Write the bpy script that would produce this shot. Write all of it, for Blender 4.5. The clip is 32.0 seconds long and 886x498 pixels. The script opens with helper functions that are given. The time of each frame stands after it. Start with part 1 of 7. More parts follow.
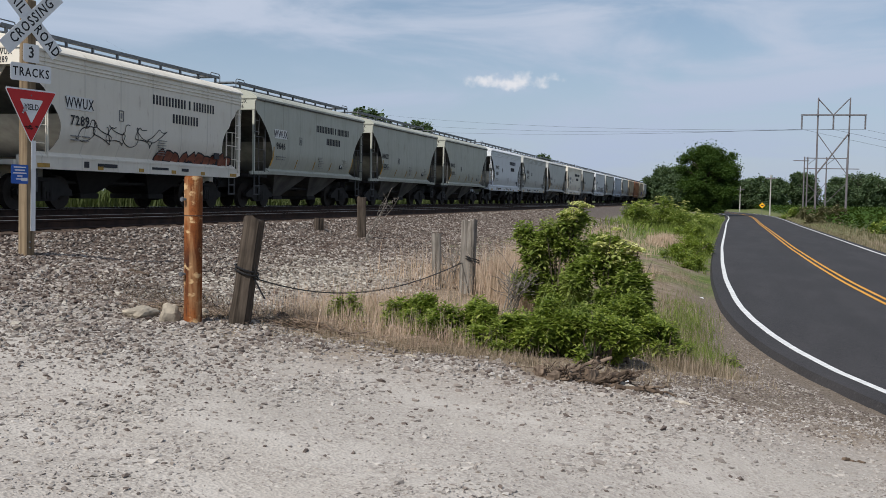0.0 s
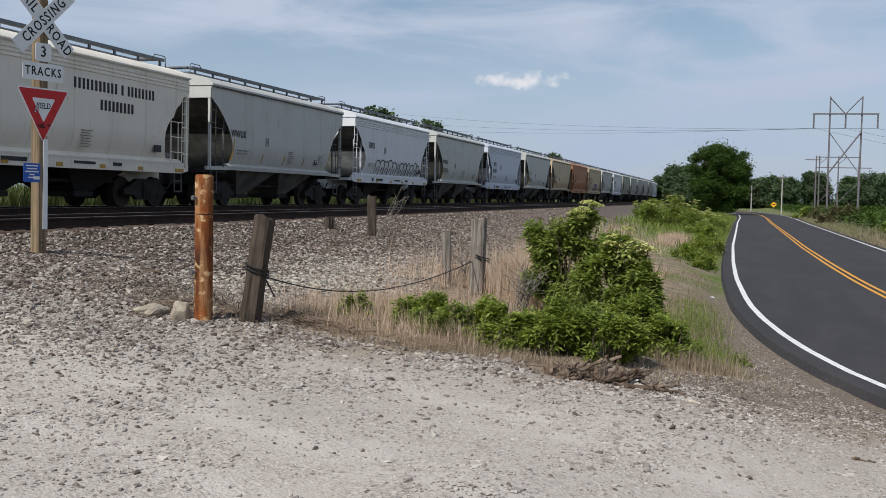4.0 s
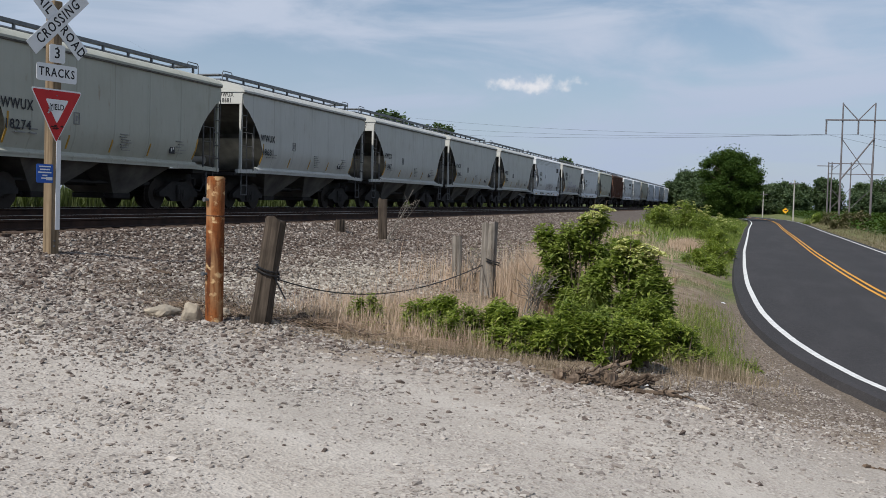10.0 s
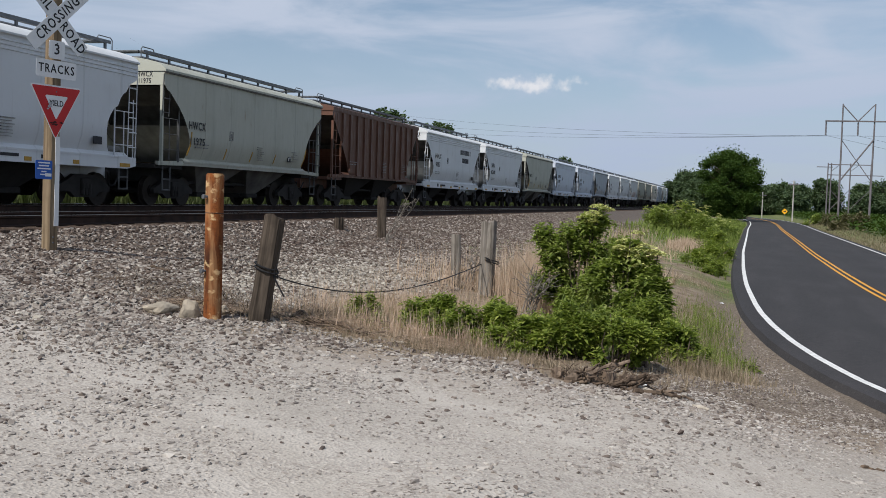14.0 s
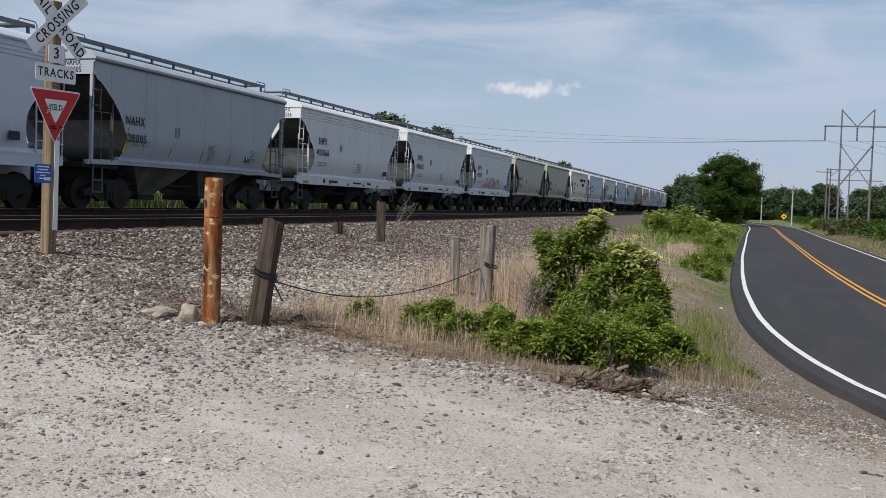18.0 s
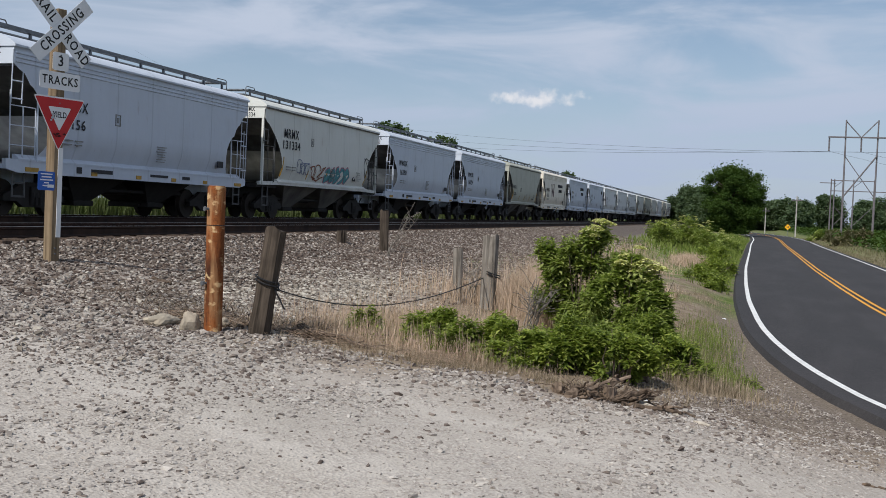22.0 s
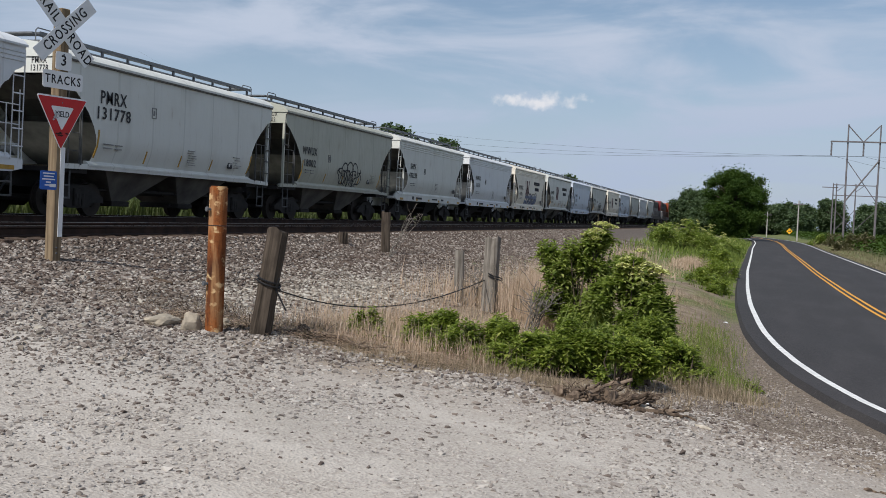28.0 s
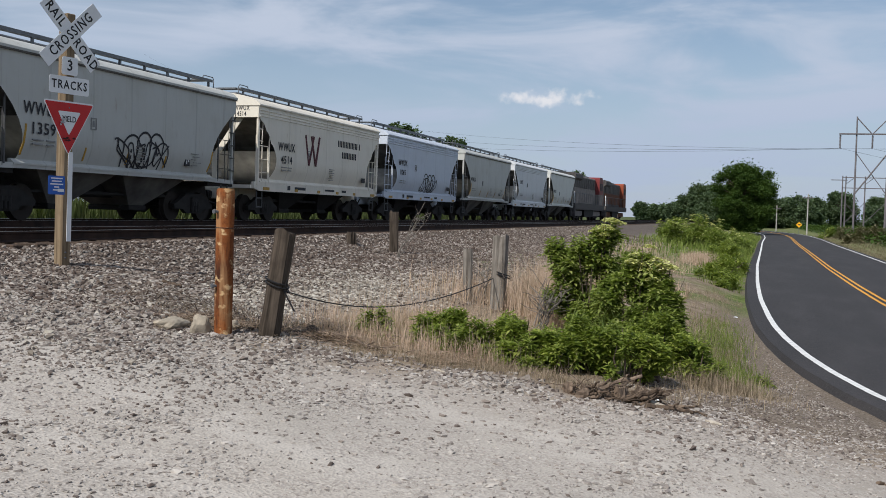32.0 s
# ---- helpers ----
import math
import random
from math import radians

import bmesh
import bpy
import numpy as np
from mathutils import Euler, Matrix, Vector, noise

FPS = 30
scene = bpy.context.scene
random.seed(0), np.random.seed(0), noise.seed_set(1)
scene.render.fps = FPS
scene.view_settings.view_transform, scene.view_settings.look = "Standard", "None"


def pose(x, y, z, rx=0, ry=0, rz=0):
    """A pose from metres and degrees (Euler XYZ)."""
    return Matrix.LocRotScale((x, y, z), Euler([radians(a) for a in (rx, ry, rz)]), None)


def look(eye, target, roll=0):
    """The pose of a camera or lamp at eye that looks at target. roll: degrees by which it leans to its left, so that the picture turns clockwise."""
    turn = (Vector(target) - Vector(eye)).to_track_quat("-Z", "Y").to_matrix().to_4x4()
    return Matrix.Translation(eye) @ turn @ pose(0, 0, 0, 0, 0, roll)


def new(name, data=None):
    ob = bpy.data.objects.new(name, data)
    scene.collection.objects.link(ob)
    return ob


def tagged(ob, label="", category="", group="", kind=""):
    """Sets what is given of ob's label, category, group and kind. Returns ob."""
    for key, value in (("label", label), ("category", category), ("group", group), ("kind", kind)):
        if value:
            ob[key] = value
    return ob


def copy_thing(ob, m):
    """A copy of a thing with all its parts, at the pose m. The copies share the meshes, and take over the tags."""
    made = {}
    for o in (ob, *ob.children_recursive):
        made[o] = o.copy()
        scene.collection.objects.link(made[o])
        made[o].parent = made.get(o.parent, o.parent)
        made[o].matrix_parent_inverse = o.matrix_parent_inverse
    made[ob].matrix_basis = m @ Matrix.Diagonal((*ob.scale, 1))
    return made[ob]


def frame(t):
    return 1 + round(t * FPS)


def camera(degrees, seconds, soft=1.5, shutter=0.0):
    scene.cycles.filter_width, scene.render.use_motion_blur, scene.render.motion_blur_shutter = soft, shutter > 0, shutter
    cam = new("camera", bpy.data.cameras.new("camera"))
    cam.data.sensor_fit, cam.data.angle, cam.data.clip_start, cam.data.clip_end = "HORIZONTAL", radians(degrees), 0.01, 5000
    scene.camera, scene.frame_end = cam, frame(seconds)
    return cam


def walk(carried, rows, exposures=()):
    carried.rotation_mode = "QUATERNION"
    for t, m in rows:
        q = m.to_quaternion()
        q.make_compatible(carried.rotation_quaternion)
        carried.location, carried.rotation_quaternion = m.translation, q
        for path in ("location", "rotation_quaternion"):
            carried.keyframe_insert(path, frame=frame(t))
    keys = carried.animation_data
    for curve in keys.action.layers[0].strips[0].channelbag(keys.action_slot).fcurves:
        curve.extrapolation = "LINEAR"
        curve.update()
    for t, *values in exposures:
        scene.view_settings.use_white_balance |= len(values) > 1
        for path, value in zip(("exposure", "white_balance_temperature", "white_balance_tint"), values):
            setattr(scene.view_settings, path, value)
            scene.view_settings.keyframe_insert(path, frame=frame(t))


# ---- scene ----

# ---------------------------------------------------------------- camera
# the train's track runs along +y, the eye stands over the origin
PATH = [
    (0, -0.0103, -0.0072, 1.6556, 87.042, -1.025, 15.207), (0.5, 0.0026, -0.0124, 1.6551, 87.293, -0.941, 15.236), (1, 0.0030, -0.0124, 1.6514, 87.223, -1.188, 14.979),
    (1.5, 0.0026, -0.0075, 1.6523, 87.065, -1.232, 14.915), (2, 0.0022, -0.0104, 1.6577, 87.097, -1.131, 15.051), (2.5, 0.0007, -0.0172, 1.6573, 87.117, -1.289, 15.297),
    (3, 0.0011, -0.0092, 1.6522, 87.001, -1.081, 15.599), (3.5, 0.0020, -0.0155, 1.6544, 86.953, -1.085, 15.817), (5.5, 0.0001, -0.0259, 1.6535, 87.038, -1.038, 15.694),
    (6, -0.0014, -0.0233, 1.6503, 86.954, -1.078, 15.855), (6.5, -0.0037, -0.0225, 1.6506, 86.852, -1.203, 15.983), (7, 0.0041, -0.0240, 1.6481, 86.897, -1.273, 15.940),
    (7.5, -0.0041, -0.0177, 1.6533, 86.935, -1.573, 15.935), (8, 0.0000, -0.0198, 1.6520, 86.979, -1.324, 15.938), (8.5, -0.0017, 0.0007, 1.6532, 86.906, -1.369, 16.032),
    (9, 0.0000, -0.0000, 1.6500, 87.025, -1.487, 16.133), (9.5, -0.0028, -0.0148, 1.6491, 87.139, -1.591, 16.219), (10, 0.0000, -0.0245, 1.6512, 87.162, -1.479, 16.401),
    (10.5, 0.0012, -0.0228, 1.6497, 87.100, -1.306, 16.333), (11, 0.0015, -0.0143, 1.6489, 87.047, -1.458, 16.237), (11.5, -0.0001, -0.0092, 1.6475, 87.050, -1.547, 16.298),
    (12, 0.0047, -0.0154, 1.6452, 87.143, -1.520, 16.243), (12.5, 0.0051, -0.0183, 1.6522, 87.119, -1.533, 16.272), (13, 0.0016, -0.0183, 1.6489, 87.125, -1.596, 16.373),
    (13.5, 0.0015, -0.0060, 1.6476, 87.142, -1.637, 16.374), (14, -0.0017, -0.0161, 1.6461, 87.100, -1.799, 16.364), (14.5, -0.0022, -0.0161, 1.6486, 87.035, -1.811, 16.446),
    (16.5, 0.0006, -0.0141, 1.6458, 87.291, -1.922, 16.335), (17, -0.0002, -0.0134, 1.6426, 87.326, -2.012, 16.332), (17.5, -0.0074, -0.0077, 1.6442, 87.259, -1.987, 16.241),
    (18, 0.0027, -0.0137, 1.6487, 87.347, -1.899, 16.329), (18.5, 0.0033, -0.0180, 1.6508, 87.445, -2.081, 16.431), (19, -0.0030, -0.0052, 1.6432, 87.414, -2.043, 16.458),
    (19.5, 0.0014, -0.0161, 1.6436, 87.359, -2.017, 16.416), (20, 0.0018, -0.0096, 1.6463, 87.350, -2.068, 16.455), (20.5, 0.0003, -0.0119, 1.6468, 87.479, -2.247, 16.483),
    (21, 0.0033, -0.0144, 1.6465, 87.585, -2.123, 16.388), (21.5, 0.0067, 0.0040, 1.6470, 87.713, -2.151, 16.527), (22, 0.0095, 0.0019, 1.6490, 87.853, -2.161, 16.534),
    (22.5, 0.0052, 0.0055, 1.6487, 87.857, -2.226, 16.457), (23, 0.0068, 0.0087, 1.6446, 87.805, -2.217, 16.457), (23.5, 0.0017, 0.0098, 1.6437, 87.722, -2.424, 16.417),
    (24, 0.0048, 0.0098, 1.6468, 87.766, -2.398, 16.451), (24.5, 0.0088, 0.0057, 1.6483, 87.915, -2.268, 16.418), (25, 0.0066, 0.0059, 1.6464, 88.011, -2.382, 16.472),
    (25.5, 0.0050, 0.0059, 1.6487, 88.014, -2.301, 16.530), (27.5, 0.0072, 0.0120, 1.6470, 88.005, -2.415, 16.487), (28, 0.0023, 0.0119, 1.6465, 87.961, -2.517, 16.627),
    (28.5, 0.0020, 0.0141, 1.6497, 87.868, -2.487, 16.671), (29, 0.0005, 0.0169, 1.6476, 87.891, -2.467, 16.762), (29.5, 0.0086, 0.0110, 1.6477, 87.856, -2.218, 16.658),
    (30, 0.0073, 0.0185, 1.6495, 87.717, -2.008, 16.869), (30.5, 0.0141, 0.0142, 1.6461, 87.734, -1.956, 17.034), (31, 0.0101, 0.0182, 1.6487, 87.804, -1.904, 17.020),
    (31.5, 0.0097, 0.0167, 1.6529, 87.868, -1.865, 17.017), (32, 0.0155, 0.0216, 1.6477, 87.878, -1.643, 17.103),
]
cam = camera(47.07, 32.0, soft=0.65)
walk(cam, [(r[0], pose(*r[1:])) for r in PATH])

# ---------------------------------------------------------------- light
SUN_TO = Vector((-0.25, -0.66, 0.72)).normalized()
sun_data = bpy.data.lights.new("sun", "SUN")
sun_data.energy, sun_data.angle, sun_data.color = 4.2, radians(0.6), (1.0, 0.965, 0.91)
sun = new("sun", sun_data)
sun.matrix_world = look((0, 0, 60), Vector((0, 0, 60)) - SUN_TO)
scene.view_settings.exposure = 0.0


def make_world():
    w = bpy.data.worlds.new("world")
    scene.world = w
    w.use_nodes = True
    nt = w.node_tree
    nt.nodes.clear()
    N, L = nt.nodes.new, nt.links.new
    out, bg, sky = N("ShaderNodeOutputWorld"), N("ShaderNodeBackground"), N("ShaderNodeTexSky")
    sky.sky_type, sky.sun_disc = "NISHITA", False
    sky.sun_elevation = math.asin(SUN_TO.z)
    sky.sun_rotation = math.atan2(SUN_TO.x, SUN_TO.y)
    sky.air_density, sky.dust_density, sky.ozone_density = 1.0, 0.4, 2.2
    geo = N("ShaderNodeTexCoord")
    # thin streaky cloud over the whole sky
    mp = N("ShaderNodeMapping")
    mp.inputs["Scale"].default_value = (1.6, 1.0, 7.0)
    mp.inputs["Rotation"].default_value = (0.0, 0.12, 0.3)
    L(geo.outputs["Generated"], mp.inputs["Vector"])
    nz = N("ShaderNodeTexNoise")
    nz.inputs["Scale"].default_value, nz.inputs["Detail"].default_value = 2.2, 6.0
    nz.inputs["Roughness"].default_value, nz.inputs["Distortion"].default_value = 0.55, 0.6
    L(mp.outputs["Vector"], nz.inputs["Vector"])
    ramp = N("ShaderNodeMapRange")
    ramp.interpolation_type = "SMOOTHSTEP"
    for k, v in (("From Min", 0.40), ("From Max", 0.65), ("To Min", 0.12), ("To Max", 1.0)):
        ramp.inputs[k].default_value = v
    L(nz.outputs["Fac"], ramp.inputs["Value"])
    # one small heap cloud low over the tracks
    def heap(direction, flat, size, lo, hi):
        sub = N("ShaderNodeVectorMath")
        sub.operation = "SUBTRACT"
        sub.inputs[1].default_value = direction
        L(geo.outputs["Generated"], sub.inputs[0])
        mul = N("ShaderNodeVectorMath")
        mul.operation = "MULTIPLY"
        mul.inputs[1].default_value = (1 / size, 1 / size, flat / size)
        L(sub.outputs[0], mul.inputs[0])
        ln = N("ShaderNodeVectorMath")
        ln.operation = "LENGTH"
        L(mul.outputs[0], ln.inputs[0])
        n2 = N("ShaderNodeTexNoise")
        n2.inputs["Scale"].default_value, n2.inputs["Detail"].default_value = 64.0, 8.0
        L(geo.outputs["Generated"], n2.inputs["Vector"])
        add = N("ShaderNodeMath")
        add.operation = "MULTIPLY_ADD"
        add.inputs[1].default_value = -2.6
        L(n2.outputs["Fac"], add.inputs[0])
        L(ln.outputs["Value"], add.inputs[2])
        m = N("ShaderNodeMapRange")
        m.interpolation_type = "SMOOTHSTEP"
        for k, v in (("From Min", lo), ("From Max", hi), ("To Min", 1.0), ("To Max", 0.0)):
            m.inputs[k].default_value = v
        L(add.outputs[0], m.inputs["Value"])
        return m.outputs[0]
    puff = heap(CLOUD_DIR, 4.2, 0.044, -1.15, -0.30)
    mix = N("ShaderNodeMix")
    mix.data_type = "RGBA"
    mix.inputs[7].default_value = (6.1, 6.9, 8.4, 1)
    haze = N("ShaderNodeMix")
    haze.data_type = "RGBA"
    haze.inputs[7].default_value = (4.45, 5.45, 7.5, 1)
    # milky haze towards the horizon
    up = N("ShaderNodeSeparateXYZ")
    L(geo.outputs["Generated"], up.inputs[0])
    low = N("ShaderNodeMapRange")
    low.interpolation_type = "SMOOTHSTEP"
    for k, v in (("From Min", 0.0), ("From Max", 0.22), ("To Min", 0.72), ("To Max", 0.0)):
        low.inputs[k].default_value = v
    L(up.outputs[2], low.inputs["Value"])
    L(ramp.outputs[0], mix.inputs[0])
    L(sky.outputs[0], mix.inputs[6])
    L(low.outputs[0], haze.inputs[0])
    L(mix.outputs[2], haze.inputs[6])
    mix2 = N("ShaderNodeMix")
    mix2.data_type = "RGBA"
    mix2.inputs[7].default_value = (10.2, 10.0, 10.2, 1)
    sc = N("ShaderNodeMath")
    sc.operation = "MULTIPLY"
    sc.inputs[1].default_value = 0.75
    L(puff, sc.inputs[0])
    L(sc.outputs[0], mix2.inputs[0])
    L(haze.outputs[2], mix2.inputs[6])
    L(mix2.outputs[2], bg.inputs["Color"])
    bg.inputs["Strength"].default_value = 0.085
    L(bg.outputs[0], out.inputs[0])


CLOUD_DIR = (-0.1965, 0.9740, 0.1110)
make_world()

# ---------------------------------------------------------------- materials
def node_mat(name, rough=0.8, metal=0.0, spec=0.4):
    m = bpy.data.materials.new(name)
    m.use_nodes = True
    b = m.node_tree.nodes["Principled BSDF"]
    b.inputs["Roughness"].default_value = rough
    b.inputs["Metallic"].default_value = metal
    b.inputs["Specular IOR Level"].default_value = spec
    return m, m.node_tree, b


def tex(nt, kind="noise", scale=5.0, detail=5.0, coord="obj", stretch=None, rough=0.55):
    """A noise or cell pattern on object or world space."""
    N, L = nt.nodes.new, nt.links.new
    if coord == "obj":
        src = N("ShaderNodeTexCoord").outputs["Object"]
    else:
        src = N("ShaderNodeNewGeometry").outputs["Position"]
    if stretch:
        mp = N("ShaderNodeMapping")
        mp.inputs["Scale"].default_value = stretch
        L(src, mp.inputs["Vector"])
        src = mp.outputs["Vector"]
    if kind == "noise":
        n = N("ShaderNodeTexNoise")
        n.inputs["Scale"].default_value, n.inputs["Detail"].default_value = scale, detail
        n.inputs["Roughness"].default_value = rough
        L(src, n.inputs["Vector"])
        return n.outputs["Fac"]
    n = N("ShaderNodeTexVoronoi")
    n.inputs["Scale"].default_value = scale
    L(src, n.inputs["Vector"])
    return n.outputs["Color"] if kind == "cellcol" else n.outputs["Distance"]


def ramp(nt, fac, stops):
    r = nt.nodes.new("ShaderNodeValToRGB")
    el = r.color_ramp.elements
    while len(el) < len(stops):
        el.new(0.5)
    for e, (p, c) in zip(el, stops):
        e.position, e.color = p, (*c, 1)
    nt.links.new(fac, r.inputs[0])
    return r.outputs[0]


def mixc(nt, fac, a, b, mode="MIX"):
    m = nt.nodes.new("ShaderNodeMix")
    m.data_type, m.blend_type = "RGBA", mode
    for sock, v in ((m.inputs[0], fac), (m.inputs[6], a), (m.inputs[7], b)):
        if hasattr(v, "is_output"):
            nt.links.new(v, sock)
        elif isinstance(v, (int, float)):
            sock.default_value = v
        else:
            sock.default_value = (*v, 1)
    return m.outputs[2]


def rng(nt, fac, a, b, lo=0.0, hi=1.0):
    m = nt.nodes.new("ShaderNodeMapRange")
    m.interpolation_type = "SMOOTHSTEP"
    nt.links.new(fac, m.inputs[0])
    for i, v in ((1, a), (2, b), (3, lo), (4, hi)):
        m.inputs[i].default_value = v
    return m.outputs[0]


def math_node(nt, op, a, b):
    m = nt.nodes.new("ShaderNodeMath")
    m.operation = op
    for sock, v in ((m.inputs[0], a), (m.inputs[1], b)):
        if hasattr(v, "is_output"):
            nt.links.new(v, sock)
        else:
            sock.default_value = v
    return m.outputs[0]


def bump(nt, b, height, strength=0.4, dist=0.02):
    n = nt.nodes.new("ShaderNodeBump")
    n.inputs["Strength"].default_value, n.inputs["Distance"].default_value = strength, dist
    nt.links.new(height, n.inputs["Height"])
    nt.links.new(n.outputs[0], b.inputs["Normal"])


def plain(name, col, rough=0.7, metal=0.0, vary=0.25, scale=6.0, bumpy=0.15, spec=0.4, coord="obj"):
    """Paint, wood or metal with two scales of uneven tone."""
    m, nt, b = node_mat(name, rough, metal, spec)
    f1 = tex(nt, "noise", scale, 6, coord)
    f2 = tex(nt, "noise", scale * 9, 4, coord)
    dark = tuple(c * (1 - vary) for c in col)
    lite = tuple(min(1, c * (1 + vary * 0.6)) for c in col)
    c1 = ramp(nt, f1, [(0.3, dark), (0.7, lite)])
    c2 = mixc(nt, math_node(nt, "MULTIPLY", f2, 0.35), c1, dark)
    nt.links.new(c2, b.inputs["Base Color"])
    if bumpy:
        bump(nt, b, f2, bumpy, 0.01)
    return m


def stone_mat(name, cols, rough=0.9):
    """Loose stones: each its own tone."""
    m, nt, b = node_mat(name, rough, 0, 0.25)
    g = nt.nodes.new("ShaderNodeNewGeometry")
    c = ramp(nt, g.outputs["Random Per Island"], [(i / (len(cols) - 1), k) for i, k in enumerate(cols)])
    f = tex(nt, "noise", 60, 4, "pos")
    nt.links.new(mixc(nt, math_node(nt, "MULTIPLY", f, 0.45), c, tuple(v * 0.55 for v in cols[0])), b.inputs["Base Color"])
    return m


def leaf_mat(name, cols, trans=0.25, rough=0.55):
    m, nt, b = node_mat(name, rough, 0, 0.35 if rough < 0.6 else 0.12)
    g = nt.nodes.new("ShaderNodeNewGeometry")
    c = ramp(nt, g.outputs["Random Per Island"], [(i / (len(cols) - 1), k) for i, k in enumerate(cols)])
    f = tex(nt, "noise", 1.3, 3, "pos")
    c = mixc(nt, rng(nt, f, 0.40, 0.7, 0.0, 0.35), c, cols[0])
    nt.links.new(c, b.inputs["Base Color"])
    tr = nt.nodes.new("ShaderNodeBsdfTranslucent")
    nt.links.new(mixc(nt, 0.5, c, (0.2, 0.3, 0.02), "MIX"), tr.inputs["Color"])
    mx = nt.nodes.new("ShaderNodeMixShader")
    mx.inputs[0].default_value = trans
    nt.links.new(b.outputs[0], mx.inputs[1])
    nt.links.new(tr.outputs[0], mx.inputs[2])
    nt.links.new(mx.outputs[0], nt.nodes["Material Output"].inputs[0])
    return m


def car_paint(name, col, rust=0.12, dirt=0.35):
    """Old car paint: vertical seams, run-down streaks, dust towards the sill and rust spots."""
    m, nt, b = node_mat(name, 0.5, 0, 0.35)
    streak = tex(nt, "noise", 2.2, 6, "obj", (1.0, 1.0, 0.07))
    fine = tex(nt, "noise", 9, 6, "obj", (1.0, 1.0, 0.25))
    blot = tex(nt, "noise", 0.7, 5, "obj")
    oi = nt.nodes.new("ShaderNodeObjectInfo")
    tone = math_node(nt, "MULTIPLY_ADD", oi.outputs["Random"], 0.16)
    tone.node.inputs[2].default_value = 0.0
    c = mixc(nt, tone, col, tuple(v * 0.72 for v in col))
    c = mixc(nt, rng(nt, streak, 0.5, 0.75, 0, dirt * 0.6), c, tuple(v * 0.5 for v in col))
    c = mixc(nt, rng(nt, blot, 0.45, 0.7, 0, dirt * 0.7), c, (col[0] * 0.62, col[1] * 0.58, col[2] * 0.5))
    c = mixc(nt, rng(nt, fine, 0.64 - rust * 0.4, 0.78, 0, min(1, rust * 4)), c, (0.20, 0.085, 0.035))
    # weld seams across the sheets
    sep = nt.nodes.new("ShaderNodeSeparateXYZ")
    tc = nt.nodes.new("ShaderNodeTexCoord")
    nt.links.new(tc.outputs["Object"], sep.inputs[0])
    fr = math_node(nt, "PINGPONG", sep.outputs[1], 0.82)
    seam = rng(nt, fr, 0.0, 0.05, 1.0, 0.0)
    drip = tex(nt, "noise", 5.5, 5, "obj", (1.0, 1.0, 0.03))
    c = mixc(nt, rng(nt, drip, 0.63, 0.74, 0, min(0.6, dirt * 1.1)), c, (col[0] * 0.55, col[1] * 0.46, col[2] * 0.38))
    c = mixc(nt, math_node(nt, "MULTIPLY", seam, 0.30), c, tuple(v * 0.55 for v in col))
    nt.links.new(c, b.inputs["Base Color"])
    h = math_node(nt, "MULTIPLY_ADD", blot, 3.0)
    nt.links.new(seam, h.node.inputs[2])
    bump(nt, b, h, 0.35, 0.02)
    nt.links.new(rng(nt, fine, 0.3, 0.7, 0.42, 0.7), b.inputs["Roughness"])
    return m


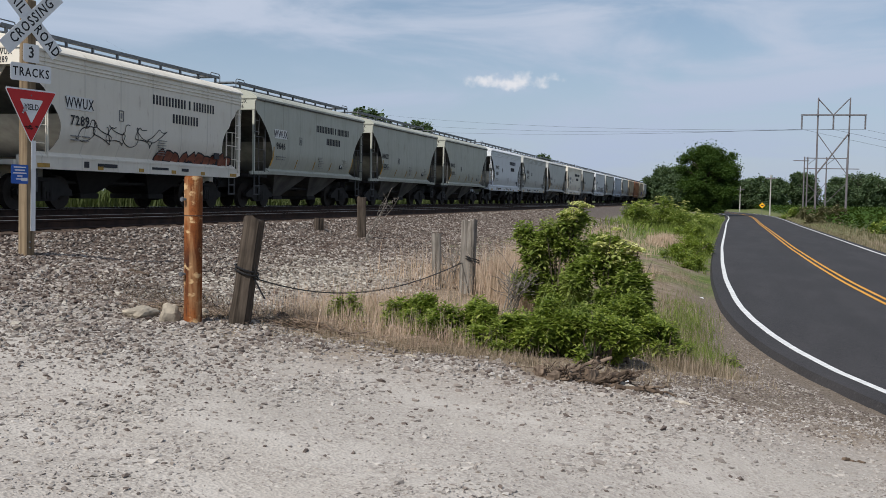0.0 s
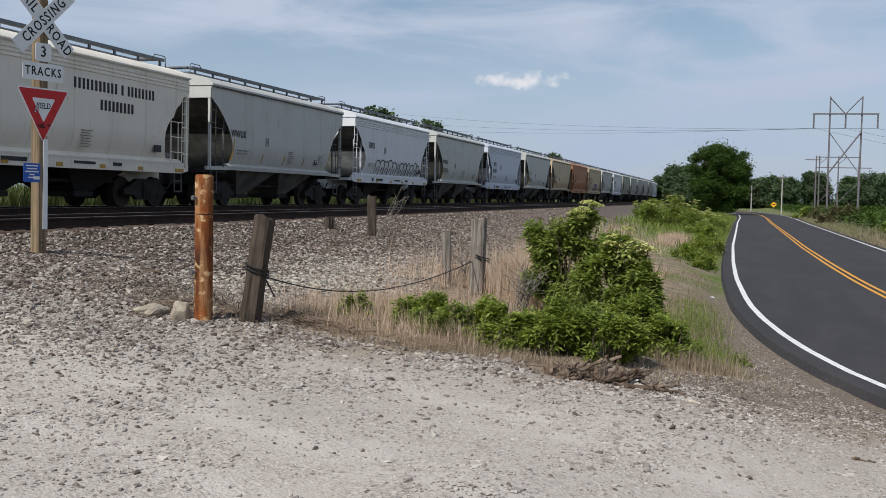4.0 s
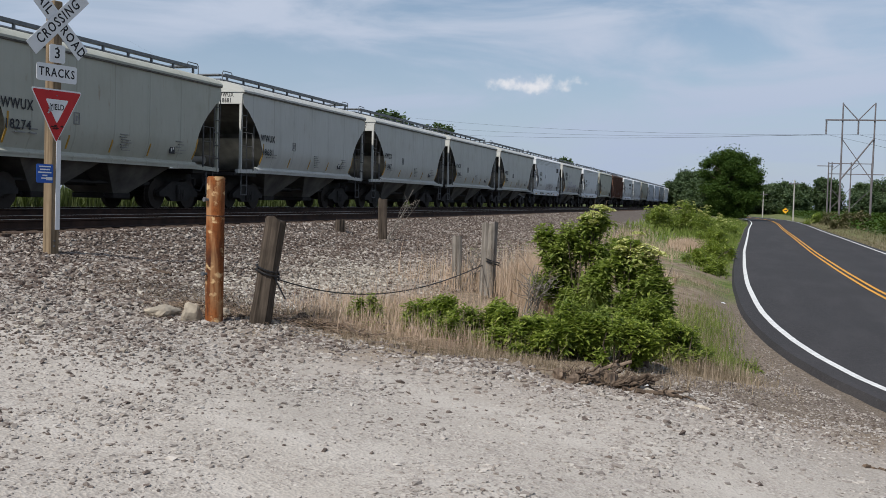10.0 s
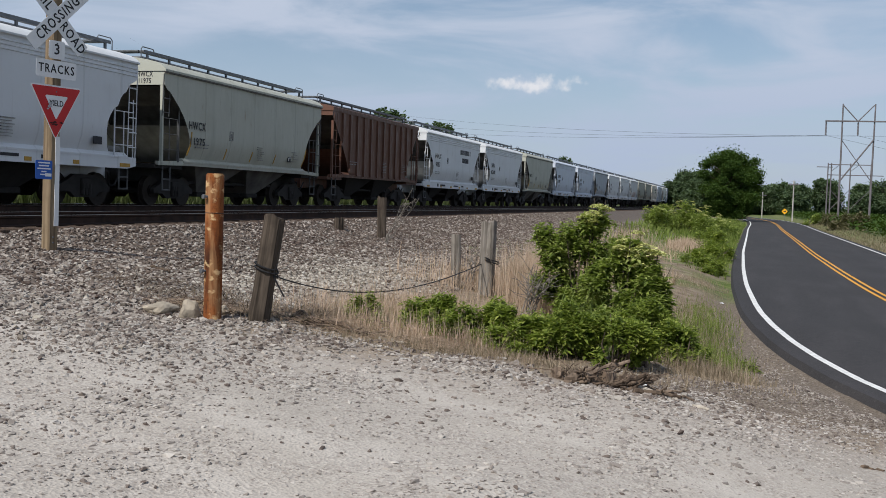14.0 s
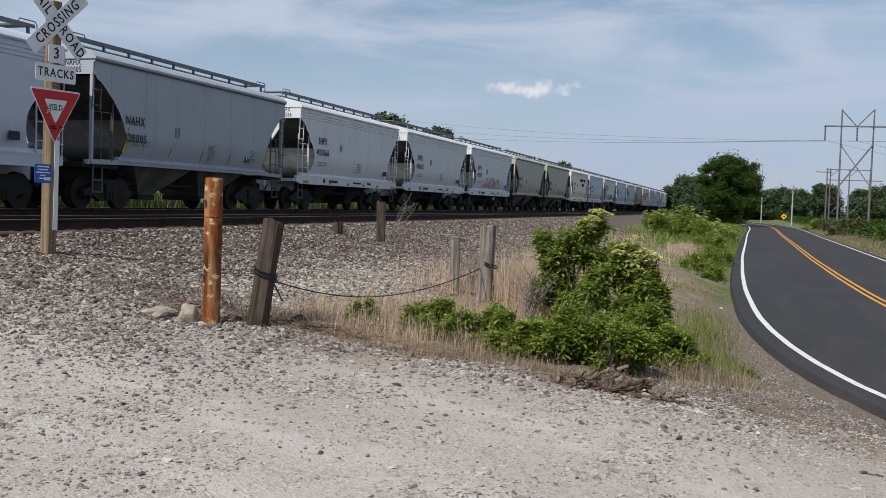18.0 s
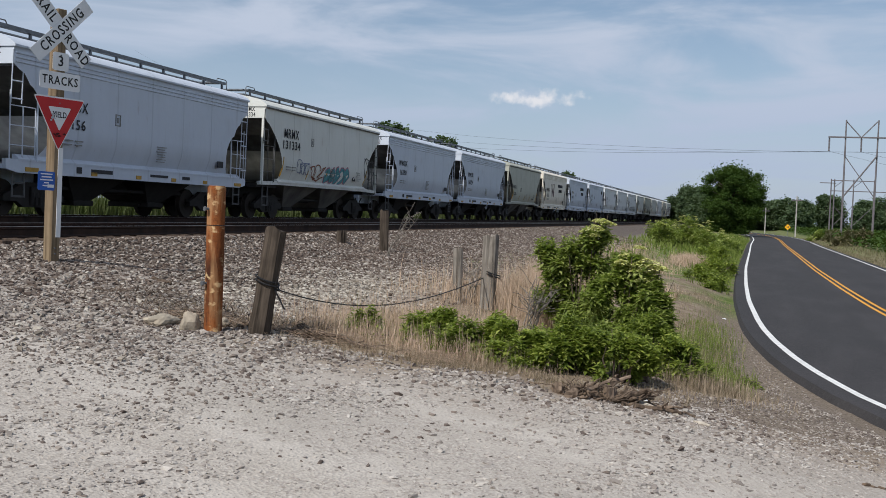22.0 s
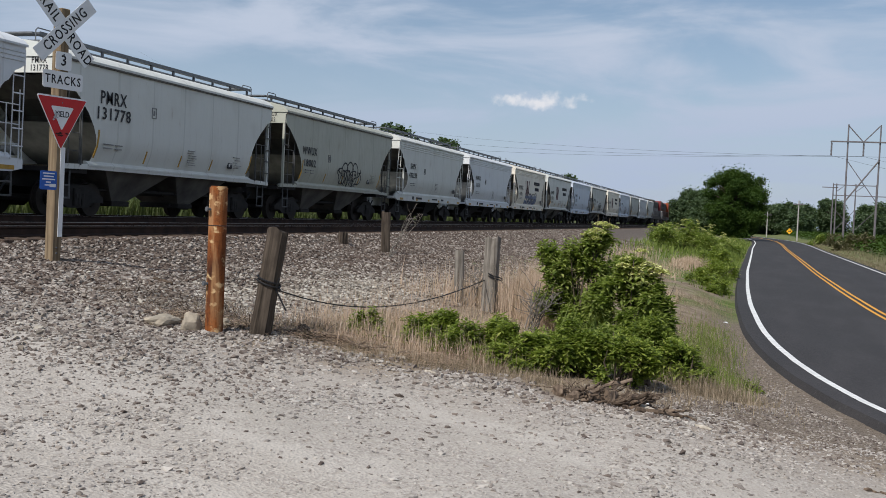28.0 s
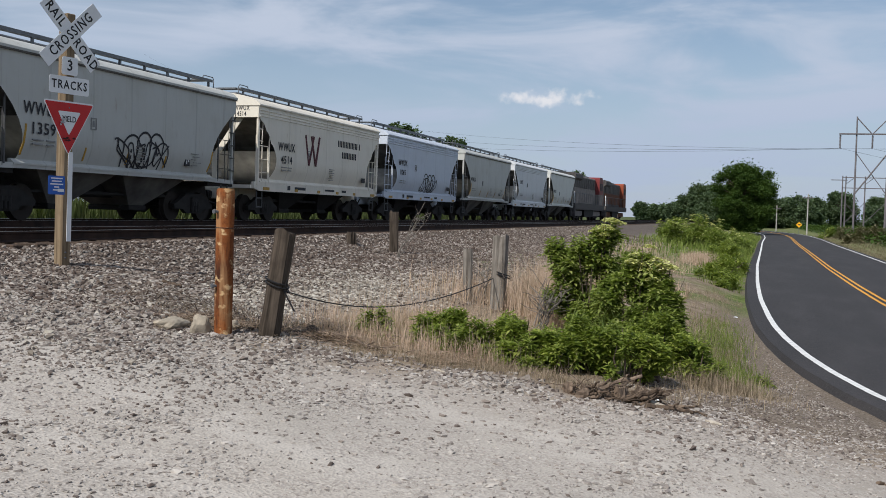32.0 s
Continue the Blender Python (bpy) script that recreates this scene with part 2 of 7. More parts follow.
def ground_mat():
    m, nt, b = node_mat("ground_cover", 0.95, 0, 0.15)
    g = nt.nodes.new("ShaderNodeNewGeometry")
    sep = nt.nodes.new("ShaderNodeSeparateXYZ")
    nt.links.new(g.outputs["Position"], sep.inputs[0])
    X, Y = sep.outputs[0], sep.outputs[1]
    big = tex(nt, "noise", 0.35, 5, "pos")
    mid = tex(nt, "noise", 2.5, 6, "pos")
    fine = tex(nt, "noise", 26, 6, "pos", rough=0.7)
    cell = tex(nt, "cell", 46, 0, "pos")
    cellc = tex(nt, "cellcol", 46, 0, "pos")
    # pale limestone chips pressed into dust
    grav = ramp(nt, fine, [(0.28, (0.22, 0.192, 0.168)), (0.5, (0.42, 0.38, 0.336)), (0.72, (0.56, 0.515, 0.465))])
    chip = nt.nodes.new("ShaderNodeSeparateColor")
    nt.links.new(cellc, chip.inputs[0])
    grav = mixc(nt, rng(nt, chip.outputs[0], 0.55, 0.95, 0.0, 0.55), grav, (0.30, 0.265, 0.24))
    grav = mixc(nt, rng(nt, mid, 0.42, 0.66, 0.0, 0.7), grav, (0.435, 0.395, 0.35))
    grav = mixc(nt, rng(nt, big, 0.45, 0.65, 0.0, 0.35), grav, (0.34, 0.31, 0.27))
    # pale dust pressed smooth by wheels
    for k, (slope, at, wide) in enumerate(((0.42, 4.92, 0.30), (0.50, 6.75, 0.26), (0.36, 3.9, 0.2))):
        line = math_node(nt, "MULTIPLY_ADD", X, slope)
        nt.links.new(Y, line.node.inputs[2])
        off = math_node(nt, "ABSOLUTE", math_node(nt, "SUBTRACT", math_node(nt, "ADD", line, math_node(nt, "MULTIPLY", big, 0.8)), at + 0.4), 0)
        band = math_node(nt, "MULTIPLY", rng(nt, off, wide * 0.3, wide * 1.5, 1, 0), rng(nt, mid, 0.36, 0.6))
        grav = mixc(nt, math_node(nt, "MULTIPLY", band, 0.4), grav, (0.53, 0.49, 0.445))
    # ballast shoulder
    bal = ramp(nt, fine, [(0.25, (0.04, 0.032, 0.027)), (0.55, (0.14, 0.115, 0.098)), (0.8, (0.27, 0.24, 0.21))])
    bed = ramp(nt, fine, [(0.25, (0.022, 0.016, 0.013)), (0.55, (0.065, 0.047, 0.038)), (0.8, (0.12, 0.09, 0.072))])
    # bare soil and litter between the weeds
    soil = ramp(nt, mid, [(0.3, (0.11, 0.080, 0.054)), (0.55, (0.235, 0.18, 0.13)), (0.75, (0.35, 0.29, 0.215))])
    soil = mixc(nt, rng(nt, fine, 0.4, 0.7, 0, 0.6), soil, (0.28, 0.235, 0.175))
    # green cover further off
    turf = ramp(nt, mid, [(0.3, (0.06, 0.09, 0.02)), (0.6, (0.13, 0.17, 0.045)), (0.8, (0.26, 0.24, 0.10))])
    wob = math_node(nt, "MULTIPLY_ADD", mid, 2.2)
    nt.links.new(Y, wob.node.inputs[2])
    wx = math_node(nt, "MULTIPLY_ADD", mid, 1.6)
    nt.links.new(X, wx.node.inputs[2])
    weeds = math_node(nt, "MULTIPLY", rng(nt, wob, 9.9, 10.9), rng(nt, wx, -4.9, -3.9))
    grav = mixc(nt, math_node(nt, "MULTIPLY", rng(nt, wob, 8.6, 10.8, 0, 0.6), rng(nt, wx, -9.0, -6.5)), grav, mixc(nt, fine, (0.16, 0.125, 0.10), (0.34, 0.29, 0.24)))
    c = mixc(nt, weeds, grav, soil)
    verge = math_node(nt, "MULTIPLY", rng(nt, wob, 10.2, 11.2), rng(nt, wx, -0.3, 0.7))
    dark_soil = mixc(nt, rng(nt, fine, 0.35, 0.7), (0.10, 0.078, 0.060), (0.27, 0.225, 0.18))
    c = mixc(nt, math_node(nt, "MULTIPLY", verge, 0.95), c, dark_soil)
    c = mixc(nt, math_node(nt, "MULTIPLY", rng(nt, wx, -7.6, -5.8, 1, 0), rng(nt, wob, 10.5, 15.0, 0.55, 1.0)), c, bal)
    far = math_node(nt, "MULTIPLY", rng(nt, wob, 24, 30), rng(nt, wx, -7.2, -6.0))
    c = mixc(nt, math_node(nt, "MULTIPLY", far, rng(nt, big, 0.35, 0.55)), c, turf)
    c = mixc(nt, rng(nt, wx, 8.2, 8.8), c, mixc(nt, rng(nt, wob, 50, 100), soil, mixc(nt, 0.75, soil, turf)))
    c = mixc(nt, rng(nt, wx, 10.6, 12.0), c, mixc(nt, 0.6, turf, (0.035, 0.05, 0.016)))
    # turf beyond the train darkened by colour for the shade below the cars
    c = mixc(nt, rng(nt, wx, -23.6, -22.4, 1, 0), c, mixc(nt, 0.6, turf, (0.05, 0.052, 0.03)))
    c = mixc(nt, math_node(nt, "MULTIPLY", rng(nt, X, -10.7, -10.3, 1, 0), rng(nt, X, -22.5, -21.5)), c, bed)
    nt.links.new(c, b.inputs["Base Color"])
    h = math_node(nt, "MULTIPLY_ADD", fine, 0.7)
    nt.links.new(cell, h.node.inputs[2])
    bump(nt, b, h, 0.45, 0.015)
    return m


def asphalt_mat():
    m, nt, b = node_mat("asphalt", 0.85, 0, 0.3)
    fine = tex(nt, "noise", 60, 5, "pos", rough=0.7)
    mid = tex(nt, "noise", 1.1, 5, "pos", (1.0, 0.18, 1.0))
    c = ramp(nt, fine, [(0.3, (0.0165, 0.0155, 0.0160)), (0.7, (0.050, 0.0465, 0.0475))])
    c = mixc(nt, rng(nt, mid, 0.4, 0.7, 0, 0.55), c, (0.054, 0.050, 0.0515))
    grit = tex(nt, "noise", 17, 6, "pos", rough=0.75)
    c = mixc(nt, rng(nt, grit, 0.52, 0.72, 0, 0.6), c, (0.085, 0.080, 0.078))
    c = mixc(nt, rng(nt, grit, 0.30, 0.44, 0.55, 0), c, (0.014, 0.013, 0.013))
    patch = tex(nt, "noise", 0.5, 4, "pos", (1.0, 0.5, 1.0))
    c = mixc(nt, rng(nt, patch, 0.50, 0.66, 0, 0.35), c, (0.03, 0.029, 0.030))
    nt.links.new(c, b.inputs["Base Color"])
    bump(nt, b, fine, 0.4, 0.008)
    return m


def timber_mat(name, col, dark):
    m, nt, b = node_mat(name, 0.85, 0, 0.2)
    grain = tex(nt, "noise", 22, 6, "obj", (1, 1, 0.05))
    blot = tex(nt, "noise", 3, 5, "obj")
    c = ramp(nt, grain, [(0.32, dark), (0.62, col)])
    c = mixc(nt, rng(nt, blot, 0.45, 0.75, 0, 0.6), c, dark)
    nt.links.new(c, b.inputs["Base Color"])
    bump(nt, b, grain, 0.6, 0.012)
    return m


def rust_mat(name, deep, bright, chalk=None):
    m, nt, b = node_mat(name, 0.85, 0.1, 0.25)
    f1 = tex(nt, "noise", 3.5, 6, "obj", (1, 1, 0.6))
    f2 = tex(nt, "noise", 40, 6, "obj")
    c = ramp(nt, f1, [(0.3, deep), (0.62, bright)])
    c = mixc(nt, rng(nt, f2, 0.45, 0.75, 0, 0.5), c, deep)
    if chalk:
        f3 = tex(nt, "noise", 7, 6, "obj", (1.3, 1.3, 1.6))
        c = mixc(nt, rng(nt, f3, 0.54, 0.66, 0, 0.85), c, chalk)
        f4 = tex(nt, "noise", 13, 6, "obj", (1.0, 1.0, 0.12))
        c = mixc(nt, rng(nt, f4, 0.48, 0.66, 0, 0.6), c, tuple(0.6 * v + 0.4 * w for v, w in zip(bright, chalk)))
        c = mixc(nt, rng(nt, f4, 0.30, 0.44, 0.7, 0), c, deep)
    nt.links.new(c, b.inputs["Base Color"])
    bump(nt, b, f2, 0.4, 0.006)
    return m


M_GROUND, M_ASPHALT = ground_mat(), asphalt_mat()
M_WHITE_LINE = plain("white_road_paint", (0.72, 0.72, 0.70), 0.7, vary=0.18, scale=8, coord="pos")
M_YELLOW_LINE = plain("yellow_road_paint", (0.66, 0.315, 0.025), 0.7, vary=0.2, scale=8, coord="pos")
M_GRAVEL = stone_mat("limestone_chips", [(0.24, 0.21, 0.188), (0.36, 0.325, 0.295), (0.45, 0.41, 0.37), (0.57, 0.53, 0.485)])
M_BALLAST = stone_mat("track_ballast", [(0.070, 0.047, 0.038), (0.135, 0.103, 0.084), (0.225, 0.183, 0.152), (0.52, 0.47, 0.42)])
M_MIXED = stone_mat("mixed_stone_chips", [(0.105, 0.081, 0.070), (0.195, 0.160, 0.138), (0.305, 0.264, 0.230), (0.48, 0.440, 0.392)])
M_PALEBALLAST = stone_mat("pale_ballast", [(0.15, 0.125, 0.10), (0.31, 0.27, 0.225), (0.46, 0.42, 0.36), (0.62, 0.58, 0.51)])
M_COBBLE = stone_mat("grey_brown_stones", [(0.17, 0.148, 0.132), (0.26, 0.23, 0.205), (0.36, 0.325, 0.29)])
M_ROCK = plain("pale_rock", (0.40, 0.345, 0.27), 0.9, vary=0.35, scale=9, bumpy=0.6)
M_RAIL = rust_mat("rail_steel", (0.018, 0.012, 0.010), (0.05, 0.028, 0.02))
M_RAILHEAD = plain("worn_rail_head", (0.45, 0.44, 0.43), 0.35, 0.9, vary=0.15)
M_TIE = timber_mat("creosoted_timber", (0.11, 0.075, 0.055), (0.035, 0.026, 0.02))
M_GREYWOOD = timber_mat("weathered_timber", (0.098, 0.077, 0.060), (0.020, 0.015, 0.011))
M_PALEGREYWOOD = timber_mat("pale_weathered_timber", (0.26, 0.235, 0.205), (0.08, 0.068, 0.056))
# bay paint: grimy, and darkened for the shade on the down-facing sheets
M_BAYGRIMESHADE = plain("grimy_shaded_bay_paint", (0.15, 0.14, 0.125), 0.85, vary=0.5, scale=1.6)
M_DEADWOOD = timber_mat("rotten_brown_wood", (0.16, 0.115, 0.082), (0.045, 0.033, 0.026))
M_ROOTWOOD = timber_mat("grey_brown_root_wood", (0.215, 0.16, 0.118), (0.06, 0.043, 0.033))
M_PALEWOOD = timber_mat("bleached_wood", (0.50, 0.45, 0.38), (0.26, 0.22, 0.17))
M_POLE = timber_mat("grey_pole_timber", (0.19, 0.175, 0.185), (0.10, 0.09, 0.095))
M_PALEPOLE = timber_mat("pale_pole_timber", (0.46, 0.44, 0.41), (0.28, 0.26, 0.24))
M_POSTWOOD = timber_mat("tan_timber", (0.26, 0.195, 0.125), (0.12, 0.085, 0.052))
M_RUSTPIPE = rust_mat("rusty_pipe", (0.050, 0.016, 0.008), (0.27, 0.085, 0.022), (0.66, 0.47, 0.25))
# dark tone for the shade in the car-end recess and under the eave
M_SHADETONE = plain("recess_and_eave_shade", (0.125, 0.115, 0.102), 0.9, vary=0.45, scale=2.5)
M_BRAKE = plain("pale_grimy_reservoir_paint", (0.34, 0.33, 0.305), 0.75, vary=0.4, scale=3)
M_DARKSTEEL = plain("dark_running_gear", (0.024, 0.021, 0.019), 0.85, 0.0, vary=0.4, scale=5)
M_WHEEL = plain("brown_wheel_steel", (0.032, 0.025, 0.020), 0.85, 0.1, vary=0.3)
M_GALV = plain("galvanised_grating", (0.17, 0.18, 0.195), 0.6, 0.5, vary=0.3)
M_BLACK = plain("black_paint", (0.018, 0.018, 0.02), 0.6, vary=0.2, bumpy=0.05)
M_SIGNWHITE = plain("white_sign_sheet", (0.74, 0.75, 0.76), 0.5, vary=0.07, bumpy=0.02)
M_SIGNRED = plain("red_sign_sheet", (0.50, 0.018, 0.02), 0.5, vary=0.12, bumpy=0.02)
M_SMUDGE = plain("dark_smear", (0.06, 0.012, 0.012), 0.8, vary=0.4, bumpy=0)
M_WORN = plain("worn_grey_sheet", (0.50, 0.50, 0.52), 0.8, vary=0.3, bumpy=0)
M_SIGNBLUE = plain("blue_sign_sheet", (0.02, 0.10, 0.42), 0.5, vary=0.1, bumpy=0.02)
M_SIGNYELLOW = plain("yellow_sign_sheet", (0.80, 0.40, 0.01), 0.5, vary=0.08, bumpy=0.02)
M_WIRE = plain("dark_wire", (0.02, 0.02, 0.022), 0.6, 0.3, vary=0.2)
M_BARK = timber_mat("bark", (0.16, 0.125, 0.095), (0.05, 0.04, 0.03))
M_LEAF = leaf_mat("fresh_weed_leaves", [(0.095, 0.138, 0.024), (0.185, 0.245, 0.040), (0.270, 0.325, 0.056), (0.36, 0.40, 0.095)], 0.42)
M_LEAF_BUSH = leaf_mat("bush_leaves", [(0.10, 0.145, 0.034), (0.235, 0.30, 0.066), (0.36, 0.42, 0.105), (0.46, 0.50, 0.18)], 0.5)
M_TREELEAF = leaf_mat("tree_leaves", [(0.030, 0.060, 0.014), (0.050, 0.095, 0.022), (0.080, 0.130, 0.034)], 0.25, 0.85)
# far leaves paler and bluer: the distance haze is mixed into this colour
M_FARLEAF = leaf_mat("hazed_far_tree_leaves", [(0.055, 0.090, 0.048), (0.085, 0.125, 0.065), (0.120, 0.160, 0.090)], 0.2, 0.85)
M_STRAW = leaf_mat("dry_grass", [(0.39, 0.275, 0.20), (0.57, 0.42, 0.32), (0.70, 0.55, 0.435)], 0.25, 0.8)
M_GRASS = leaf_mat("green_grass", [(0.095, 0.135, 0.028), (0.155, 0.205, 0.045), (0.25, 0.285, 0.085)], 0.3, 0.6)
M_ARCHGRASS = leaf_mat("broad_grass_blades", [(0.16, 0.22, 0.05), (0.24, 0.31, 0.08), (0.34, 0.40, 0.13)], 0.35, 0.6)
M_DULLSTRAW = leaf_mat("trodden_dry_grass", [(0.20, 0.150, 0.105), (0.31, 0.240, 0.175), (0.45, 0.36, 0.27)], 0.2, 0.85)
M_FLOWER = leaf_mat("cream_flowers", [(0.50, 0.52, 0.17), (0.66, 0.66, 0.28), (0.78, 0.76, 0.42)], 0.25, 0.8)
M_BRUSH = leaf_mat("dry_brush_leaves", [(0.10, 0.095, 0.05), (0.17, 0.15, 0.085), (0.26, 0.215, 0.135)], 0.2)
M_CORN = leaf_mat("field_crop_leaves", [(0.022, 0.046, 0.010), (0.040, 0.075, 0.016), (0.062, 0.10, 0.025)], 0.15, 0.8)
M_DARKWEED = leaf_mat("trackside_leaves", [(0.045, 0.062, 0.024), (0.085, 0.108, 0.042), (0.14, 0.16, 0.075)], 0.2, 0.9)

# ---------------------------------------------------------------- building helpers
def link_mesh(name, verts, faces, mat, parent=None, smooth=False):
    me = bpy.data.meshes.new(name)
    me.from_pydata([tuple(v) for v in verts], [], [tuple(f) for f in faces])
    if smooth:
        me.polygons.foreach_set("use_smooth", [True] * len(me.polygons))
    me.materials.append(mat)
    ob = new(name, me)
    ob.parent = parent
    return ob


def part(name, bm, mat, parent=None, label="", smooth=False):
    me = bpy.data.meshes.new(name)
    bmesh.ops.recalc_face_normals(bm, faces=bm.faces)
    if smooth:
        for f in bm.faces:
            f.smooth = True
    bm.to_mesh(me)
    bm.free()
    me.materials.append(mat)
    ob = new(name, me)
    ob.parent = parent
    if label:
        tagged(ob, label)
    return ob


def thing(name, label, category, group="", at=None, kind=""):
    e = new(name)
    e.empty_display_size = 0.1
    if at is not None:
        e.matrix_basis = at
    return tagged(e, label, category, group, kind)


def box(bm, x0, x1, y0, y1, z0, z1, m=None, bevel=0.0):
    vs = bmesh.ops.create_cube(bm, size=1.0)["verts"]
    for v in vs:
        v.co = Vector((x0 + (v.co.x + 0.5) * (x1 - x0), y0 + (v.co.y + 0.5) * (y1 - y0), z0 + (v.co.z + 0.5) * (z1 - z0)))
    if bevel:
        es = list({e for v in vs for e in v.link_edges})
        r = bmesh.ops.bevel(bm, geom=es, offset=bevel, segments=1, affect="EDGES")
        vs = list({v for f in r["faces"] for v in f.verts} | {v for v in vs if v.is_valid})
    if m is not None:
        for v in vs:
            v.co = m @ v.co
    return bm


def bar(bm, p0, p1, r, seg=6, r1=None):
    """A round bar from p0 to p1."""
    p0, p1 = Vector(p0), Vector(p1)
    d = p1 - p0
    q = d.to_track_quat("Z", "Y").to_matrix().to_4x4()
    bmesh.ops.create_cone(bm, cap_ends=True, segments=seg, radius1=r, radius2=r if r1 is None else r1, depth=d.length,
                          matrix=Matrix.Translation((p0 + p1) / 2) @ q)
    return bm


def prism(bm, outline, axis, a, b):
    """A flat outline drawn out along one axis; the other two axes take the outline in order."""
    def at(p, t):
        q = list(p)
        q.insert(axis, t)
        return bm.verts.new(q)
    lo, hi = [at(p, a) for p in outline], [at(p, b) for p in outline]
    n = len(outline)
    bm.faces.new(lo[::-1])
    bm.faces.new(hi)
    for i in range(n):
        bm.faces.new((lo[i], lo[(i + 1) % n], hi[(i + 1) % n], hi[i]))
    return bm


LETTERS = {}


def cut_letters(jobs):
    """Turn all wanted texts into flat meshes of height 1 at one go. jobs: (text, spacing)."""
    made = []
    for text, gap in jobs:
        cu = bpy.data.curves.new("text", "FONT")
        cu.body, cu.size, cu.align_x, cu.align_y = text, 1.4, "CENTER", "CENTER"
        cu.extrude, cu.resolution_u, cu.offset, cu.space_character = 0.012, 2, 0.018, gap
        ob = bpy.data.objects.new("text", cu)
        scene.collection.objects.link(ob)
        made.append(((text, gap), ob))
    graph = bpy.context.evaluated_depsgraph_get()
    for key, ob in made:
        LETTERS[key] = bpy.data.meshes.new_from_object(ob.evaluated_get(graph))
    for key, ob in made:
        cu = ob.data
        bpy.data.objects.remove(ob)
        bpy.data.curves.remove(cu)


def lettering(text, height, mat, parent, m, name="lettering", squeeze=1.0, gap=1.0):
    """Painted text, centred on the pose m, reading along its x axis."""
    me = LETTERS[text, gap].copy()
    me.transform(m @ Matrix.Diagonal((height * squeeze, height, 0.15, 1)))
    me.materials.clear()
    me.materials.append(mat)
    out = new(name, me)
    out.parent = parent
    return out


def scatter(name, shapes, places, mat, label, category, kind="stuff", parent=None):
    """Many small copies joined in one mesh. shapes: (verts, faces) arrays; places: shape index, x, y, z, turn, tilt, size(3)."""
    V, F, base = [], [], 0
    places = np.asarray(places, float)
    for s, (sv, sf) in enumerate(shapes):
        p = places[places[:, 0] == s]
        if not len(p):
            continue
        v = sv[None] * p[:, None, 6:9]
        ct, st = np.cos(p[:, 5])[:, None], np.sin(p[:, 5])[:, None]
        y, z = v[..., 1] * ct - v[..., 2] * st, v[..., 1] * st + v[..., 2] * ct
        ca, sa = np.cos(p[:, 4])[:, None], np.sin(p[:, 4])[:, None]
        x, y2 = v[..., 0] * ca - y * sa, v[..., 0] * sa + y * ca
        w = np.stack([x, y2, z], -1) + p[:, None, 1:4]
        V.append(w.reshape(-1, 3))
        F.append((sf[None] + (base + np.arange(len(p)) * len(sv))[:, None, None]).reshape(-1, sf.shape[1]))
        base += len(p) * len(sv)
    V, nf = np.concatenate(V), sum(len(f) for f in F)
    k = F[0].shape[1]
    F = np.concatenate(F)
    me = bpy.data.meshes.new(name)
    me.vertices.add(len(V))
    me.vertices.foreach_set("co", V.astype(np.float32).ravel())
    me.loops.add(nf * k)
    me.loops.foreach_set("vertex_index", F.astype(np.int32).ravel())
    me.polygons.add(nf)
    me.polygons.foreach_set("loop_start", np.arange(0, nf * k, k, dtype=np.int32))
    me.update(calc_edges=True)
    me.polygons.foreach_set("use_smooth", np.zeros(nf, bool))
    me.materials.append(mat)
    ob = new(name, me)
    ob.parent = parent
    if parent is None:
        tagged(ob, label, category, kind=kind)
    elif label:
        tagged(ob, label)
    return ob


RNG = np.random.default_rng(7)


def tube(bm, pts, radii, seg=7):
    """One unbroken round tube along the points."""
    pts = [Vector(p) for p in pts]
    prev = None
    for i, p in enumerate(pts):
        d = (pts[min(i + 1, len(pts) - 1)] - pts[max(i - 1, 0)]).normalized()
        a = d.orthogonal().normalized() if prev is None else (side - d * side.dot(d)).normalized()
        side, b = a, d.cross(a)
        r = radii[i] if isinstance(radii, (list, tuple)) else radii
        cur = [bm.verts.new(p + (a * math.cos(k / seg * 6.2832) + b * math.sin(k / seg * 6.2832)) * r) for k in range(seg)]
        if prev:
            for k in range(seg):
                bm.faces.new((prev[k], prev[(k + 1) % seg], cur[(k + 1) % seg], cur[k]))
        else:
            bm.faces.new(cur[::-1])
        prev = cur
    bm.faces.new(prev)
    return bm


def stone_shapes(n=12):
    """Angular chips that lie on a flat face: a broad foot, a smaller twisted top."""
    out = []
    for i in range(n):
        a = np.array([0, 2.09, 4.19]) + RNG.uniform(-0.45, 0.45, 3)
        b = a + 1.05 + RNG.uniform(-0.3, 0.3)
        r0, r1 = RNG.uniform(0.45, 0.68, 3), RNG.uniform(0.28, 0.56, 3)
        v = np.concatenate([np.stack([np.cos(a) * r0, np.sin(a) * r0, RNG.uniform(-0.42, -0.25, 3)], 1),
                            np.stack([np.cos(b) * r1, np.sin(b) * r1, RNG.uniform(0.18, 0.5, 3)], 1)])
        v *= np.array([1.15, RNG.uniform(0.6, 1.0), RNG.uniform(0.55, 0.95)])
        f = [(2, 1, 0), (3, 4, 5), (0, 1, 3), (1, 4, 3), (1, 2, 4), (2, 5, 4), (2, 0, 5), (0, 3, 5)]
        out.append((v, np.array(f)))
    return out


STONES = stone_shapes()


def interp(table, x):
    return np.interp(x, [p[0] for p in table], [p[1] for p in table])


def smooth(a, b, x):
    t = np.clip((x - a) / (b - a), 0, 1)
    return t * t * (3 - 2 * t)


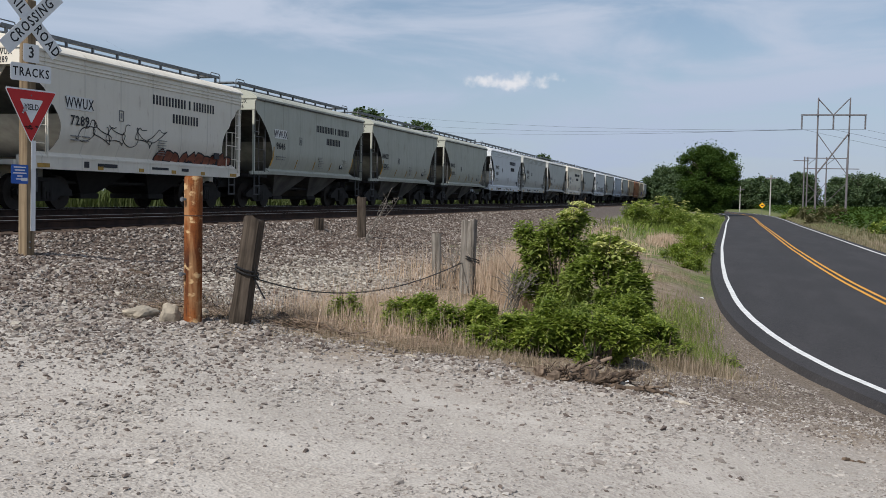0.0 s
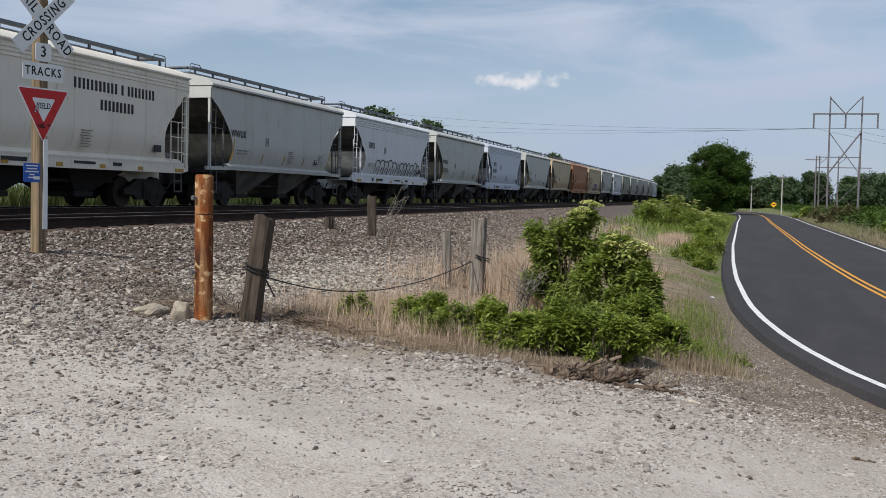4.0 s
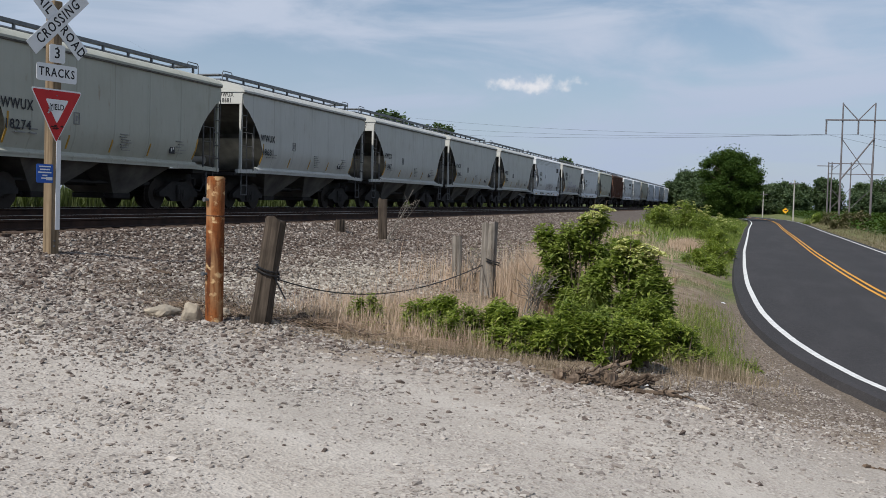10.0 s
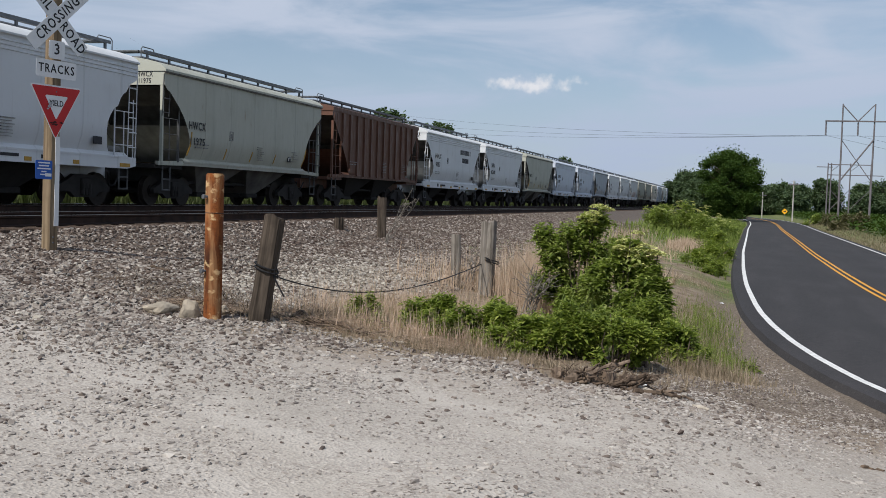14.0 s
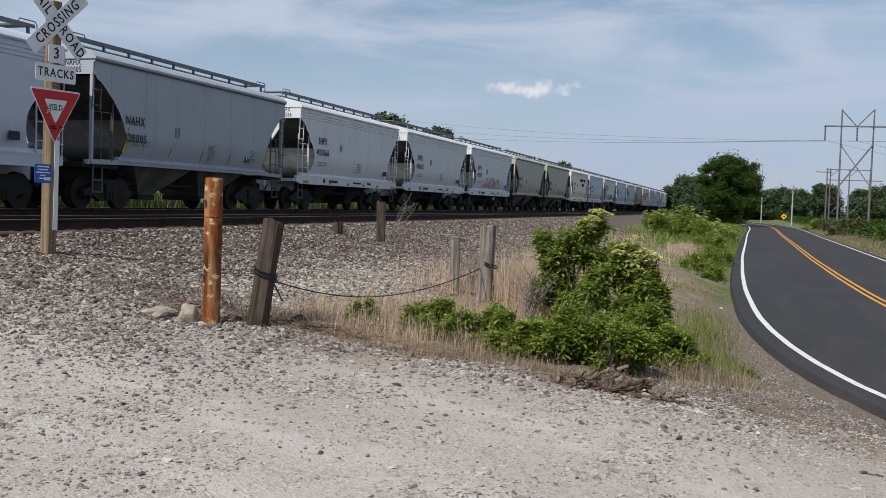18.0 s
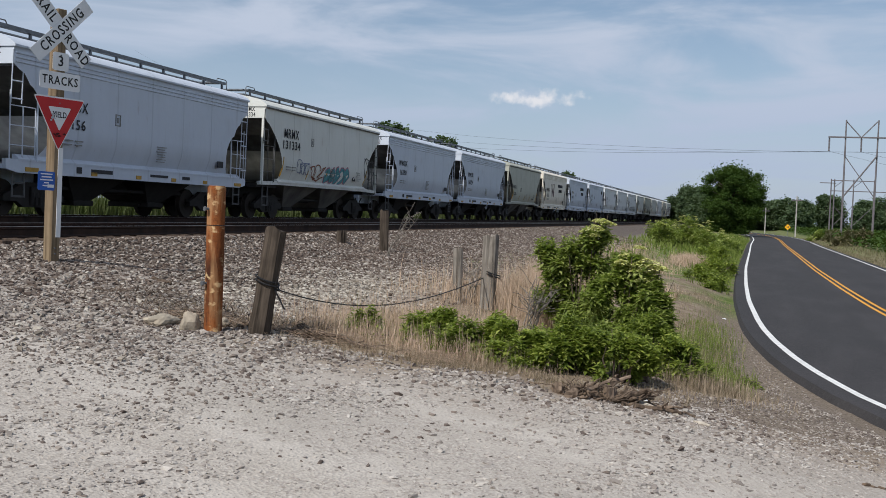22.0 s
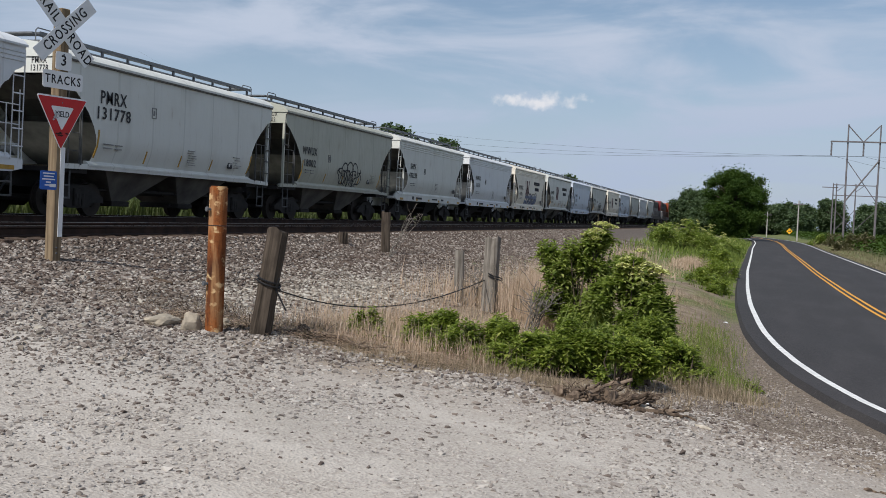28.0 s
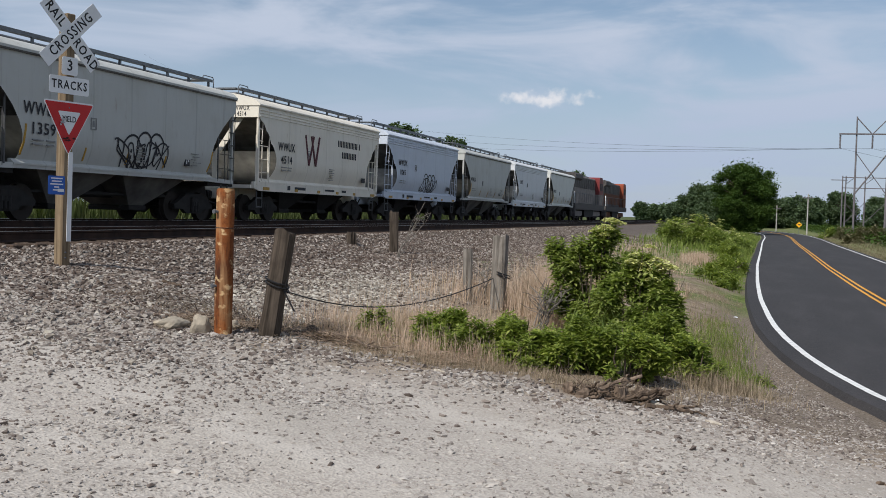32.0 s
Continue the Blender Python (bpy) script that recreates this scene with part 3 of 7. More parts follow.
# reporting marks and numbers of the cars: kind, paint, mark, number, extras
CARS = [
    ("s", "W", "", "", ""),
    ("s", "C", "WWUX", "7289", "nf"), ("b", "E", "WWUX", "9646", "n"), ("b", "E", "HWCX", "12245", ""), ("b", "E", "WWUX", "18199", ""),
    ("s", "W", "WWUX", "9062", "n"), ("s", "G", "WWUX", "6629", ""), ("b", "G", "WWUX", "18622", ""), ("s", "C", "WWUX", "7298", "n"),
    ("b", "G", "WWUX", "", ""), ("s", "W", "SHPX", "", "g"), ("b", "G", "WWUX", "18323", ""), ("s", "B", "SHPX", "432201", ""),
    ("b", "G", "TILX", "32198", ""), ("b", "T", "GACX", "65381", ""), ("s", "O", "CEFX", "83831", "o"), ("s", "T", "CEFX", "84170", "p"),
    ("b", "G", "HWCX", "11956", ""), ("s", "W", "WWUX", "25460", ""), ("b", "E", "WWUX", "18274", ""), ("b", "G", "WWUX", "18681", ""),
    ("b", "G", "HWCX", "11667", ""), ("b", "G", "HWCX", "11943", ""), ("b", "G", "HWCX", "11957", ""), ("s", "W", "GACX", "9294", "x"),
    ("b", "G", "HWCX", "9681", "uh"), ("s", "W", "SHPX", "433704", ""), ("b", "E", "HWCX", "11975", ""), ("r", "R", "", "", ""),
    ("s", "W", "WWUX", "9187", "n"), ("s", "W", "SHPX", "432602", ""), ("b", "E", "HWCX", "", ""), ("s", "B", "WWUX", "16043", ""),
    ("s", "B", "SHPX", "433937", ""), ("b", "D", "NAHX", "328005", ""), ("s", "W", "SHPX", "433566", ""), ("s", "W", "SHPX", "433652", ""),
    ("s", "W", "SHPX", "432191", "o"), ("b", "E", "WWUX", "18126", ""), ("b", "E", "WWUX", "2023", ""), ("s", "C", "WWUX", "7277", "n"),
    ("s", "B", "WWUX", "16156", ""), ("b", "P", "MRMX", "131334", "th"), ("s", "B", "WWUX", "16398", ""), ("s", "B", "WWUX", "16029", ""),
    ("b", "E", "WWUX", "18204", ""), ("s", "C", "WWUX", "4525", "wl"), ("s", "B", "WWUX", "9027", "n"), ("s", "B", "GACX", "9101", "x"),
    ("s", "W", "GACX", "9171", "x"), ("s", "W", "SHPX", "", ""), ("s", "W", "GACX", "9137", "xg"), ("b", "P", "PMRX", "131778", "h"),
    ("b", "E", "WWUX", "18002", "ql"), ("s", "P", "SHPX", "432233", ""), ("s", "W", "WWUX", "16510", ""), ("s", "C", "WWUX", "4730", "wkl"),
    ("b", "P", "WWUX", "7533", "wl"), ("s", "B", "WWUX", "16128", ""), ("b", "G", "WWUX", "1359", "ql"), ("s", "C", "WWUX", "4514", "wl"),
    ("s", "B", "WWUX", "1065", "q"), ("b", "G", "WWUX", "", ""), ("s", "W", "SHPX", "", ""), ("b", "P", "WWUX", "", ""),
]
cut_letters(sorted({(w, 1.14) for c in CARS for w in c[2:4] if w} | {("3", 1.0), ("YIELD", 1.0), ("RAIL", 1.22), ("ROAD", 1.22), ("CROSSING", 1.22), ("TRACKS", 1.2)}))

# ---------------------------------------------------------------- the lie of the land
CROSS_NEAR = [(-60, 0.5), (-26, 0.55), (-22, 0.93), (-10.9, 0.93), (-9.6, 0.68), (-5.3, 0.27), (-3.5, 0.12), (-1.5, 0.0),
              (-0.5, -0.1), (1.0, -0.32), (2.5, -0.52), (4.0, -0.66), (12, -0.66), (18, -0.5), (60, -0.5)]
CROSS_FAR = [(-60, 0.3), (-26, 0.55), (-22, 0.93), (-10.35, 0.93), (-9.8, 0.72), (-9.0, 0.5), (-7.5, 0.26), (-5.0, 0.05), (-4.0, -0.02),
             (-2.0, -0.25), (-0.3, -0.56), (0.2, -0.68), (7.6, -0.68), (8.6, -0.62), (10.0, -0.35), (13, -0.3), (60, -0.2)]
ROAD_LEFT = [(-60, 60), (-20, 22), (-5, 11.0), (5, 4.6), (9, 3.0), (12.4, 1.72), (14.3, 1.12), (17.9, 0.5), (22.3, 0.1), (30, -0.14), (38, -0.21),
             (52, -0.2), (80, 0.1), (107, 0.35), (140, 0.9), (165, 0.9), (185, 0.2), (210, -2.0), (260, -9), (340, -26), (600, -90)]
ROAD_Z = -0.57


def ground_z(x, y):
    x, y = np.asarray(x, float), np.asarray(y, float)
    k = smooth(9.0, 16.0, y)
    z = interp(CROSS_NEAR, x) * (1 - k) + interp(CROSS_FAR, x) * k
    rl = interp(ROAD_LEFT, y)
    on = smooth(-0.9, -0.1, x - rl) * smooth(8.6, 7.7, x - rl) * smooth(4, 7, y)
    z = z * (1 - on) + (ROAD_Z - 0.10) * on
    ripple = 0.035 * np.sin(1.9 * x + 0.7 * y) * np.sin(1.3 * y - 0.8 * x) + 0.02 * np.sin(4.1 * x - 2.2 * y)
    return z + ripple * (1 - on) * smooth(-10.5, -9.0, x)


def gz(x, y):
    return float(ground_z(x, y))


def make_ground():
    def axis(lo, hi, near, step, grow):
        a = [0.0]
        s = step
        while a[-1] < hi:
            s = step if a[-1] < near[1] else s * grow
            a.append(a[-1] + s)
        b = [0.0]
        s = step
        while b[-1] > lo:
            s = step if b[-1] > near[0] else s * grow
            b.append(b[-1] - s)
        return np.array(sorted(set(b + a)))
    xs, ys = axis(-2600, 2600, (-27, 15), 0.3, 1.18), axis(-1500, 4200, (0, 45), 0.4, 1.10)
    X, Y = np.meshgrid(xs, ys)
    Z = ground_z(X, Y)
    V = np.stack([X, Y, Z], -1).reshape(-1, 3)
    n, m = len(ys), len(xs)
    i, j = np.meshgrid(np.arange(n - 1), np.arange(m - 1), indexing="ij")
    q = (i * m + j).ravel()
    F = np.stack([q, q + 1, q + m + 1, q + m], 1)
    ob = link_mesh("ground", V.tolist(), F.tolist(), M_GROUND, smooth=True)
    tagged(ob, "pale gravel apron, ballast slope and weedy verge", "ground", kind="structure")


make_ground()


def strip(name, off0, off1, z0, z1, mat, parent, y0=-20.0, y1=560.0, skirt=0.0):
    """A band that follows the road, between two offsets from its left edge."""
    ys, y = [], y0
    while y < y1:
        ys.append(y)
        y += 0.6 if y < 45 else (3.0 if y < 220 else 12.0)
    V, F = [], []
    for k, y in enumerate(ys):
        x = float(interp(ROAD_LEFT, y))
        # rounded corners of the plotted edge
        x = 0.5 * x + 0.25 * float(interp(ROAD_LEFT, y - 2)) + 0.25 * float(interp(ROAD_LEFT, y + 2))
        row = [(x + off0 - skirt * 0.6, y, z0 - skirt), (x + off0, y, z0), ((x + off0 + x + off1) / 2, y, z1), (x + off1, y, z0), (x + off1 + skirt * 0.6, y, z0 - skirt)]
        if not skirt:
            row = row[1:4]
        V += row
        w = len(row)
        if k:
            for c in range(w - 1):
                F.append(((k - 1) * w + c, (k - 1) * w + c + 1, k * w + c + 1, k * w + c))
    return link_mesh(name, V, F, mat, parent, smooth=False)


road = strip("road", 0.0, 7.6, ROAD_Z, ROAD_Z + 0.04, M_ASPHALT, None, skirt=0.22)
tagged(road, "dark fresh asphalt country road with yellow centre lines", "road", kind="structure")
ZL = ROAD_Z + 0.006
strip("edge_line", 0.30, 0.42, ZL + 0.002, ZL + 0.004, M_WHITE_LINE, road)
strip("edge_line", 7.14, 7.26, ZL + 0.002, ZL + 0.004, M_WHITE_LINE, road)
strip("centre_line", 3.48, 3.58, ZL + 0.036, ZL + 0.038, M_YELLOW_LINE, road)
strip("centre_line", 3.70, 3.80, ZL + 0.036, ZL + 0.038, M_YELLOW_LINE, road)

# ---------------------------------------------------------------- tracks
RAIL_Z = 1.14
NEAR_X, TRAIN_X = -11.85, -17.6


def make_track(cx, name, label, ties):
    t = thing(name, label, "railway track", kind="structure")
    prof = [(-0.07, 0), (-0.07, 0.012), (-0.012, 0.035), (-0.009, 0.125), (-0.035, 0.138), (-0.035, 0.170), (0.035, 0.170), (0.035, 0.138),
            (0.009, 0.125), (0.012, 0.035), (0.07, 0.012), (0.07, 0)]
    for side in (-0.7525, 0.7525):
        bm = bmesh.new()
        prism(bm, [(cx + side + p[0], RAIL_Z - 0.17 + p[1]) for p in prof], 1, -900, 1500)
        r = part("rail", bm, M_RAIL, t)
        bm = bmesh.new()
        box(bm, cx + side - 0.03, cx + side + 0.03, -900, 1500, RAIL_Z - 0.001, RAIL_Z + 0.003)
        part("rail_head", bm, M_RAILHEAD, r, "bright worn running surface")
    bm = bmesh.new()
    box(bm, -1.3, 1.3, -0.115, 0.115, -0.20, 0.0, bevel=0.012)
    first = part("tie", bm, M_TIE, t)
    first.location = (cx, ties[0], RAIL_Z - 0.172)
    n = int((ties[1] - ties[0]) / 0.52)
    for i in range(1, n):
        o = first.copy()
        scene.collection.objects.link(o)
        o.location = (cx + RNG.uniform(-0.05, 0.05), ties[0] + 0.52 * i, RAIL_Z - 0.172 + RNG.uniform(-0.012, 0.006))
    return t


make_track(NEAR_X, "near_track", "rusty rails on dark timber ties in ballast", (6, 110))
make_track(TRAIN_X, "train_track", "rails under the freight train on dark ties", (10, 60))

# ---------------------------------------------------------------- the freight train
# far end of each car's body along the track at 0 s; all run at one speed
CAR_END = [
    16.65, 29.35, 41.8, 54.48, 67.62, 80.38, 92.83, 105.8, 118.66, 131.37, 144.24, 157.12, 169.67, 183,
    195.68, 208.1, 220.73, 233.69, 246.59, 259.52, 272.33, 284.91, 297.2, 309.8, 322.21, 334.88, 347.58, 360.23,
    372.91, 385.5, 398.3, 411.21, 423.9, 436.8, 449.29, 462.01, 474.71, 487.22, 500, 512.63, 525.45, 538.1,
    550.7, 563.4, 576.02, 588.66, 601.28, 614.13, 626.88, 639.53, 652, 664.4, 676.99, 689.49, 701.96, 714.68,
    727.2, 739.85, 752.45, 765.07, 777.97, 790.4, 803.18, 815.8, 828.6, 849.2, 869.6,
]
SPEED, SLACK = 23.0815, -1.087
E_HALF = 5.65


def car_y(k, t):
    return CAR_END[k] - SPEED * t - SLACK * (t - 16) ** 2 / 100


# bulkhead greys, darker than the car paint to hold the recess shade
M_SHADYBAY = plain("shaded_bay_bulkhead", (0.20, 0.195, 0.18), 0.85, vary=0.4, scale=2)
M_SHADYSILL = plain("shaded_sill_bulkhead", (0.38, 0.38, 0.37), 0.8, vary=0.35, scale=2)
M_GRATE = plain("grimy_grab_iron", (0.12, 0.12, 0.118), 0.75, 0.2, vary=0.35)
P_WHITE = car_paint("white_car_paint", (0.68, 0.70, 0.715), 0.05, 0.2)
P_BLUEGREY = car_paint("blue_grey_car_paint", (0.55, 0.60, 0.68), 0.05, 0.2)
P_GREY = car_paint("grey_car_paint", (0.50, 0.505, 0.475), 0.07, 0.35)
P_GREENGREY = car_paint("weathered_grey_car_paint", (0.43, 0.435, 0.37), 0.09, 0.4)
P_PALE = car_paint("pale_grey_car_paint", (0.655, 0.665, 0.625), 0.06, 0.3)
P_SLATE = car_paint("slate_grey_car_paint", (0.37, 0.405, 0.45), 0.06, 0.3)
P_CREAM = car_paint("cream_car_paint", (0.79, 0.735, 0.63), 0.08, 0.3)
P_TAN = car_paint("tan_car_paint", (0.50, 0.395, 0.262), 0.12, 0.45)
P_ORANGE = car_paint("rust_orange_car_paint", (0.38, 0.165, 0.072), 0.2, 0.7)
P_BROWN = car_paint("brown_car_paint", (0.14, 0.068, 0.045), 0.10, 0.4)
M_PATCH = plain("fresh_pale_paint", (0.72, 0.72, 0.69), 0.55, vary=0.12, bumpy=0)
M_INK = plain("black_stencil", (0.03, 0.03, 0.035), 0.7, vary=0.3, bumpy=0)
M_FADED = plain("faded_stencil", (0.27, 0.27, 0.265), 0.7, vary=0.4, bumpy=0)
M_MAROON = plain("maroon_stencil", (0.10, 0.02, 0.026), 0.7, vary=0.3, bumpy=0)
M_REFLECT = plain("yellow_reflector", (0.48, 0.27, 0.03), 0.5, vary=0.3, bumpy=0)
M_TEAL = plain("teal_spray_paint", (0.09, 0.30, 0.34), 0.6, vary=0.4, bumpy=0)
M_PURPLE = plain("purple_spray_paint", (0.12, 0.06, 0.30), 0.6, vary=0.4, bumpy=0)
M_SPRAYBLUE = plain("grey_blue_spray_paint", (0.20, 0.24, 0.36), 0.6, vary=0.4, bumpy=0)
M_SPRAYRED = plain("red_brown_spray_paint", (0.25, 0.08, 0.045), 0.6, vary=0.4, bumpy=0)
M_SPRAYORANGE = plain("orange_spray_paint", (0.45, 0.14, 0.04), 0.6, vary=0.4, bumpy=0)
M_SPRAYPINK = plain("dusty_pink_spray_paint", (0.42, 0.14, 0.22), 0.6, vary=0.4, bumpy=0)
M_SPRAYWHITE = plain("pale_spray_paint", (0.6, 0.6, 0.62), 0.6, vary=0.3, bumpy=0)

SIDE_W = [(1.30, 1.36), (1.5, 1.46), (1.8, 1.57), (2.1, 1.605), (3.2, 1.615), (3.90, 1.60)]
END_E = {"sill": [(1.30, 4.78), (1.45, 4.58), (1.6, 4.44), (1.8, 4.33), (2.0, 4.29), (2.2, 4.31), (2.4, 4.42), (2.6, 4.60), (2.66, 4.74), (2.9, 4.88), (3.0, 4.98), (3.06, 5.10), (3.3, 5.30), (3.38, 5.50), (3.48, 5.65), (3.90, 5.65)],
         "bay": [(1.30, 4.30), (1.45, 4.22), (1.6, 4.18), (1.8, 4.17), (2.0, 4.20), (2.3, 4.33), (2.6, 4.54), (2.9, 4.84), (3.1, 5.10), (3.3, 5.36), (3.36, 5.52), (3.48, 5.65), (3.90, 5.65)],
         "rib": [(1.30, 3.7), (2.0, 4.1), (2.6, 4.6), (3.2, 5.15), (3.7, 5.65), (3.90, 5.65)]}


def car_body(kind):
    """Closed hopper shell: bowed sides, end slopes and an arched roof."""
    V, F, S = [], [], []

    def grid(rows, smooth_rows=True):
        b, w = len(V), len(rows[0])
        for r in rows:
            V.extend(r)
        for i in range(len(rows) - 1):
            for j in range(w - 1):
                F.append((b + i * w + j, b + i * w + j + 1, b + (i + 1) * w + j + 1, b + (i + 1) * w + j))
                S.append(smooth_rows)
    zs = sorted({p[0] for p in SIDE_W} | {p[0] for p in END_E[kind]} | {1.45, 2.45, 2.9})
    rows = [(z, float(interp(SIDE_W, z)), float(interp(END_E[kind], z))) for z in zs]
    if kind == "rib":
        rows = [(z, 1.52, e) for z, w, e in rows]
    grid([[(w, -e + 2 * e * i / 6, z) for i in range(7)] for z, w, e in rows])
    grid([[(-w, e - 2 * e * i / 6, z) for i in range(7)] for z, w, e in rows])
    for s in (1, -1):
        upper = [(z, w, e) for z, w, e in rows if e > E_HALF - 0.01]
        grid([[(s * (w - 2 * w * i / 2), s * e, z) for i in range(3)] for z, w, e in upper], False)
    arc = [(1.655, 3.87), (1.655, 3.92), (1.56, 4.01), (1.36, 4.11), (1.05, 4.20), (0.7, 4.27), (0.4, 4.31), (0, 4.32)]
    if kind == "bay":
        arc = [(1.655, 3.87), (1.655, 3.93), (1.52, 4.05), (1.30, 4.14), (1.0, 4.21), (0.6, 4.27), (0.3, 4.30), (0, 4.31)]
    if kind == "rib":
        arc = [(1.56, 3.89), (1.56, 4.05), (1.4, 4.10), (1.2, 4.14), (0.8, 4.2), (0.4, 4.24), (0.2, 4.25), (0, 4.25)]
    arc = arc + [(-x, z) for x, z in arc[-2::-1]]
    grid([[(x, y, z) for x, z in arc] for y in np.linspace(-E_HALF - 0.03, E_HALF + 0.03, 7)])
    for y in (-E_HALF - 0.03, E_HALF + 0.03):
        b = len(V)
        V.extend([(x, y, z) for x, z in arc])
        F.append(tuple(range(b, b + len(arc))))
        S.append(False)
    b = len(V)
    z, w, e = rows[0]
    V.extend([(w, -e, z), (w, e, z), (-w, e, z), (-w, -e, z)])
    F.append((b, b + 1, b + 2, b + 3))
    S.append(False)
    me = bpy.data.meshes.new("body")
    me.from_pydata([tuple(v) for v in V], [], F)
    bm = bmesh.new()
    bm.from_mesh(me)
    bmesh.ops.remove_doubles(bm, verts=bm.verts, dist=0.002)
    bmesh.ops.recalc_face_normals(bm, faces=bm.faces)
    for f in bm.faces:
        f.smooth = True
    bm.to_mesh(me)
    bm.free()
    me.set_sharp_from_angle(angle=radians(32))
    return me


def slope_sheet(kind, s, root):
    """The end of the hopper: a bulkhead up to the shade line, a deep recess above it, the shade put into their colours.
    """
    top = min(p[0] for p in END_E[kind] if p[1] > E_HALF - 0.01)
    cut = 2.42
    side = lambda z: 1.50 if kind == "rib" else float(interp(SIDE_W, z)) - 0.02
    edge = lambda z: float(interp(END_E[kind], z)) - 0.04

    def sheet(rows, name, mat, label=""):
        bm = bmesh.new()
        prev = None
        for z, w, e in rows:
            cur = [bm.verts.new((x, s * y, z)) for y in (e, e - 0.05) for x in (-w, w)]
            if prev:
                for i, j in ((0, 1), (1, 3), (3, 2), (2, 0)):
                    bm.faces.new((prev[i], prev[j], cur[j], cur[i]))
            prev = cur
        part(name, bm, mat, root, label)
    base = min(edge(z) for z in (1.3, 1.5, 1.8, 2.0, cut))
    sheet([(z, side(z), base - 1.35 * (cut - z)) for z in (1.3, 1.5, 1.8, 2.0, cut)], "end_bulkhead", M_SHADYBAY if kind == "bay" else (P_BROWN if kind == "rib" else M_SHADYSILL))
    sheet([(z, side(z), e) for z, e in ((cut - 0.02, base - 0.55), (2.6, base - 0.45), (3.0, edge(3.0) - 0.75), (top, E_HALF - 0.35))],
          "slope_sheet", M_SHADETONE, "slope sheet coloured dark for the shade of its recess")


def wheel_mesh(parent, y, x, r=0.44):
    bm = bmesh.new()
    s = 1 if x > 0 else -1
    bar(bm, (x - 0.065, y, r), (x + 0.065, y, r), r, 20)
    bar(bm, (x - s * 0.09, y, r), (x - s * 0.065, y, r), r + 0.025, 20)
    bar(bm, (x + s * 0.065, y, r), (x + s * 0.10, y, r), r * 0.42, 10)
    return part("wheel", bm, M_WHEEL, parent)


def truck_part(parent, yc, offs, name="truck"):
    bm = bmesh.new()
    box(bm, -1.12, 1.12, yc - 0.2, yc + 0.2, 0.45, 0.72, bevel=0.02)
    t = part(name, bm, M_DARKSTEEL, parent, "grimy cast steel truck")
    for s in (-1, 1):
        bm = bmesh.new()
        h = max(offs)
        prism(bm, [(yc - h - 0.22, 0.50), (yc - h + 0.1, 0.64), (yc - 0.42, 0.82), (yc + 0.42, 0.82), (yc + h - 0.1, 0.64), (yc + h + 0.22, 0.50),
                   (yc + h + 0.2, 0.36), (yc + h - 0.25, 0.36), (yc + 0.40, 0.22), (yc - 0.40, 0.22), (yc - h + 0.25, 0.36), (yc - h - 0.2, 0.36)],
              0, s * 0.98 - 0.07, s * 0.98 + 0.07)
        for d in (-0.14, 0.0, 0.14):
            bar(bm, (s * 1.08, yc + d, 0.28), (s * 1.08, yc + d, 0.58), 0.06, 8)
        part("side_frame", bm, M_DARKSTEEL, t)
        for o in offs:
            wheel_mesh(t, yc + o, s * 0.7525)
    for o in offs:
        bm = bmesh.new()
        bar(bm, (-0.95, yc + o, 0.44), (0.95, yc + o, 0.44), 0.085, 8)
        part("axle", bm, M_DARKSTEEL, t)
    return t


def side_pose(y, z, x=1.63):
    """Flat against the car's side, reading towards +y."""
    return Matrix(((0, 0, 1, x), (1, 0, 0, y), (0, 1, 0, z), (0, 0, 0, 1)))


def bars(cells, mat, parent, name, x=1.622):
    """Plain bars on the side: y, z, length, height."""
    bm = bmesh.new()
    for y, z, ln, h in cells:
        box(bm, x - 0.02, x + 0.006, y, y + ln, z, z + h)
    ob = part(name, bm, mat, parent)
    if len(cells) > 2:
        tagged(ob, kind="stuff")
    return ob


def side_strip(parent, y, z0, h, w, mat, lean=0.0, name="reflector"):
    """A narrow painted or glued strip that follows the bow of the side sheet."""
    bm = bmesh.new()
    prev = None
    for i in range(6):
        z = z0 + h * i / 5
        x = float(interp(SIDE_W, z)) + 0.010
        cur = [bm.verts.new((x + d, y + lean * h * i / 5 + e, z)) for d in (0.0, -0.02) for e in (0.0, w)]
        if prev:
            for a, b in ((0, 1), (1, 3), (3, 2), (2, 0)):
                bm.faces.new((prev[a], prev[b], cur[b], cur[a]))
        else:
            bm.faces.new(cur[:2] + cur[3:1:-1])
        prev = cur
    bm.faces.new(prev[:2] + prev[3:1:-1])
    return part(name, bm, mat, parent)


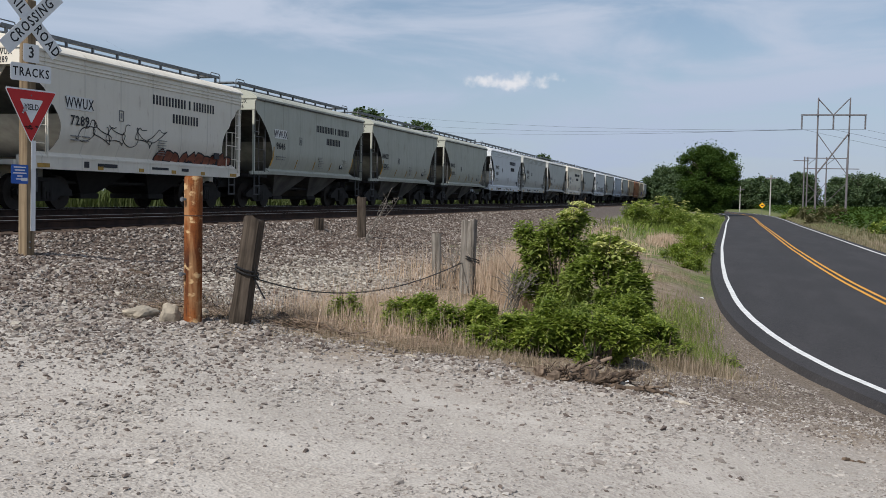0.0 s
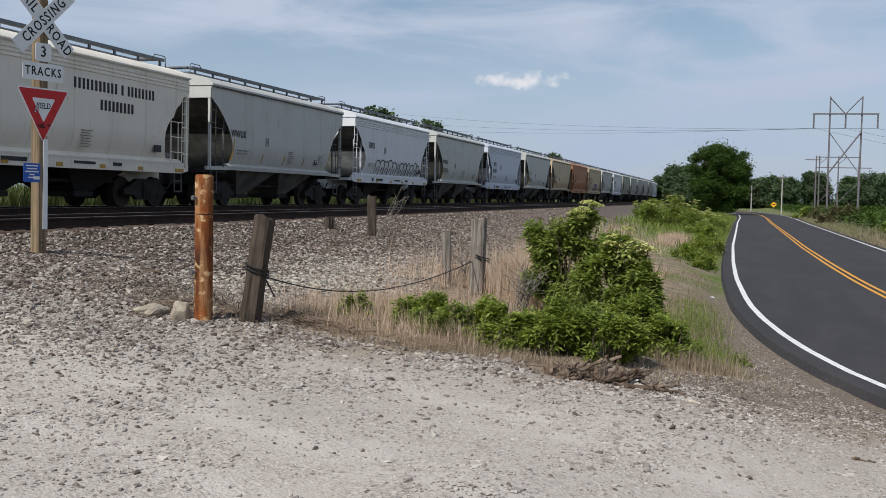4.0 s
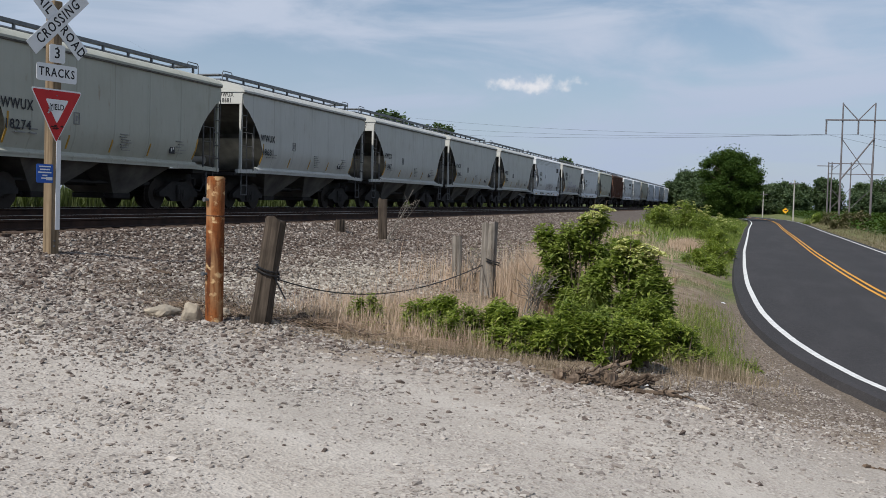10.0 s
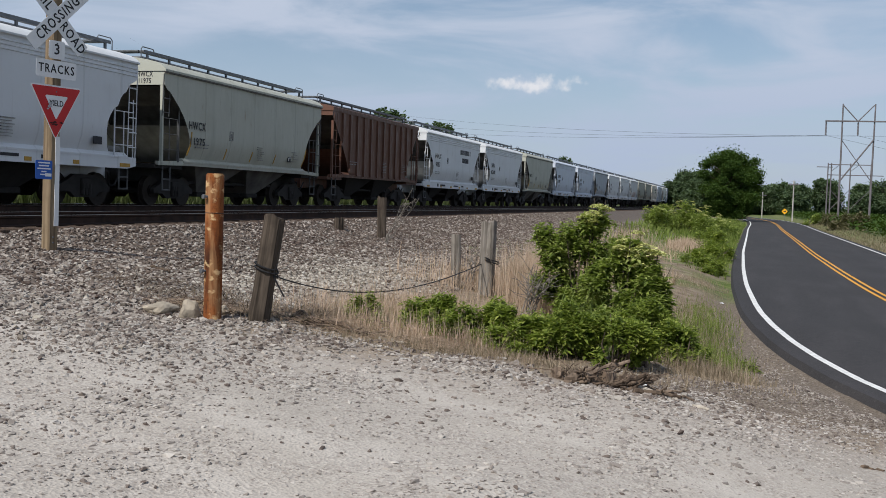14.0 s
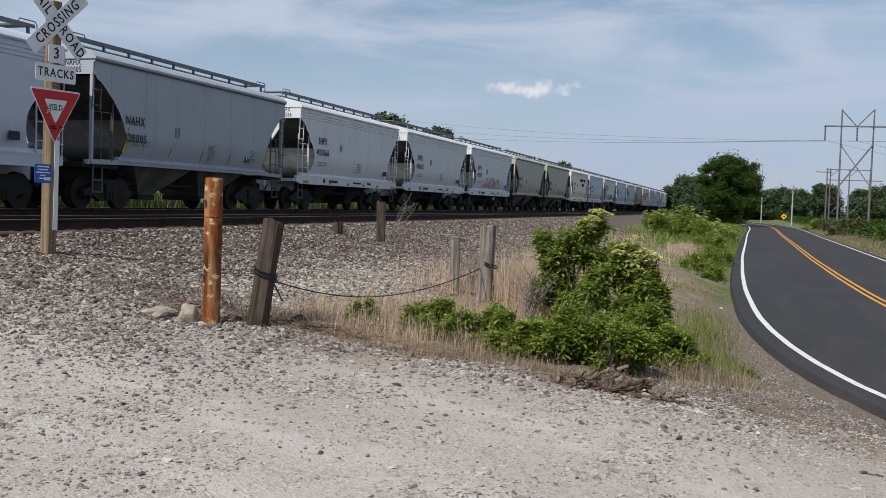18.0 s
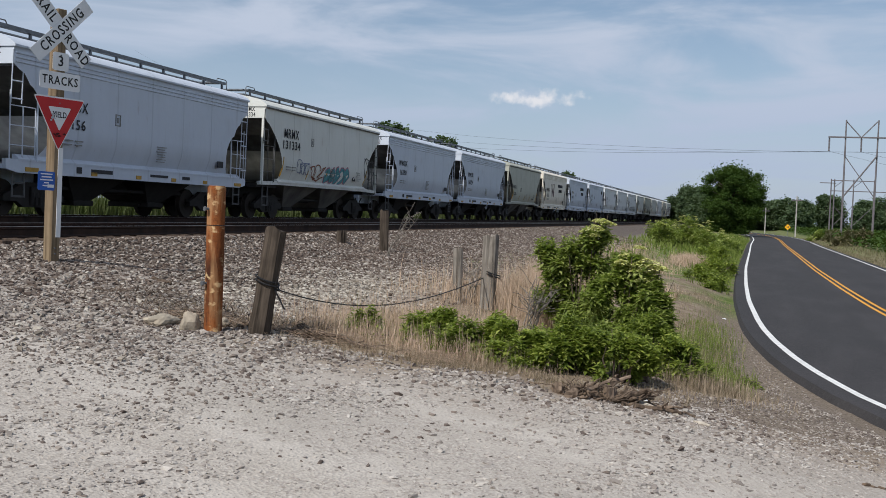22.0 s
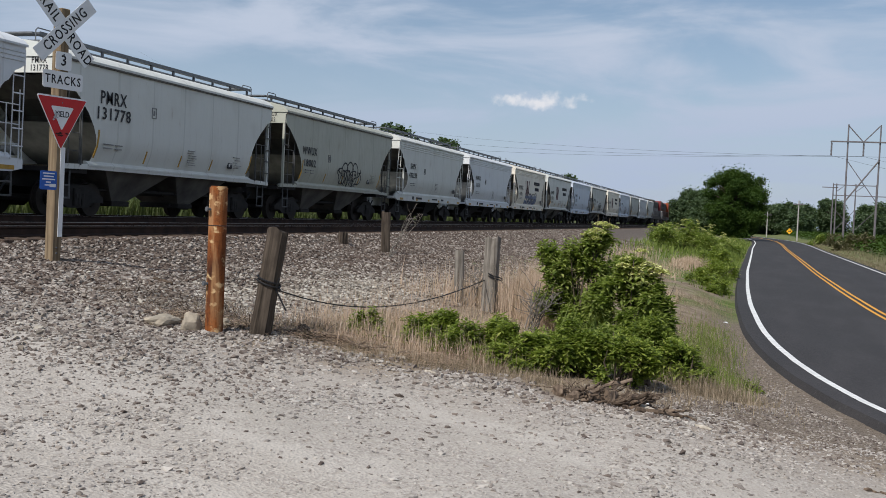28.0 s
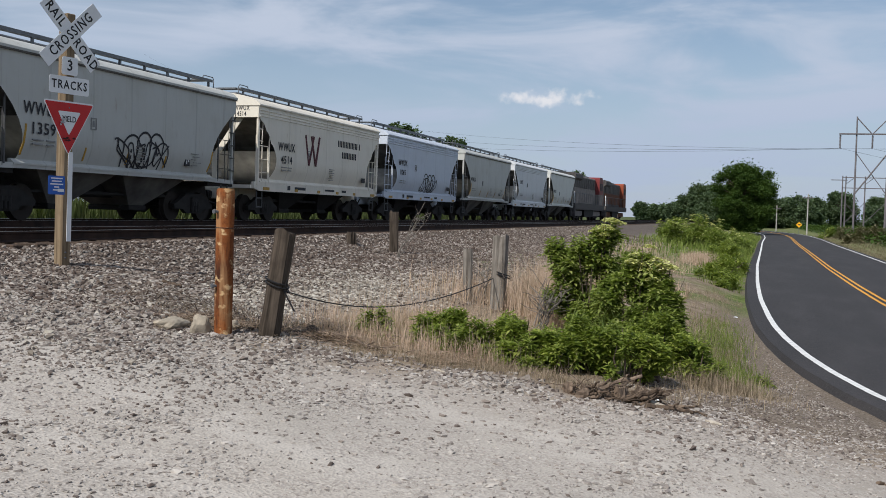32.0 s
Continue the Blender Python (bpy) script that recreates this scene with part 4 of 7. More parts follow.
def hopper_proto(kind):
    root = thing("hopper_car", "covered hopper freight car on the rails", "hopper car", "cars of the freight train")
    paint = {"sill": P_WHITE, "bay": P_GREY, "rib": P_BROWN}[kind]
    me = car_body(kind)
    me.materials.append(paint)
    body = new("body", me)
    body.parent = root
    # roof walk on posts, with end crossovers
    bm = bmesh.new()
    for s in (-1, 1):
        box(bm, s * 0.66 - 0.16, s * 0.66 + 0.16, -5.5, 5.5, 4.45, 4.49)
        box(bm, s * 0.83 - 0.012, s * 0.83 + 0.012, -5.5, 5.5, 4.41, 4.50)
    for y in (-5.35, 5.35):
        box(bm, -0.66, 0.66, y - 0.22, y + 0.22, 4.451, 4.489)
    walkway = part("roof_walk", bm, M_GALV, root, "dark steel roof walkway")
    for s in (-1, 1):
        bm = bmesh.new()
        tube(bm, [(0.80, s * 5.62, 3.9), (0.80, s * 5.62, 4.52), (0.80, s * 5.55, 4.58), (0.80, s * 5.0, 4.58), (0.80, s * 4.93, 4.48)], 0.016, 5)
        part("end_grab_rail", bm, M_GALV, walkway)
    for y in np.linspace(-5.3, 5.3, 10):
        for s in (-1, 1):
            bm = bmesh.new()
            box(bm, s * 0.80 - 0.03, s * 0.80 + 0.03, y - 0.03, y + 0.03, 4.16, 4.46)
            part("support", bm, M_GALV, walkway)
    bm = bmesh.new()
    box(bm, -0.34, 0.34, -4.9, 4.9, 4.30, 4.42, bevel=0.04)
    part("hatch_trough", bm, M_GALV, root)
    # sills and end platforms
    z0, z1 = (1.02, 1.33) if kind == "sill" else (1.20, 1.36)
    for s in (-1, 1):
        bm = bmesh.new()
        if kind == "sill":
            prism(bm, [(-5.75, 1.10), (-5.75, 1.33), (5.75, 1.33), (5.75, 1.10), (5.35, 1.02), (-5.35, 1.02)], 0, s * 1.47 - 0.05, s * 1.47 + 0.05)
        else:
            prism(bm, [(-5.75, 1.18), (-5.75, 1.30), (-4.0, 1.36), (4.0, 1.36), (5.75, 1.30), (5.75, 1.18), (4.0, 1.22), (-4.0, 1.22)], 0, s * 1.45 - 0.06, s * 1.45 + 0.06)
        part("side_sill", bm, paint, root)
        bm = bmesh.new()
        top = 1.45 if kind == "sill" else 1.43
        prism(bm, [(s * 1.36, 1.30), (s * 1.36, top), (s * 1.42, top), (s * 1.535, 1.345), (s * 1.535, 1.30)], 1, -5.35 if kind == "sill" else -4.4, 5.35 if kind == "sill" else 4.4)
        part("sill_ledge", bm, paint, root)
    for s in (-1, 1):
        bm = bmesh.new()
        box(bm, -1.42, 1.42, *sorted((s * 4.3, s * 5.85)), 1.10, 1.22)
        box(bm, -0.33, 0.33, *sorted((s * 3.3, s * 6.05)), 0.72, 1.10)
        plat = part("end_platform", bm, M_DARKSTEEL if kind == "bay" else paint, root)
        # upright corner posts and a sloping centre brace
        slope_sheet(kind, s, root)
        for x in (-1.5, 1.5) if kind != "sill" else ():
            bm = bmesh.new()
            box(bm, x - 0.04, x + 0.04, s * 5.60 - 0.04, s * 5.60 + 0.04, 1.2, 3.5)
            part("corner_post", bm, paint, root)
        bm = bmesh.new()
        prism(bm, [(-1.42, 1.2), (-1.42, 3.5), (-1.06, 3.5), (-1.24, 2.6), (-1.24, 1.2)], 1, *sorted((s * 5.52, s * 5.58)))
        part("end_post", bm, paint, root)
        if kind == "sill":
            bm = bmesh.new()
            prism(bm, [(0.95, 3.5), (0.70, 3.5), (-0.22, 2.2), (-0.22, 1.2), (-0.06, 1.2), (-0.02, 2.15)], 1, *sorted((s * 5.46, s * 5.50)))
            part("end_brace", bm, paint, root)
        # grab-iron frames beside the platform
        for x in (-1.5, 1.5):
            bm = bmesh.new()
            ya, yb = s * 5.62, s * 4.75
            for y in (ya, yb, (ya + yb) / 2):
                bar(bm, (x, y, 1.25), (x, y, 2.55 if y != ya else 2.9), 0.016, 5)
            for z in (1.65, 2.1, 2.55):
                bar(bm, (x, ya, z), (x, yb, z), 0.013, 5)
            part("railing", bm, M_GRATE if kind == "bay" else paint, root)
            bm = bmesh.new()
            tube(bm, [(x * 1.02, s * 4.72, 1.3), (x * 1.02, s * 4.72, 2.75), (x * 1.02, s * 4.64, 2.95), (x * 1.02, s * 4.5, 3.05)], 0.022, 6)
            part("grab_iron", bm, M_GRATE if kind == "bay" else paint, root)
            bm = bmesh.new()
            yc = s * 5.25
            for d in (-0.2, 0.2):
                bar(bm, (x * 0.97, yc + d, 0.45), (x * 0.97, yc + d, 1.15), 0.025, 5)
            for z in (0.47, 0.78):
                bar(bm, (x * 0.97, yc - 0.2, z), (x * 0.97, yc + 0.2, z), 0.025, 5)
            part("stirrup_step", bm, M_GRATE, root)
            bm = bmesh.new()
            for d in (-0.18, 0.18):
                bar(bm, (x * 1.03, s * 5.48 + d, 2.6 if s < 0 else 1.3), (x * 1.06, s * 5.48 + d, 3.8), 0.015, 5)
            for z in np.arange(2.7 if s < 0 else 1.6, 3.75, 0.4):
                bar(bm, (x * 1.05, s * 5.48 - 0.18, z), (x * 1.05, s * 5.48 + 0.18, z), 0.018, 5)
            part("ladder", bm, M_GRATE if kind == "bay" else paint, root)
        bm = bmesh.new()
        box(bm, -0.12, 0.12, *sorted((s * 6.0, s * 6.34)), 0.74, 0.98, bevel=0.03)
        box(bm, -0.2, 0.2, *sorted((s * 6.2, s * 6.36)), 0.70, 1.0, bevel=0.04)
        part("coupler", bm, M_DARKSTEEL, root)
        bm = bmesh.new()
        bar(bm, (0.45, s * 6.0, 0.95), (0.35, s * 6.22, 0.55), 0.03, 6)
        bar(bm, (0.35, s * 6.22, 0.55), (0.2, s * 6.36, 0.62), 0.03, 6)
        part("air_hose", bm, M_BLACK, root)
        # eave line and end sheet edge
        truck_part(root, s * 4.15, (-0.88, 0.88))
    bm = bmesh.new()
    box(bm, -0.3, 0.3, -4.2, 4.2, 0.62, 1.0)
    bar(bm, (0.75, -3.2, 0.72), (0.75, 3.2, 0.72), 0.05, 6)
    bar(bm, (-0.75, -3.2, 0.72), (-0.75, 3.2, 0.72), 0.05, 6)
    part("centre_sill", bm, M_DARKSTEEL, root, "dark underframe with brake piping")
    # brake gear on the leading end
    bm = bmesh.new()
    bar(bm, (-0.25, -4.9, 1.62), (-1.05, -4.9, 1.62), 0.13, 14)
    part("brake_cylinder", bm, M_BRAKE, root, "brake reservoir on the end platform")
    bm = bmesh.new()
    bar(bm, (-0.7, -5.66, 2.6), (-0.7, -5.72, 2.6), 0.28, 16)
    part("hand_brake_wheel", bm, M_GALV, root)
    # discharge bays
    for c in (-1.72, 1.72):
        bm = bmesh.new()
        top = [(1.33, c - 1.7), (1.33, c + 1.7), (-1.33, c + 1.7), (-1.33, c - 1.7)]
        low = [(0.62, c - 0.35), (0.62, c + 0.35), (-0.62, c + 0.35), (-0.62, c - 0.35)]
        a, b = [bm.verts.new((*p, 1.32)) for p in top], [bm.verts.new((*p, 0.42)) for p in low]
        bm.faces.new(a)
        bm.faces.new(b[::-1])
        for i in range(4):
            bm.faces.new((a[i], a[(i + 1) % 4], b[(i + 1) % 4], b[i]))
        bay = part("hopper_bay", bm, M_BAYGRIMESHADE if kind == "bay" else M_DARKSTEEL, root)
        bm = bmesh.new()
        box(bm, -0.68, 0.68, c - 0.42, c + 0.42, 0.28, 0.43, bevel=0.02)
        bar(bm, (0.4, c - 0.5, 0.38), (0.4, c + 0.5, 0.38), 0.04, 6)
        part("outlet_gate", bm, M_DARKSTEEL, bay)
    # stencils, reflectors and ribs
    st = [(-3.9, 1.88, 0.4, 0.028), (-3.4, 1.88, 0.3, 0.028), (-3.9, 1.78, 0.36, 0.028), (-3.4, 1.78, 0.26, 0.028)]
    st += [(0.2 + RNG.uniform(0, 0.1), 2.0 - 0.07 * i, RNG.uniform(0.3, 0.5), 0.018) for i in range(7)]
    bars(st, M_FADED, root, "stencil")
    if kind == "sill":
        bars([(3.7, 1.60, 0.34, 0.2)], M_INK, root, "data_panel")
    else:
        bars([(3.0 + 0.12 * (i % 2), 1.98 - 0.085 * i, 0.42 - 0.08 * (i % 3), 0.018) for i in range(5)], M_FADED, root, "data_text")
    if kind == "sill":
        for z in (3.54, 3.64, 3.74):
            bm = bmesh.new()
            for s in (-1, 1):
                bar(bm, (s * 1.605, -5.6, z), (s * 1.605, 5.6, z), 0.028, 6)
            part("eave_rib", bm, paint, root)
        for y in (-5.1, -2.6, -0.6, 1.2, 3.0, 5.0):
            bars([(y, 1.06, 0.46 if abs(y) > 4.9 else 0.24, 0.1)], M_REFLECT, root, "reflector", 1.53)
        bars([(-3.2, 1.10, 0.2, 0.16), (-2.6, 1.13, 0.9, 0.10), (0.1, 1.15, 0.9, 0.07), (1.8, 1.14, 0.4, 0.09)], M_INK, root, "sill_stencil", 1.53)
    elif kind == "bay":
        # dark strip that stands in for the shadow of the roof overhang
        bm = bmesh.new()
        for s in (-1, 1):
            box(bm, *sorted((s * 1.60, s * 1.652)), -5.66, 5.66, 3.825, 3.868)
        part("eave_joint", bm, M_SHADETONE, root, "dark strip added for the roof edge's shadow")
        side_strip(root, -4.18, 1.52, 0.72, 0.06, M_REFLECT, 0.06)
        for y in (-1.9, -0.1, 1.7):
            side_strip(root, y, 1.50, 0.34, 0.055, M_REFLECT)
        side_strip(root, 4.12, 1.50, 0.62, 0.06, M_REFLECT, 0.16)
        bars([(2.75, 1.62, 0.26, 0.24)], M_INK, root, "data_panel", 1.565)
        bars([(2.80, 1.68, 0.05, 0.10), (2.90, 1.74, 0.06, 0.06)], M_PATCH, root, "panel_text", 1.572)
    else:
        for y in np.linspace(-4.6, 4.6, 12):
            lo = 1.3 + max(0, abs(y) - 3.6) * 1.35
            for s in (-1, 1):
                bm = bmesh.new()
                box(bm, *sorted((s * 1.50, s * 1.60)), y - 0.05, y + 0.05, lo, 3.88)
                part("side_post", bm, paint, root)
    return root


def scribble(parent, seed, y0, y1, z0, z1, mat, thick=0.035, strokes=5):
    """Looping spray-painted strokes on the side sheet."""
    rr = random.Random(seed)
    bm = bmesh.new()
    n = strokes
    for i in range(n):
        cy = y0 + (i + 0.5) * (y1 - y0) / n
        ph, sp, fz = rr.uniform(0, 6.3), rr.uniform(0.9, 1.5), rr.choice((1.0, 1.5, 2.0))
        pts = []
        for k in range(40):
            a = k / 39 * 6.3 * sp + ph
            yy = cy + math.sin(a) * (y1 - y0) / n * 0.62 + 0.10 * math.sin(2.7 * a + ph)
            zz = (z0 + z1) / 2 + math.sin(a * fz * 0.75 + ph * 2) * (z1 - z0) * 0.42 + 0.06 * math.cos(3 * a)
            pts.append((yy, zz))
        for (a0, b0), (a1, b1) in zip(pts, pts[1:]):
            d = Vector((a1 - a0, b1 - b0))
            if d.length < 1e-4 or d.length > 0.7:
                continue
            nrm = Vector((-d.y, d.x)).normalized() * thick * 0.5
            x = lambda z: float(interp(SIDE_W, z)) + 0.012
            q = [(a0 + nrm.x, b0 + nrm.y), (a1 + nrm.x, b1 + nrm.y), (a1 - nrm.x, b1 - nrm.y), (a0 - nrm.x, b0 - nrm.y)]
            bm.faces.new([bm.verts.new((x(c[1]), c[0], c[1])) for c in q])
    return part("graffiti", bm, mat, parent, "spray-painted scrawl")


def fill_letters(parent, seed, y0, y1, z0, z1, mat, edge):
    """Fat outlined graffiti letters."""
    rr = random.Random(seed)
    n = max(3, int((y1 - y0) / 0.45))
    for m2, grow, x in ((edge, 0.05, 0.010), (mat, 0.0, 0.016)):
        bm = bmesh.new()
        r2 = random.Random(seed)
        for i in range(n):
            c = y0 + (i + 0.5) * (y1 - y0) / n
            w = (y1 - y0) / n * 0.62 + grow
            pts = []
            for k in range(9):
                a = k / 9 * 6.283
                f = r2.uniform(0.7, 1.2)
                pts.append((c + math.cos(a) * w * f, (z0 + z1) / 2 + math.sin(a) * ((z1 - z0) * 0.5 * f + grow)))
            bm.faces.new([bm.verts.new((float(interp(SIDE_W, z)) + x + 0.001 * i, y, z)) for y, z in pts])
        part("graffiti", bm, m2, parent, "bubble-letter graffiti")


def bubble_outline(parent, seed, y0, y1, z0, z1, mat, n, thick=0.035):
    """Rounded hollow letters: one bowed outline each, with a short inner stroke."""
    rr = random.Random(seed)
    bm = bmesh.new()
    w = (y1 - y0) / n

    def stroke(pts):
        for (a0, b0), (a1, b1) in zip(pts, pts[1:]):
            d = Vector((a1 - a0, b1 - b0))
            nrm = Vector((-d.y, d.x)).normalized() * thick * 0.5
            d = d.normalized() * thick * 0.3
            q = [(a0 + nrm.x - d.x, b0 + nrm.y - d.y), (a1 + nrm.x + d.x, b1 + nrm.y + d.y), (a1 - nrm.x + d.x, b1 - nrm.y + d.y), (a0 - nrm.x - d.x, b0 - nrm.y - d.y)]
            bm.faces.new([bm.verts.new((float(interp(SIDE_W, c[1])) + 0.012, c[0], c[1])) for c in q])
    for i in range(n):
        c, h = y0 + (i + 0.5) * w, (z1 - z0) * rr.uniform(0.82, 1.0)
        lean, fat = rr.uniform(-0.06, 0.1), rr.uniform(0.50, 0.64)
        pts = []
        for k in range(19):
            a = math.pi * (-0.22 + 1.44 * k / 18)
            pts.append((c + math.cos(a) * w * fat * (0.85 if math.sin(a) < 0.3 else 1.0) + lean * math.sin(a), z0 + h * (0.60 + 0.40 * math.sin(a) if math.sin(a) > 0 else 0.60 + 0.88 * math.sin(a))))
        stroke([p for p in pts if p[1] > z0])
        stroke([(c - 0.08 * w, z0 + h * 0.25), (c + lean * 0.4, z0 + h * 0.55), (c + 0.12 * w, z0 + h * rr.uniform(0.3, 0.5))])
    return part("graffiti", bm, mat, parent, "hollow rounded graffiti letters")


def name_bars(parent, y, z, lens, h, mat):
    """A painted company name, as bars, line by line."""
    cells, zz = [], z
    for line in lens:
        yy = y - (sum(line) + 0.16 * (len(line) - 1)) / 2
        for ln in line:
            n = max(1, round(ln / (0.66 * h)))
            for i in range(n):
                cells.append((yy + i * ln / n, zz, 0.42 * ln / n, h))
            yy += ln + 0.12
        zz -= h * 1.75
    bars(cells, mat, parent, "painted_name", 1.626)


def double_v(parent, y, z, size):
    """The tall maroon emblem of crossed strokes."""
    bm = bmesh.new()
    for i, (a, b) in enumerate(((-0.56, -0.27), (0.10, -0.27), (-0.10, 0.27), (0.56, 0.27))):
        p, q = Vector((y + a * size, z + 0.5 * size)), Vector((y + b * size, z - 0.5 * size))
        d = (q - p).normalized()
        n = Vector((-d.y, d.x)) * size * 0.05
        f = [p + n, q + n, q - n, p - n]
        prism(bm, [(c.x, c.y) for c in f], 0, 1.618, 1.628 + 0.004 * i)
    part("emblem", bm, M_MAROON, parent, "dark maroon crossed-stroke emblem")


WORDS = {"W": P_WHITE, "B": P_BLUEGREY, "G": P_GREY, "E": P_GREENGREY, "C": P_CREAM, "P": P_PALE, "D": P_SLATE, "T": P_TAN, "O": P_ORANGE, "R": P_BROWN}
TELL = {"W": "white-painted", "B": "blue-grey", "G": "grey", "E": "weathered greenish grey", "C": "cream-coloured", "P": "pale grey", "D": "slate grey", "T": "dusty tan",
        "O": "rust-streaked orange", "R": "dark brown ribbed"}
PROTO, TRAIN = {}, []


def dress(root, colour):
    """Hang the car's own paint on the painted parts of a copy."""
    own = WORDS[colour]
    for o in root.children_recursive:
        slot = o.material_slots[0] if o.type == "MESH" and o.material_slots else None
        if slot and slot.material in WORDS.values():
            slot.link = "OBJECT"
            slot.material = own


def build_train():
    for k, (kind, colour, mark, number, extra) in enumerate(CARS):
        kind = {"s": "sill", "b": "bay", "r": "rib"}[kind]
        at = pose(TRAIN_X, car_y(k, 0) - E_HALF, RAIL_Z)
        if kind in PROTO:
            root = copy_thing(PROTO[kind], at)
        else:
            root = hopper_proto(kind)
            PROTO[kind] = root
            root.matrix_basis = at
        TRAIN.append((root, k, E_HALF))
    for (root, k, _), (kind, colour, mark, number, extra) in zip(TRAIN, CARS):
        dress(root, colour)
        form = {"s": "with deep side sill", "b": "with exposed bays", "r": "with upright side posts"}[kind]
        note = " and graffiti" if set(extra) & set("gtpfoquk") else ""
        tagged(root, f"{TELL[colour]} covered hopper car {form}{note}")
        yc = -3.25
        up, big = (0.35, 1.25) if "h" in extra else ((-0.12, 1.1) if "l" in extra else (0.0, 1.0))
        if kind == "b" and not set(extra) & set("hln"):
            yc, up, big = -3.52, -0.30, 0.9
        if "n" in extra:
            bars([(yc - 0.85, 2.56 + up, 1.1, 0.34)], M_PATCH, root, "fresh_paint_patch", 1.622)
        if mark:
            cy, cz = -1.75, 2.42 + up
            bars([(cy + 0.022, cz, 0.178, 0.022), (cy + 0.022, cz + 0.278, 0.178, 0.022), (cy, cz, 0.022, 0.30), (cy + 0.2, cz, 0.022, 0.30), (cy + 0.08, cz + 0.08, 0.06, 0.14)],
                 M_FADED, root, "small_stencil", 1.624)
            lettering(mark, 0.27 * big, M_INK, root, side_pose(yc - 0.3, 2.72 + up), "reporting_mark", squeeze=0.86, gap=1.14)
        if number:
            lettering(number, 0.25 * big, M_INK, root, side_pose(yc - 0.28, 2.28 + up * 1.1), "car_number", squeeze=1.05, gap=1.14)
        if mark and number:
            m = Matrix(((1, 0, 0, 0.95), (0, 0, -1, -E_HALF - 0.005), (0, 1, 0, 3.78), (0, 0, 0, 1)))
            lettering(mark, 0.15, M_INK, root, m, "end_mark", squeeze=0.75, gap=1.14)
            lettering(number, 0.15, M_INK, root, Matrix.Translation((0, 0, -0.19)) @ m, "end_number", squeeze=0.75, gap=1.14)
        if "n" in extra:
            if colour in "CE":
                name_bars(root, 1.9, 3.05, [(1.95, 0.18, 1.4), (1.6,)], 0.27, M_INK)
            else:
                name_bars(root, 2.2, 3.05, [(2.0, 0.18), (1.4,)], 0.27, M_INK)
        if colour == "C":
            for e in (-1, 1):
                bm = bmesh.new()
                box(bm, 1.49, 1.58, e * 5.56 - 0.05, e * 5.56 + 0.05, 1.2, 3.9, bevel=0.012)
                part("corner_post", bm, P_CREAM, root)
        if "w" in extra:
            double_v(root, -1.35, 2.62, 1.1)
            name_bars(root, 2.3, 2.95, [(2.1, 0.18), (1.55,)], 0.25, M_INK)
        if "x" in extra:
            name_bars(root, 4.1, 3.05, [(1.0,)], 0.38, M_INK)
        if "g" in extra:
            bubble_outline(root, k, -2.9, 0.2, 1.36, 2.15, M_INK, 5, 0.06)
            bubble_outline(root, k + 1, 0.7, 4.0, 1.36, 2.15, M_INK, 6, 0.06)
        if "t" in extra:
            fill_letters(root, k, -0.2, 2.2, 1.42, 2.10, M_TEAL, M_SPRAYPINK)
            scribble(root, k + 9, -2.9, -1.9, 1.7, 2.2, M_SPRAYBLUE, 0.03, 3)
            scribble(root, k, -1.6, -0.4, 1.45, 2.1, M_SPRAYRED, 0.05, 3)
            scribble(root, k + 50, 4.0, 5.0, 1.7, 2.7, M_INK, 0.05, 2)
        if "p" in extra:
            fill_letters(root, k, -1.0, 2.0, 1.42, 2.25, M_PURPLE, M_INK)
            bubble_outline(root, k, -1.0, 2.0, 1.42, 2.40, M_SPRAYWHITE, 4, 0.06)
            scribble(root, k, -1.4, 2.4, 1.36, 1.6, M_INK, 0.07, 6)
        if "f" in extra:
            scribble(root, k, -3.6, 0.6, 1.75, 2.35, M_INK, 0.025, 6)
            fill_letters(root, k, 0.3, 5.0, 1.05, 1.75, M_SPRAYRED, M_INK)
        if "o" in extra:
            scribble(root, k, -2.2, 2.2, 1.5, 2.2, M_SPRAYORANGE, 0.05, 6)
        if "u" in extra:
            bubble_outline(root, k, -2.7, -0.3, 1.40, 2.45, M_PURPLE, 5)
            bubble_outline(root, k + 1, 0.3, 2.3, 1.40, 2.20, M_PURPLE, 4)
            bubble_outline(root, k + 2, 2.7, 4.6, 1.40, 2.00, M_SPRAYBLUE, 4)
        if "k" in extra:
            fill_letters(root, k, -1.8, 2.2, 1.42, 2.15, M_SPRAYBLUE, M_SPRAYBLUE)
            bubble_outline(root, k, -1.9, 2.3, 1.40, 2.35, M_INK, 6, 0.075)
        if "q" in extra:
            bubble_outline(root, k, -0.3, 1.5, 1.42, 2.45, M_INK, 3, 0.06)
            scribble(root, k, -0.6, 1.8, 1.40, 2.2, M_INK, 0.05, 4)
        if number == "9294":
            fill_letters(root, k, -0.9, 2.3, 1.40, 1.95, M_SPRAYWHITE, M_SPRAYWHITE)
            scribble(root, k, -0.6, 2.2, 1.45, 2.0, M_FADED, 0.022, 5)


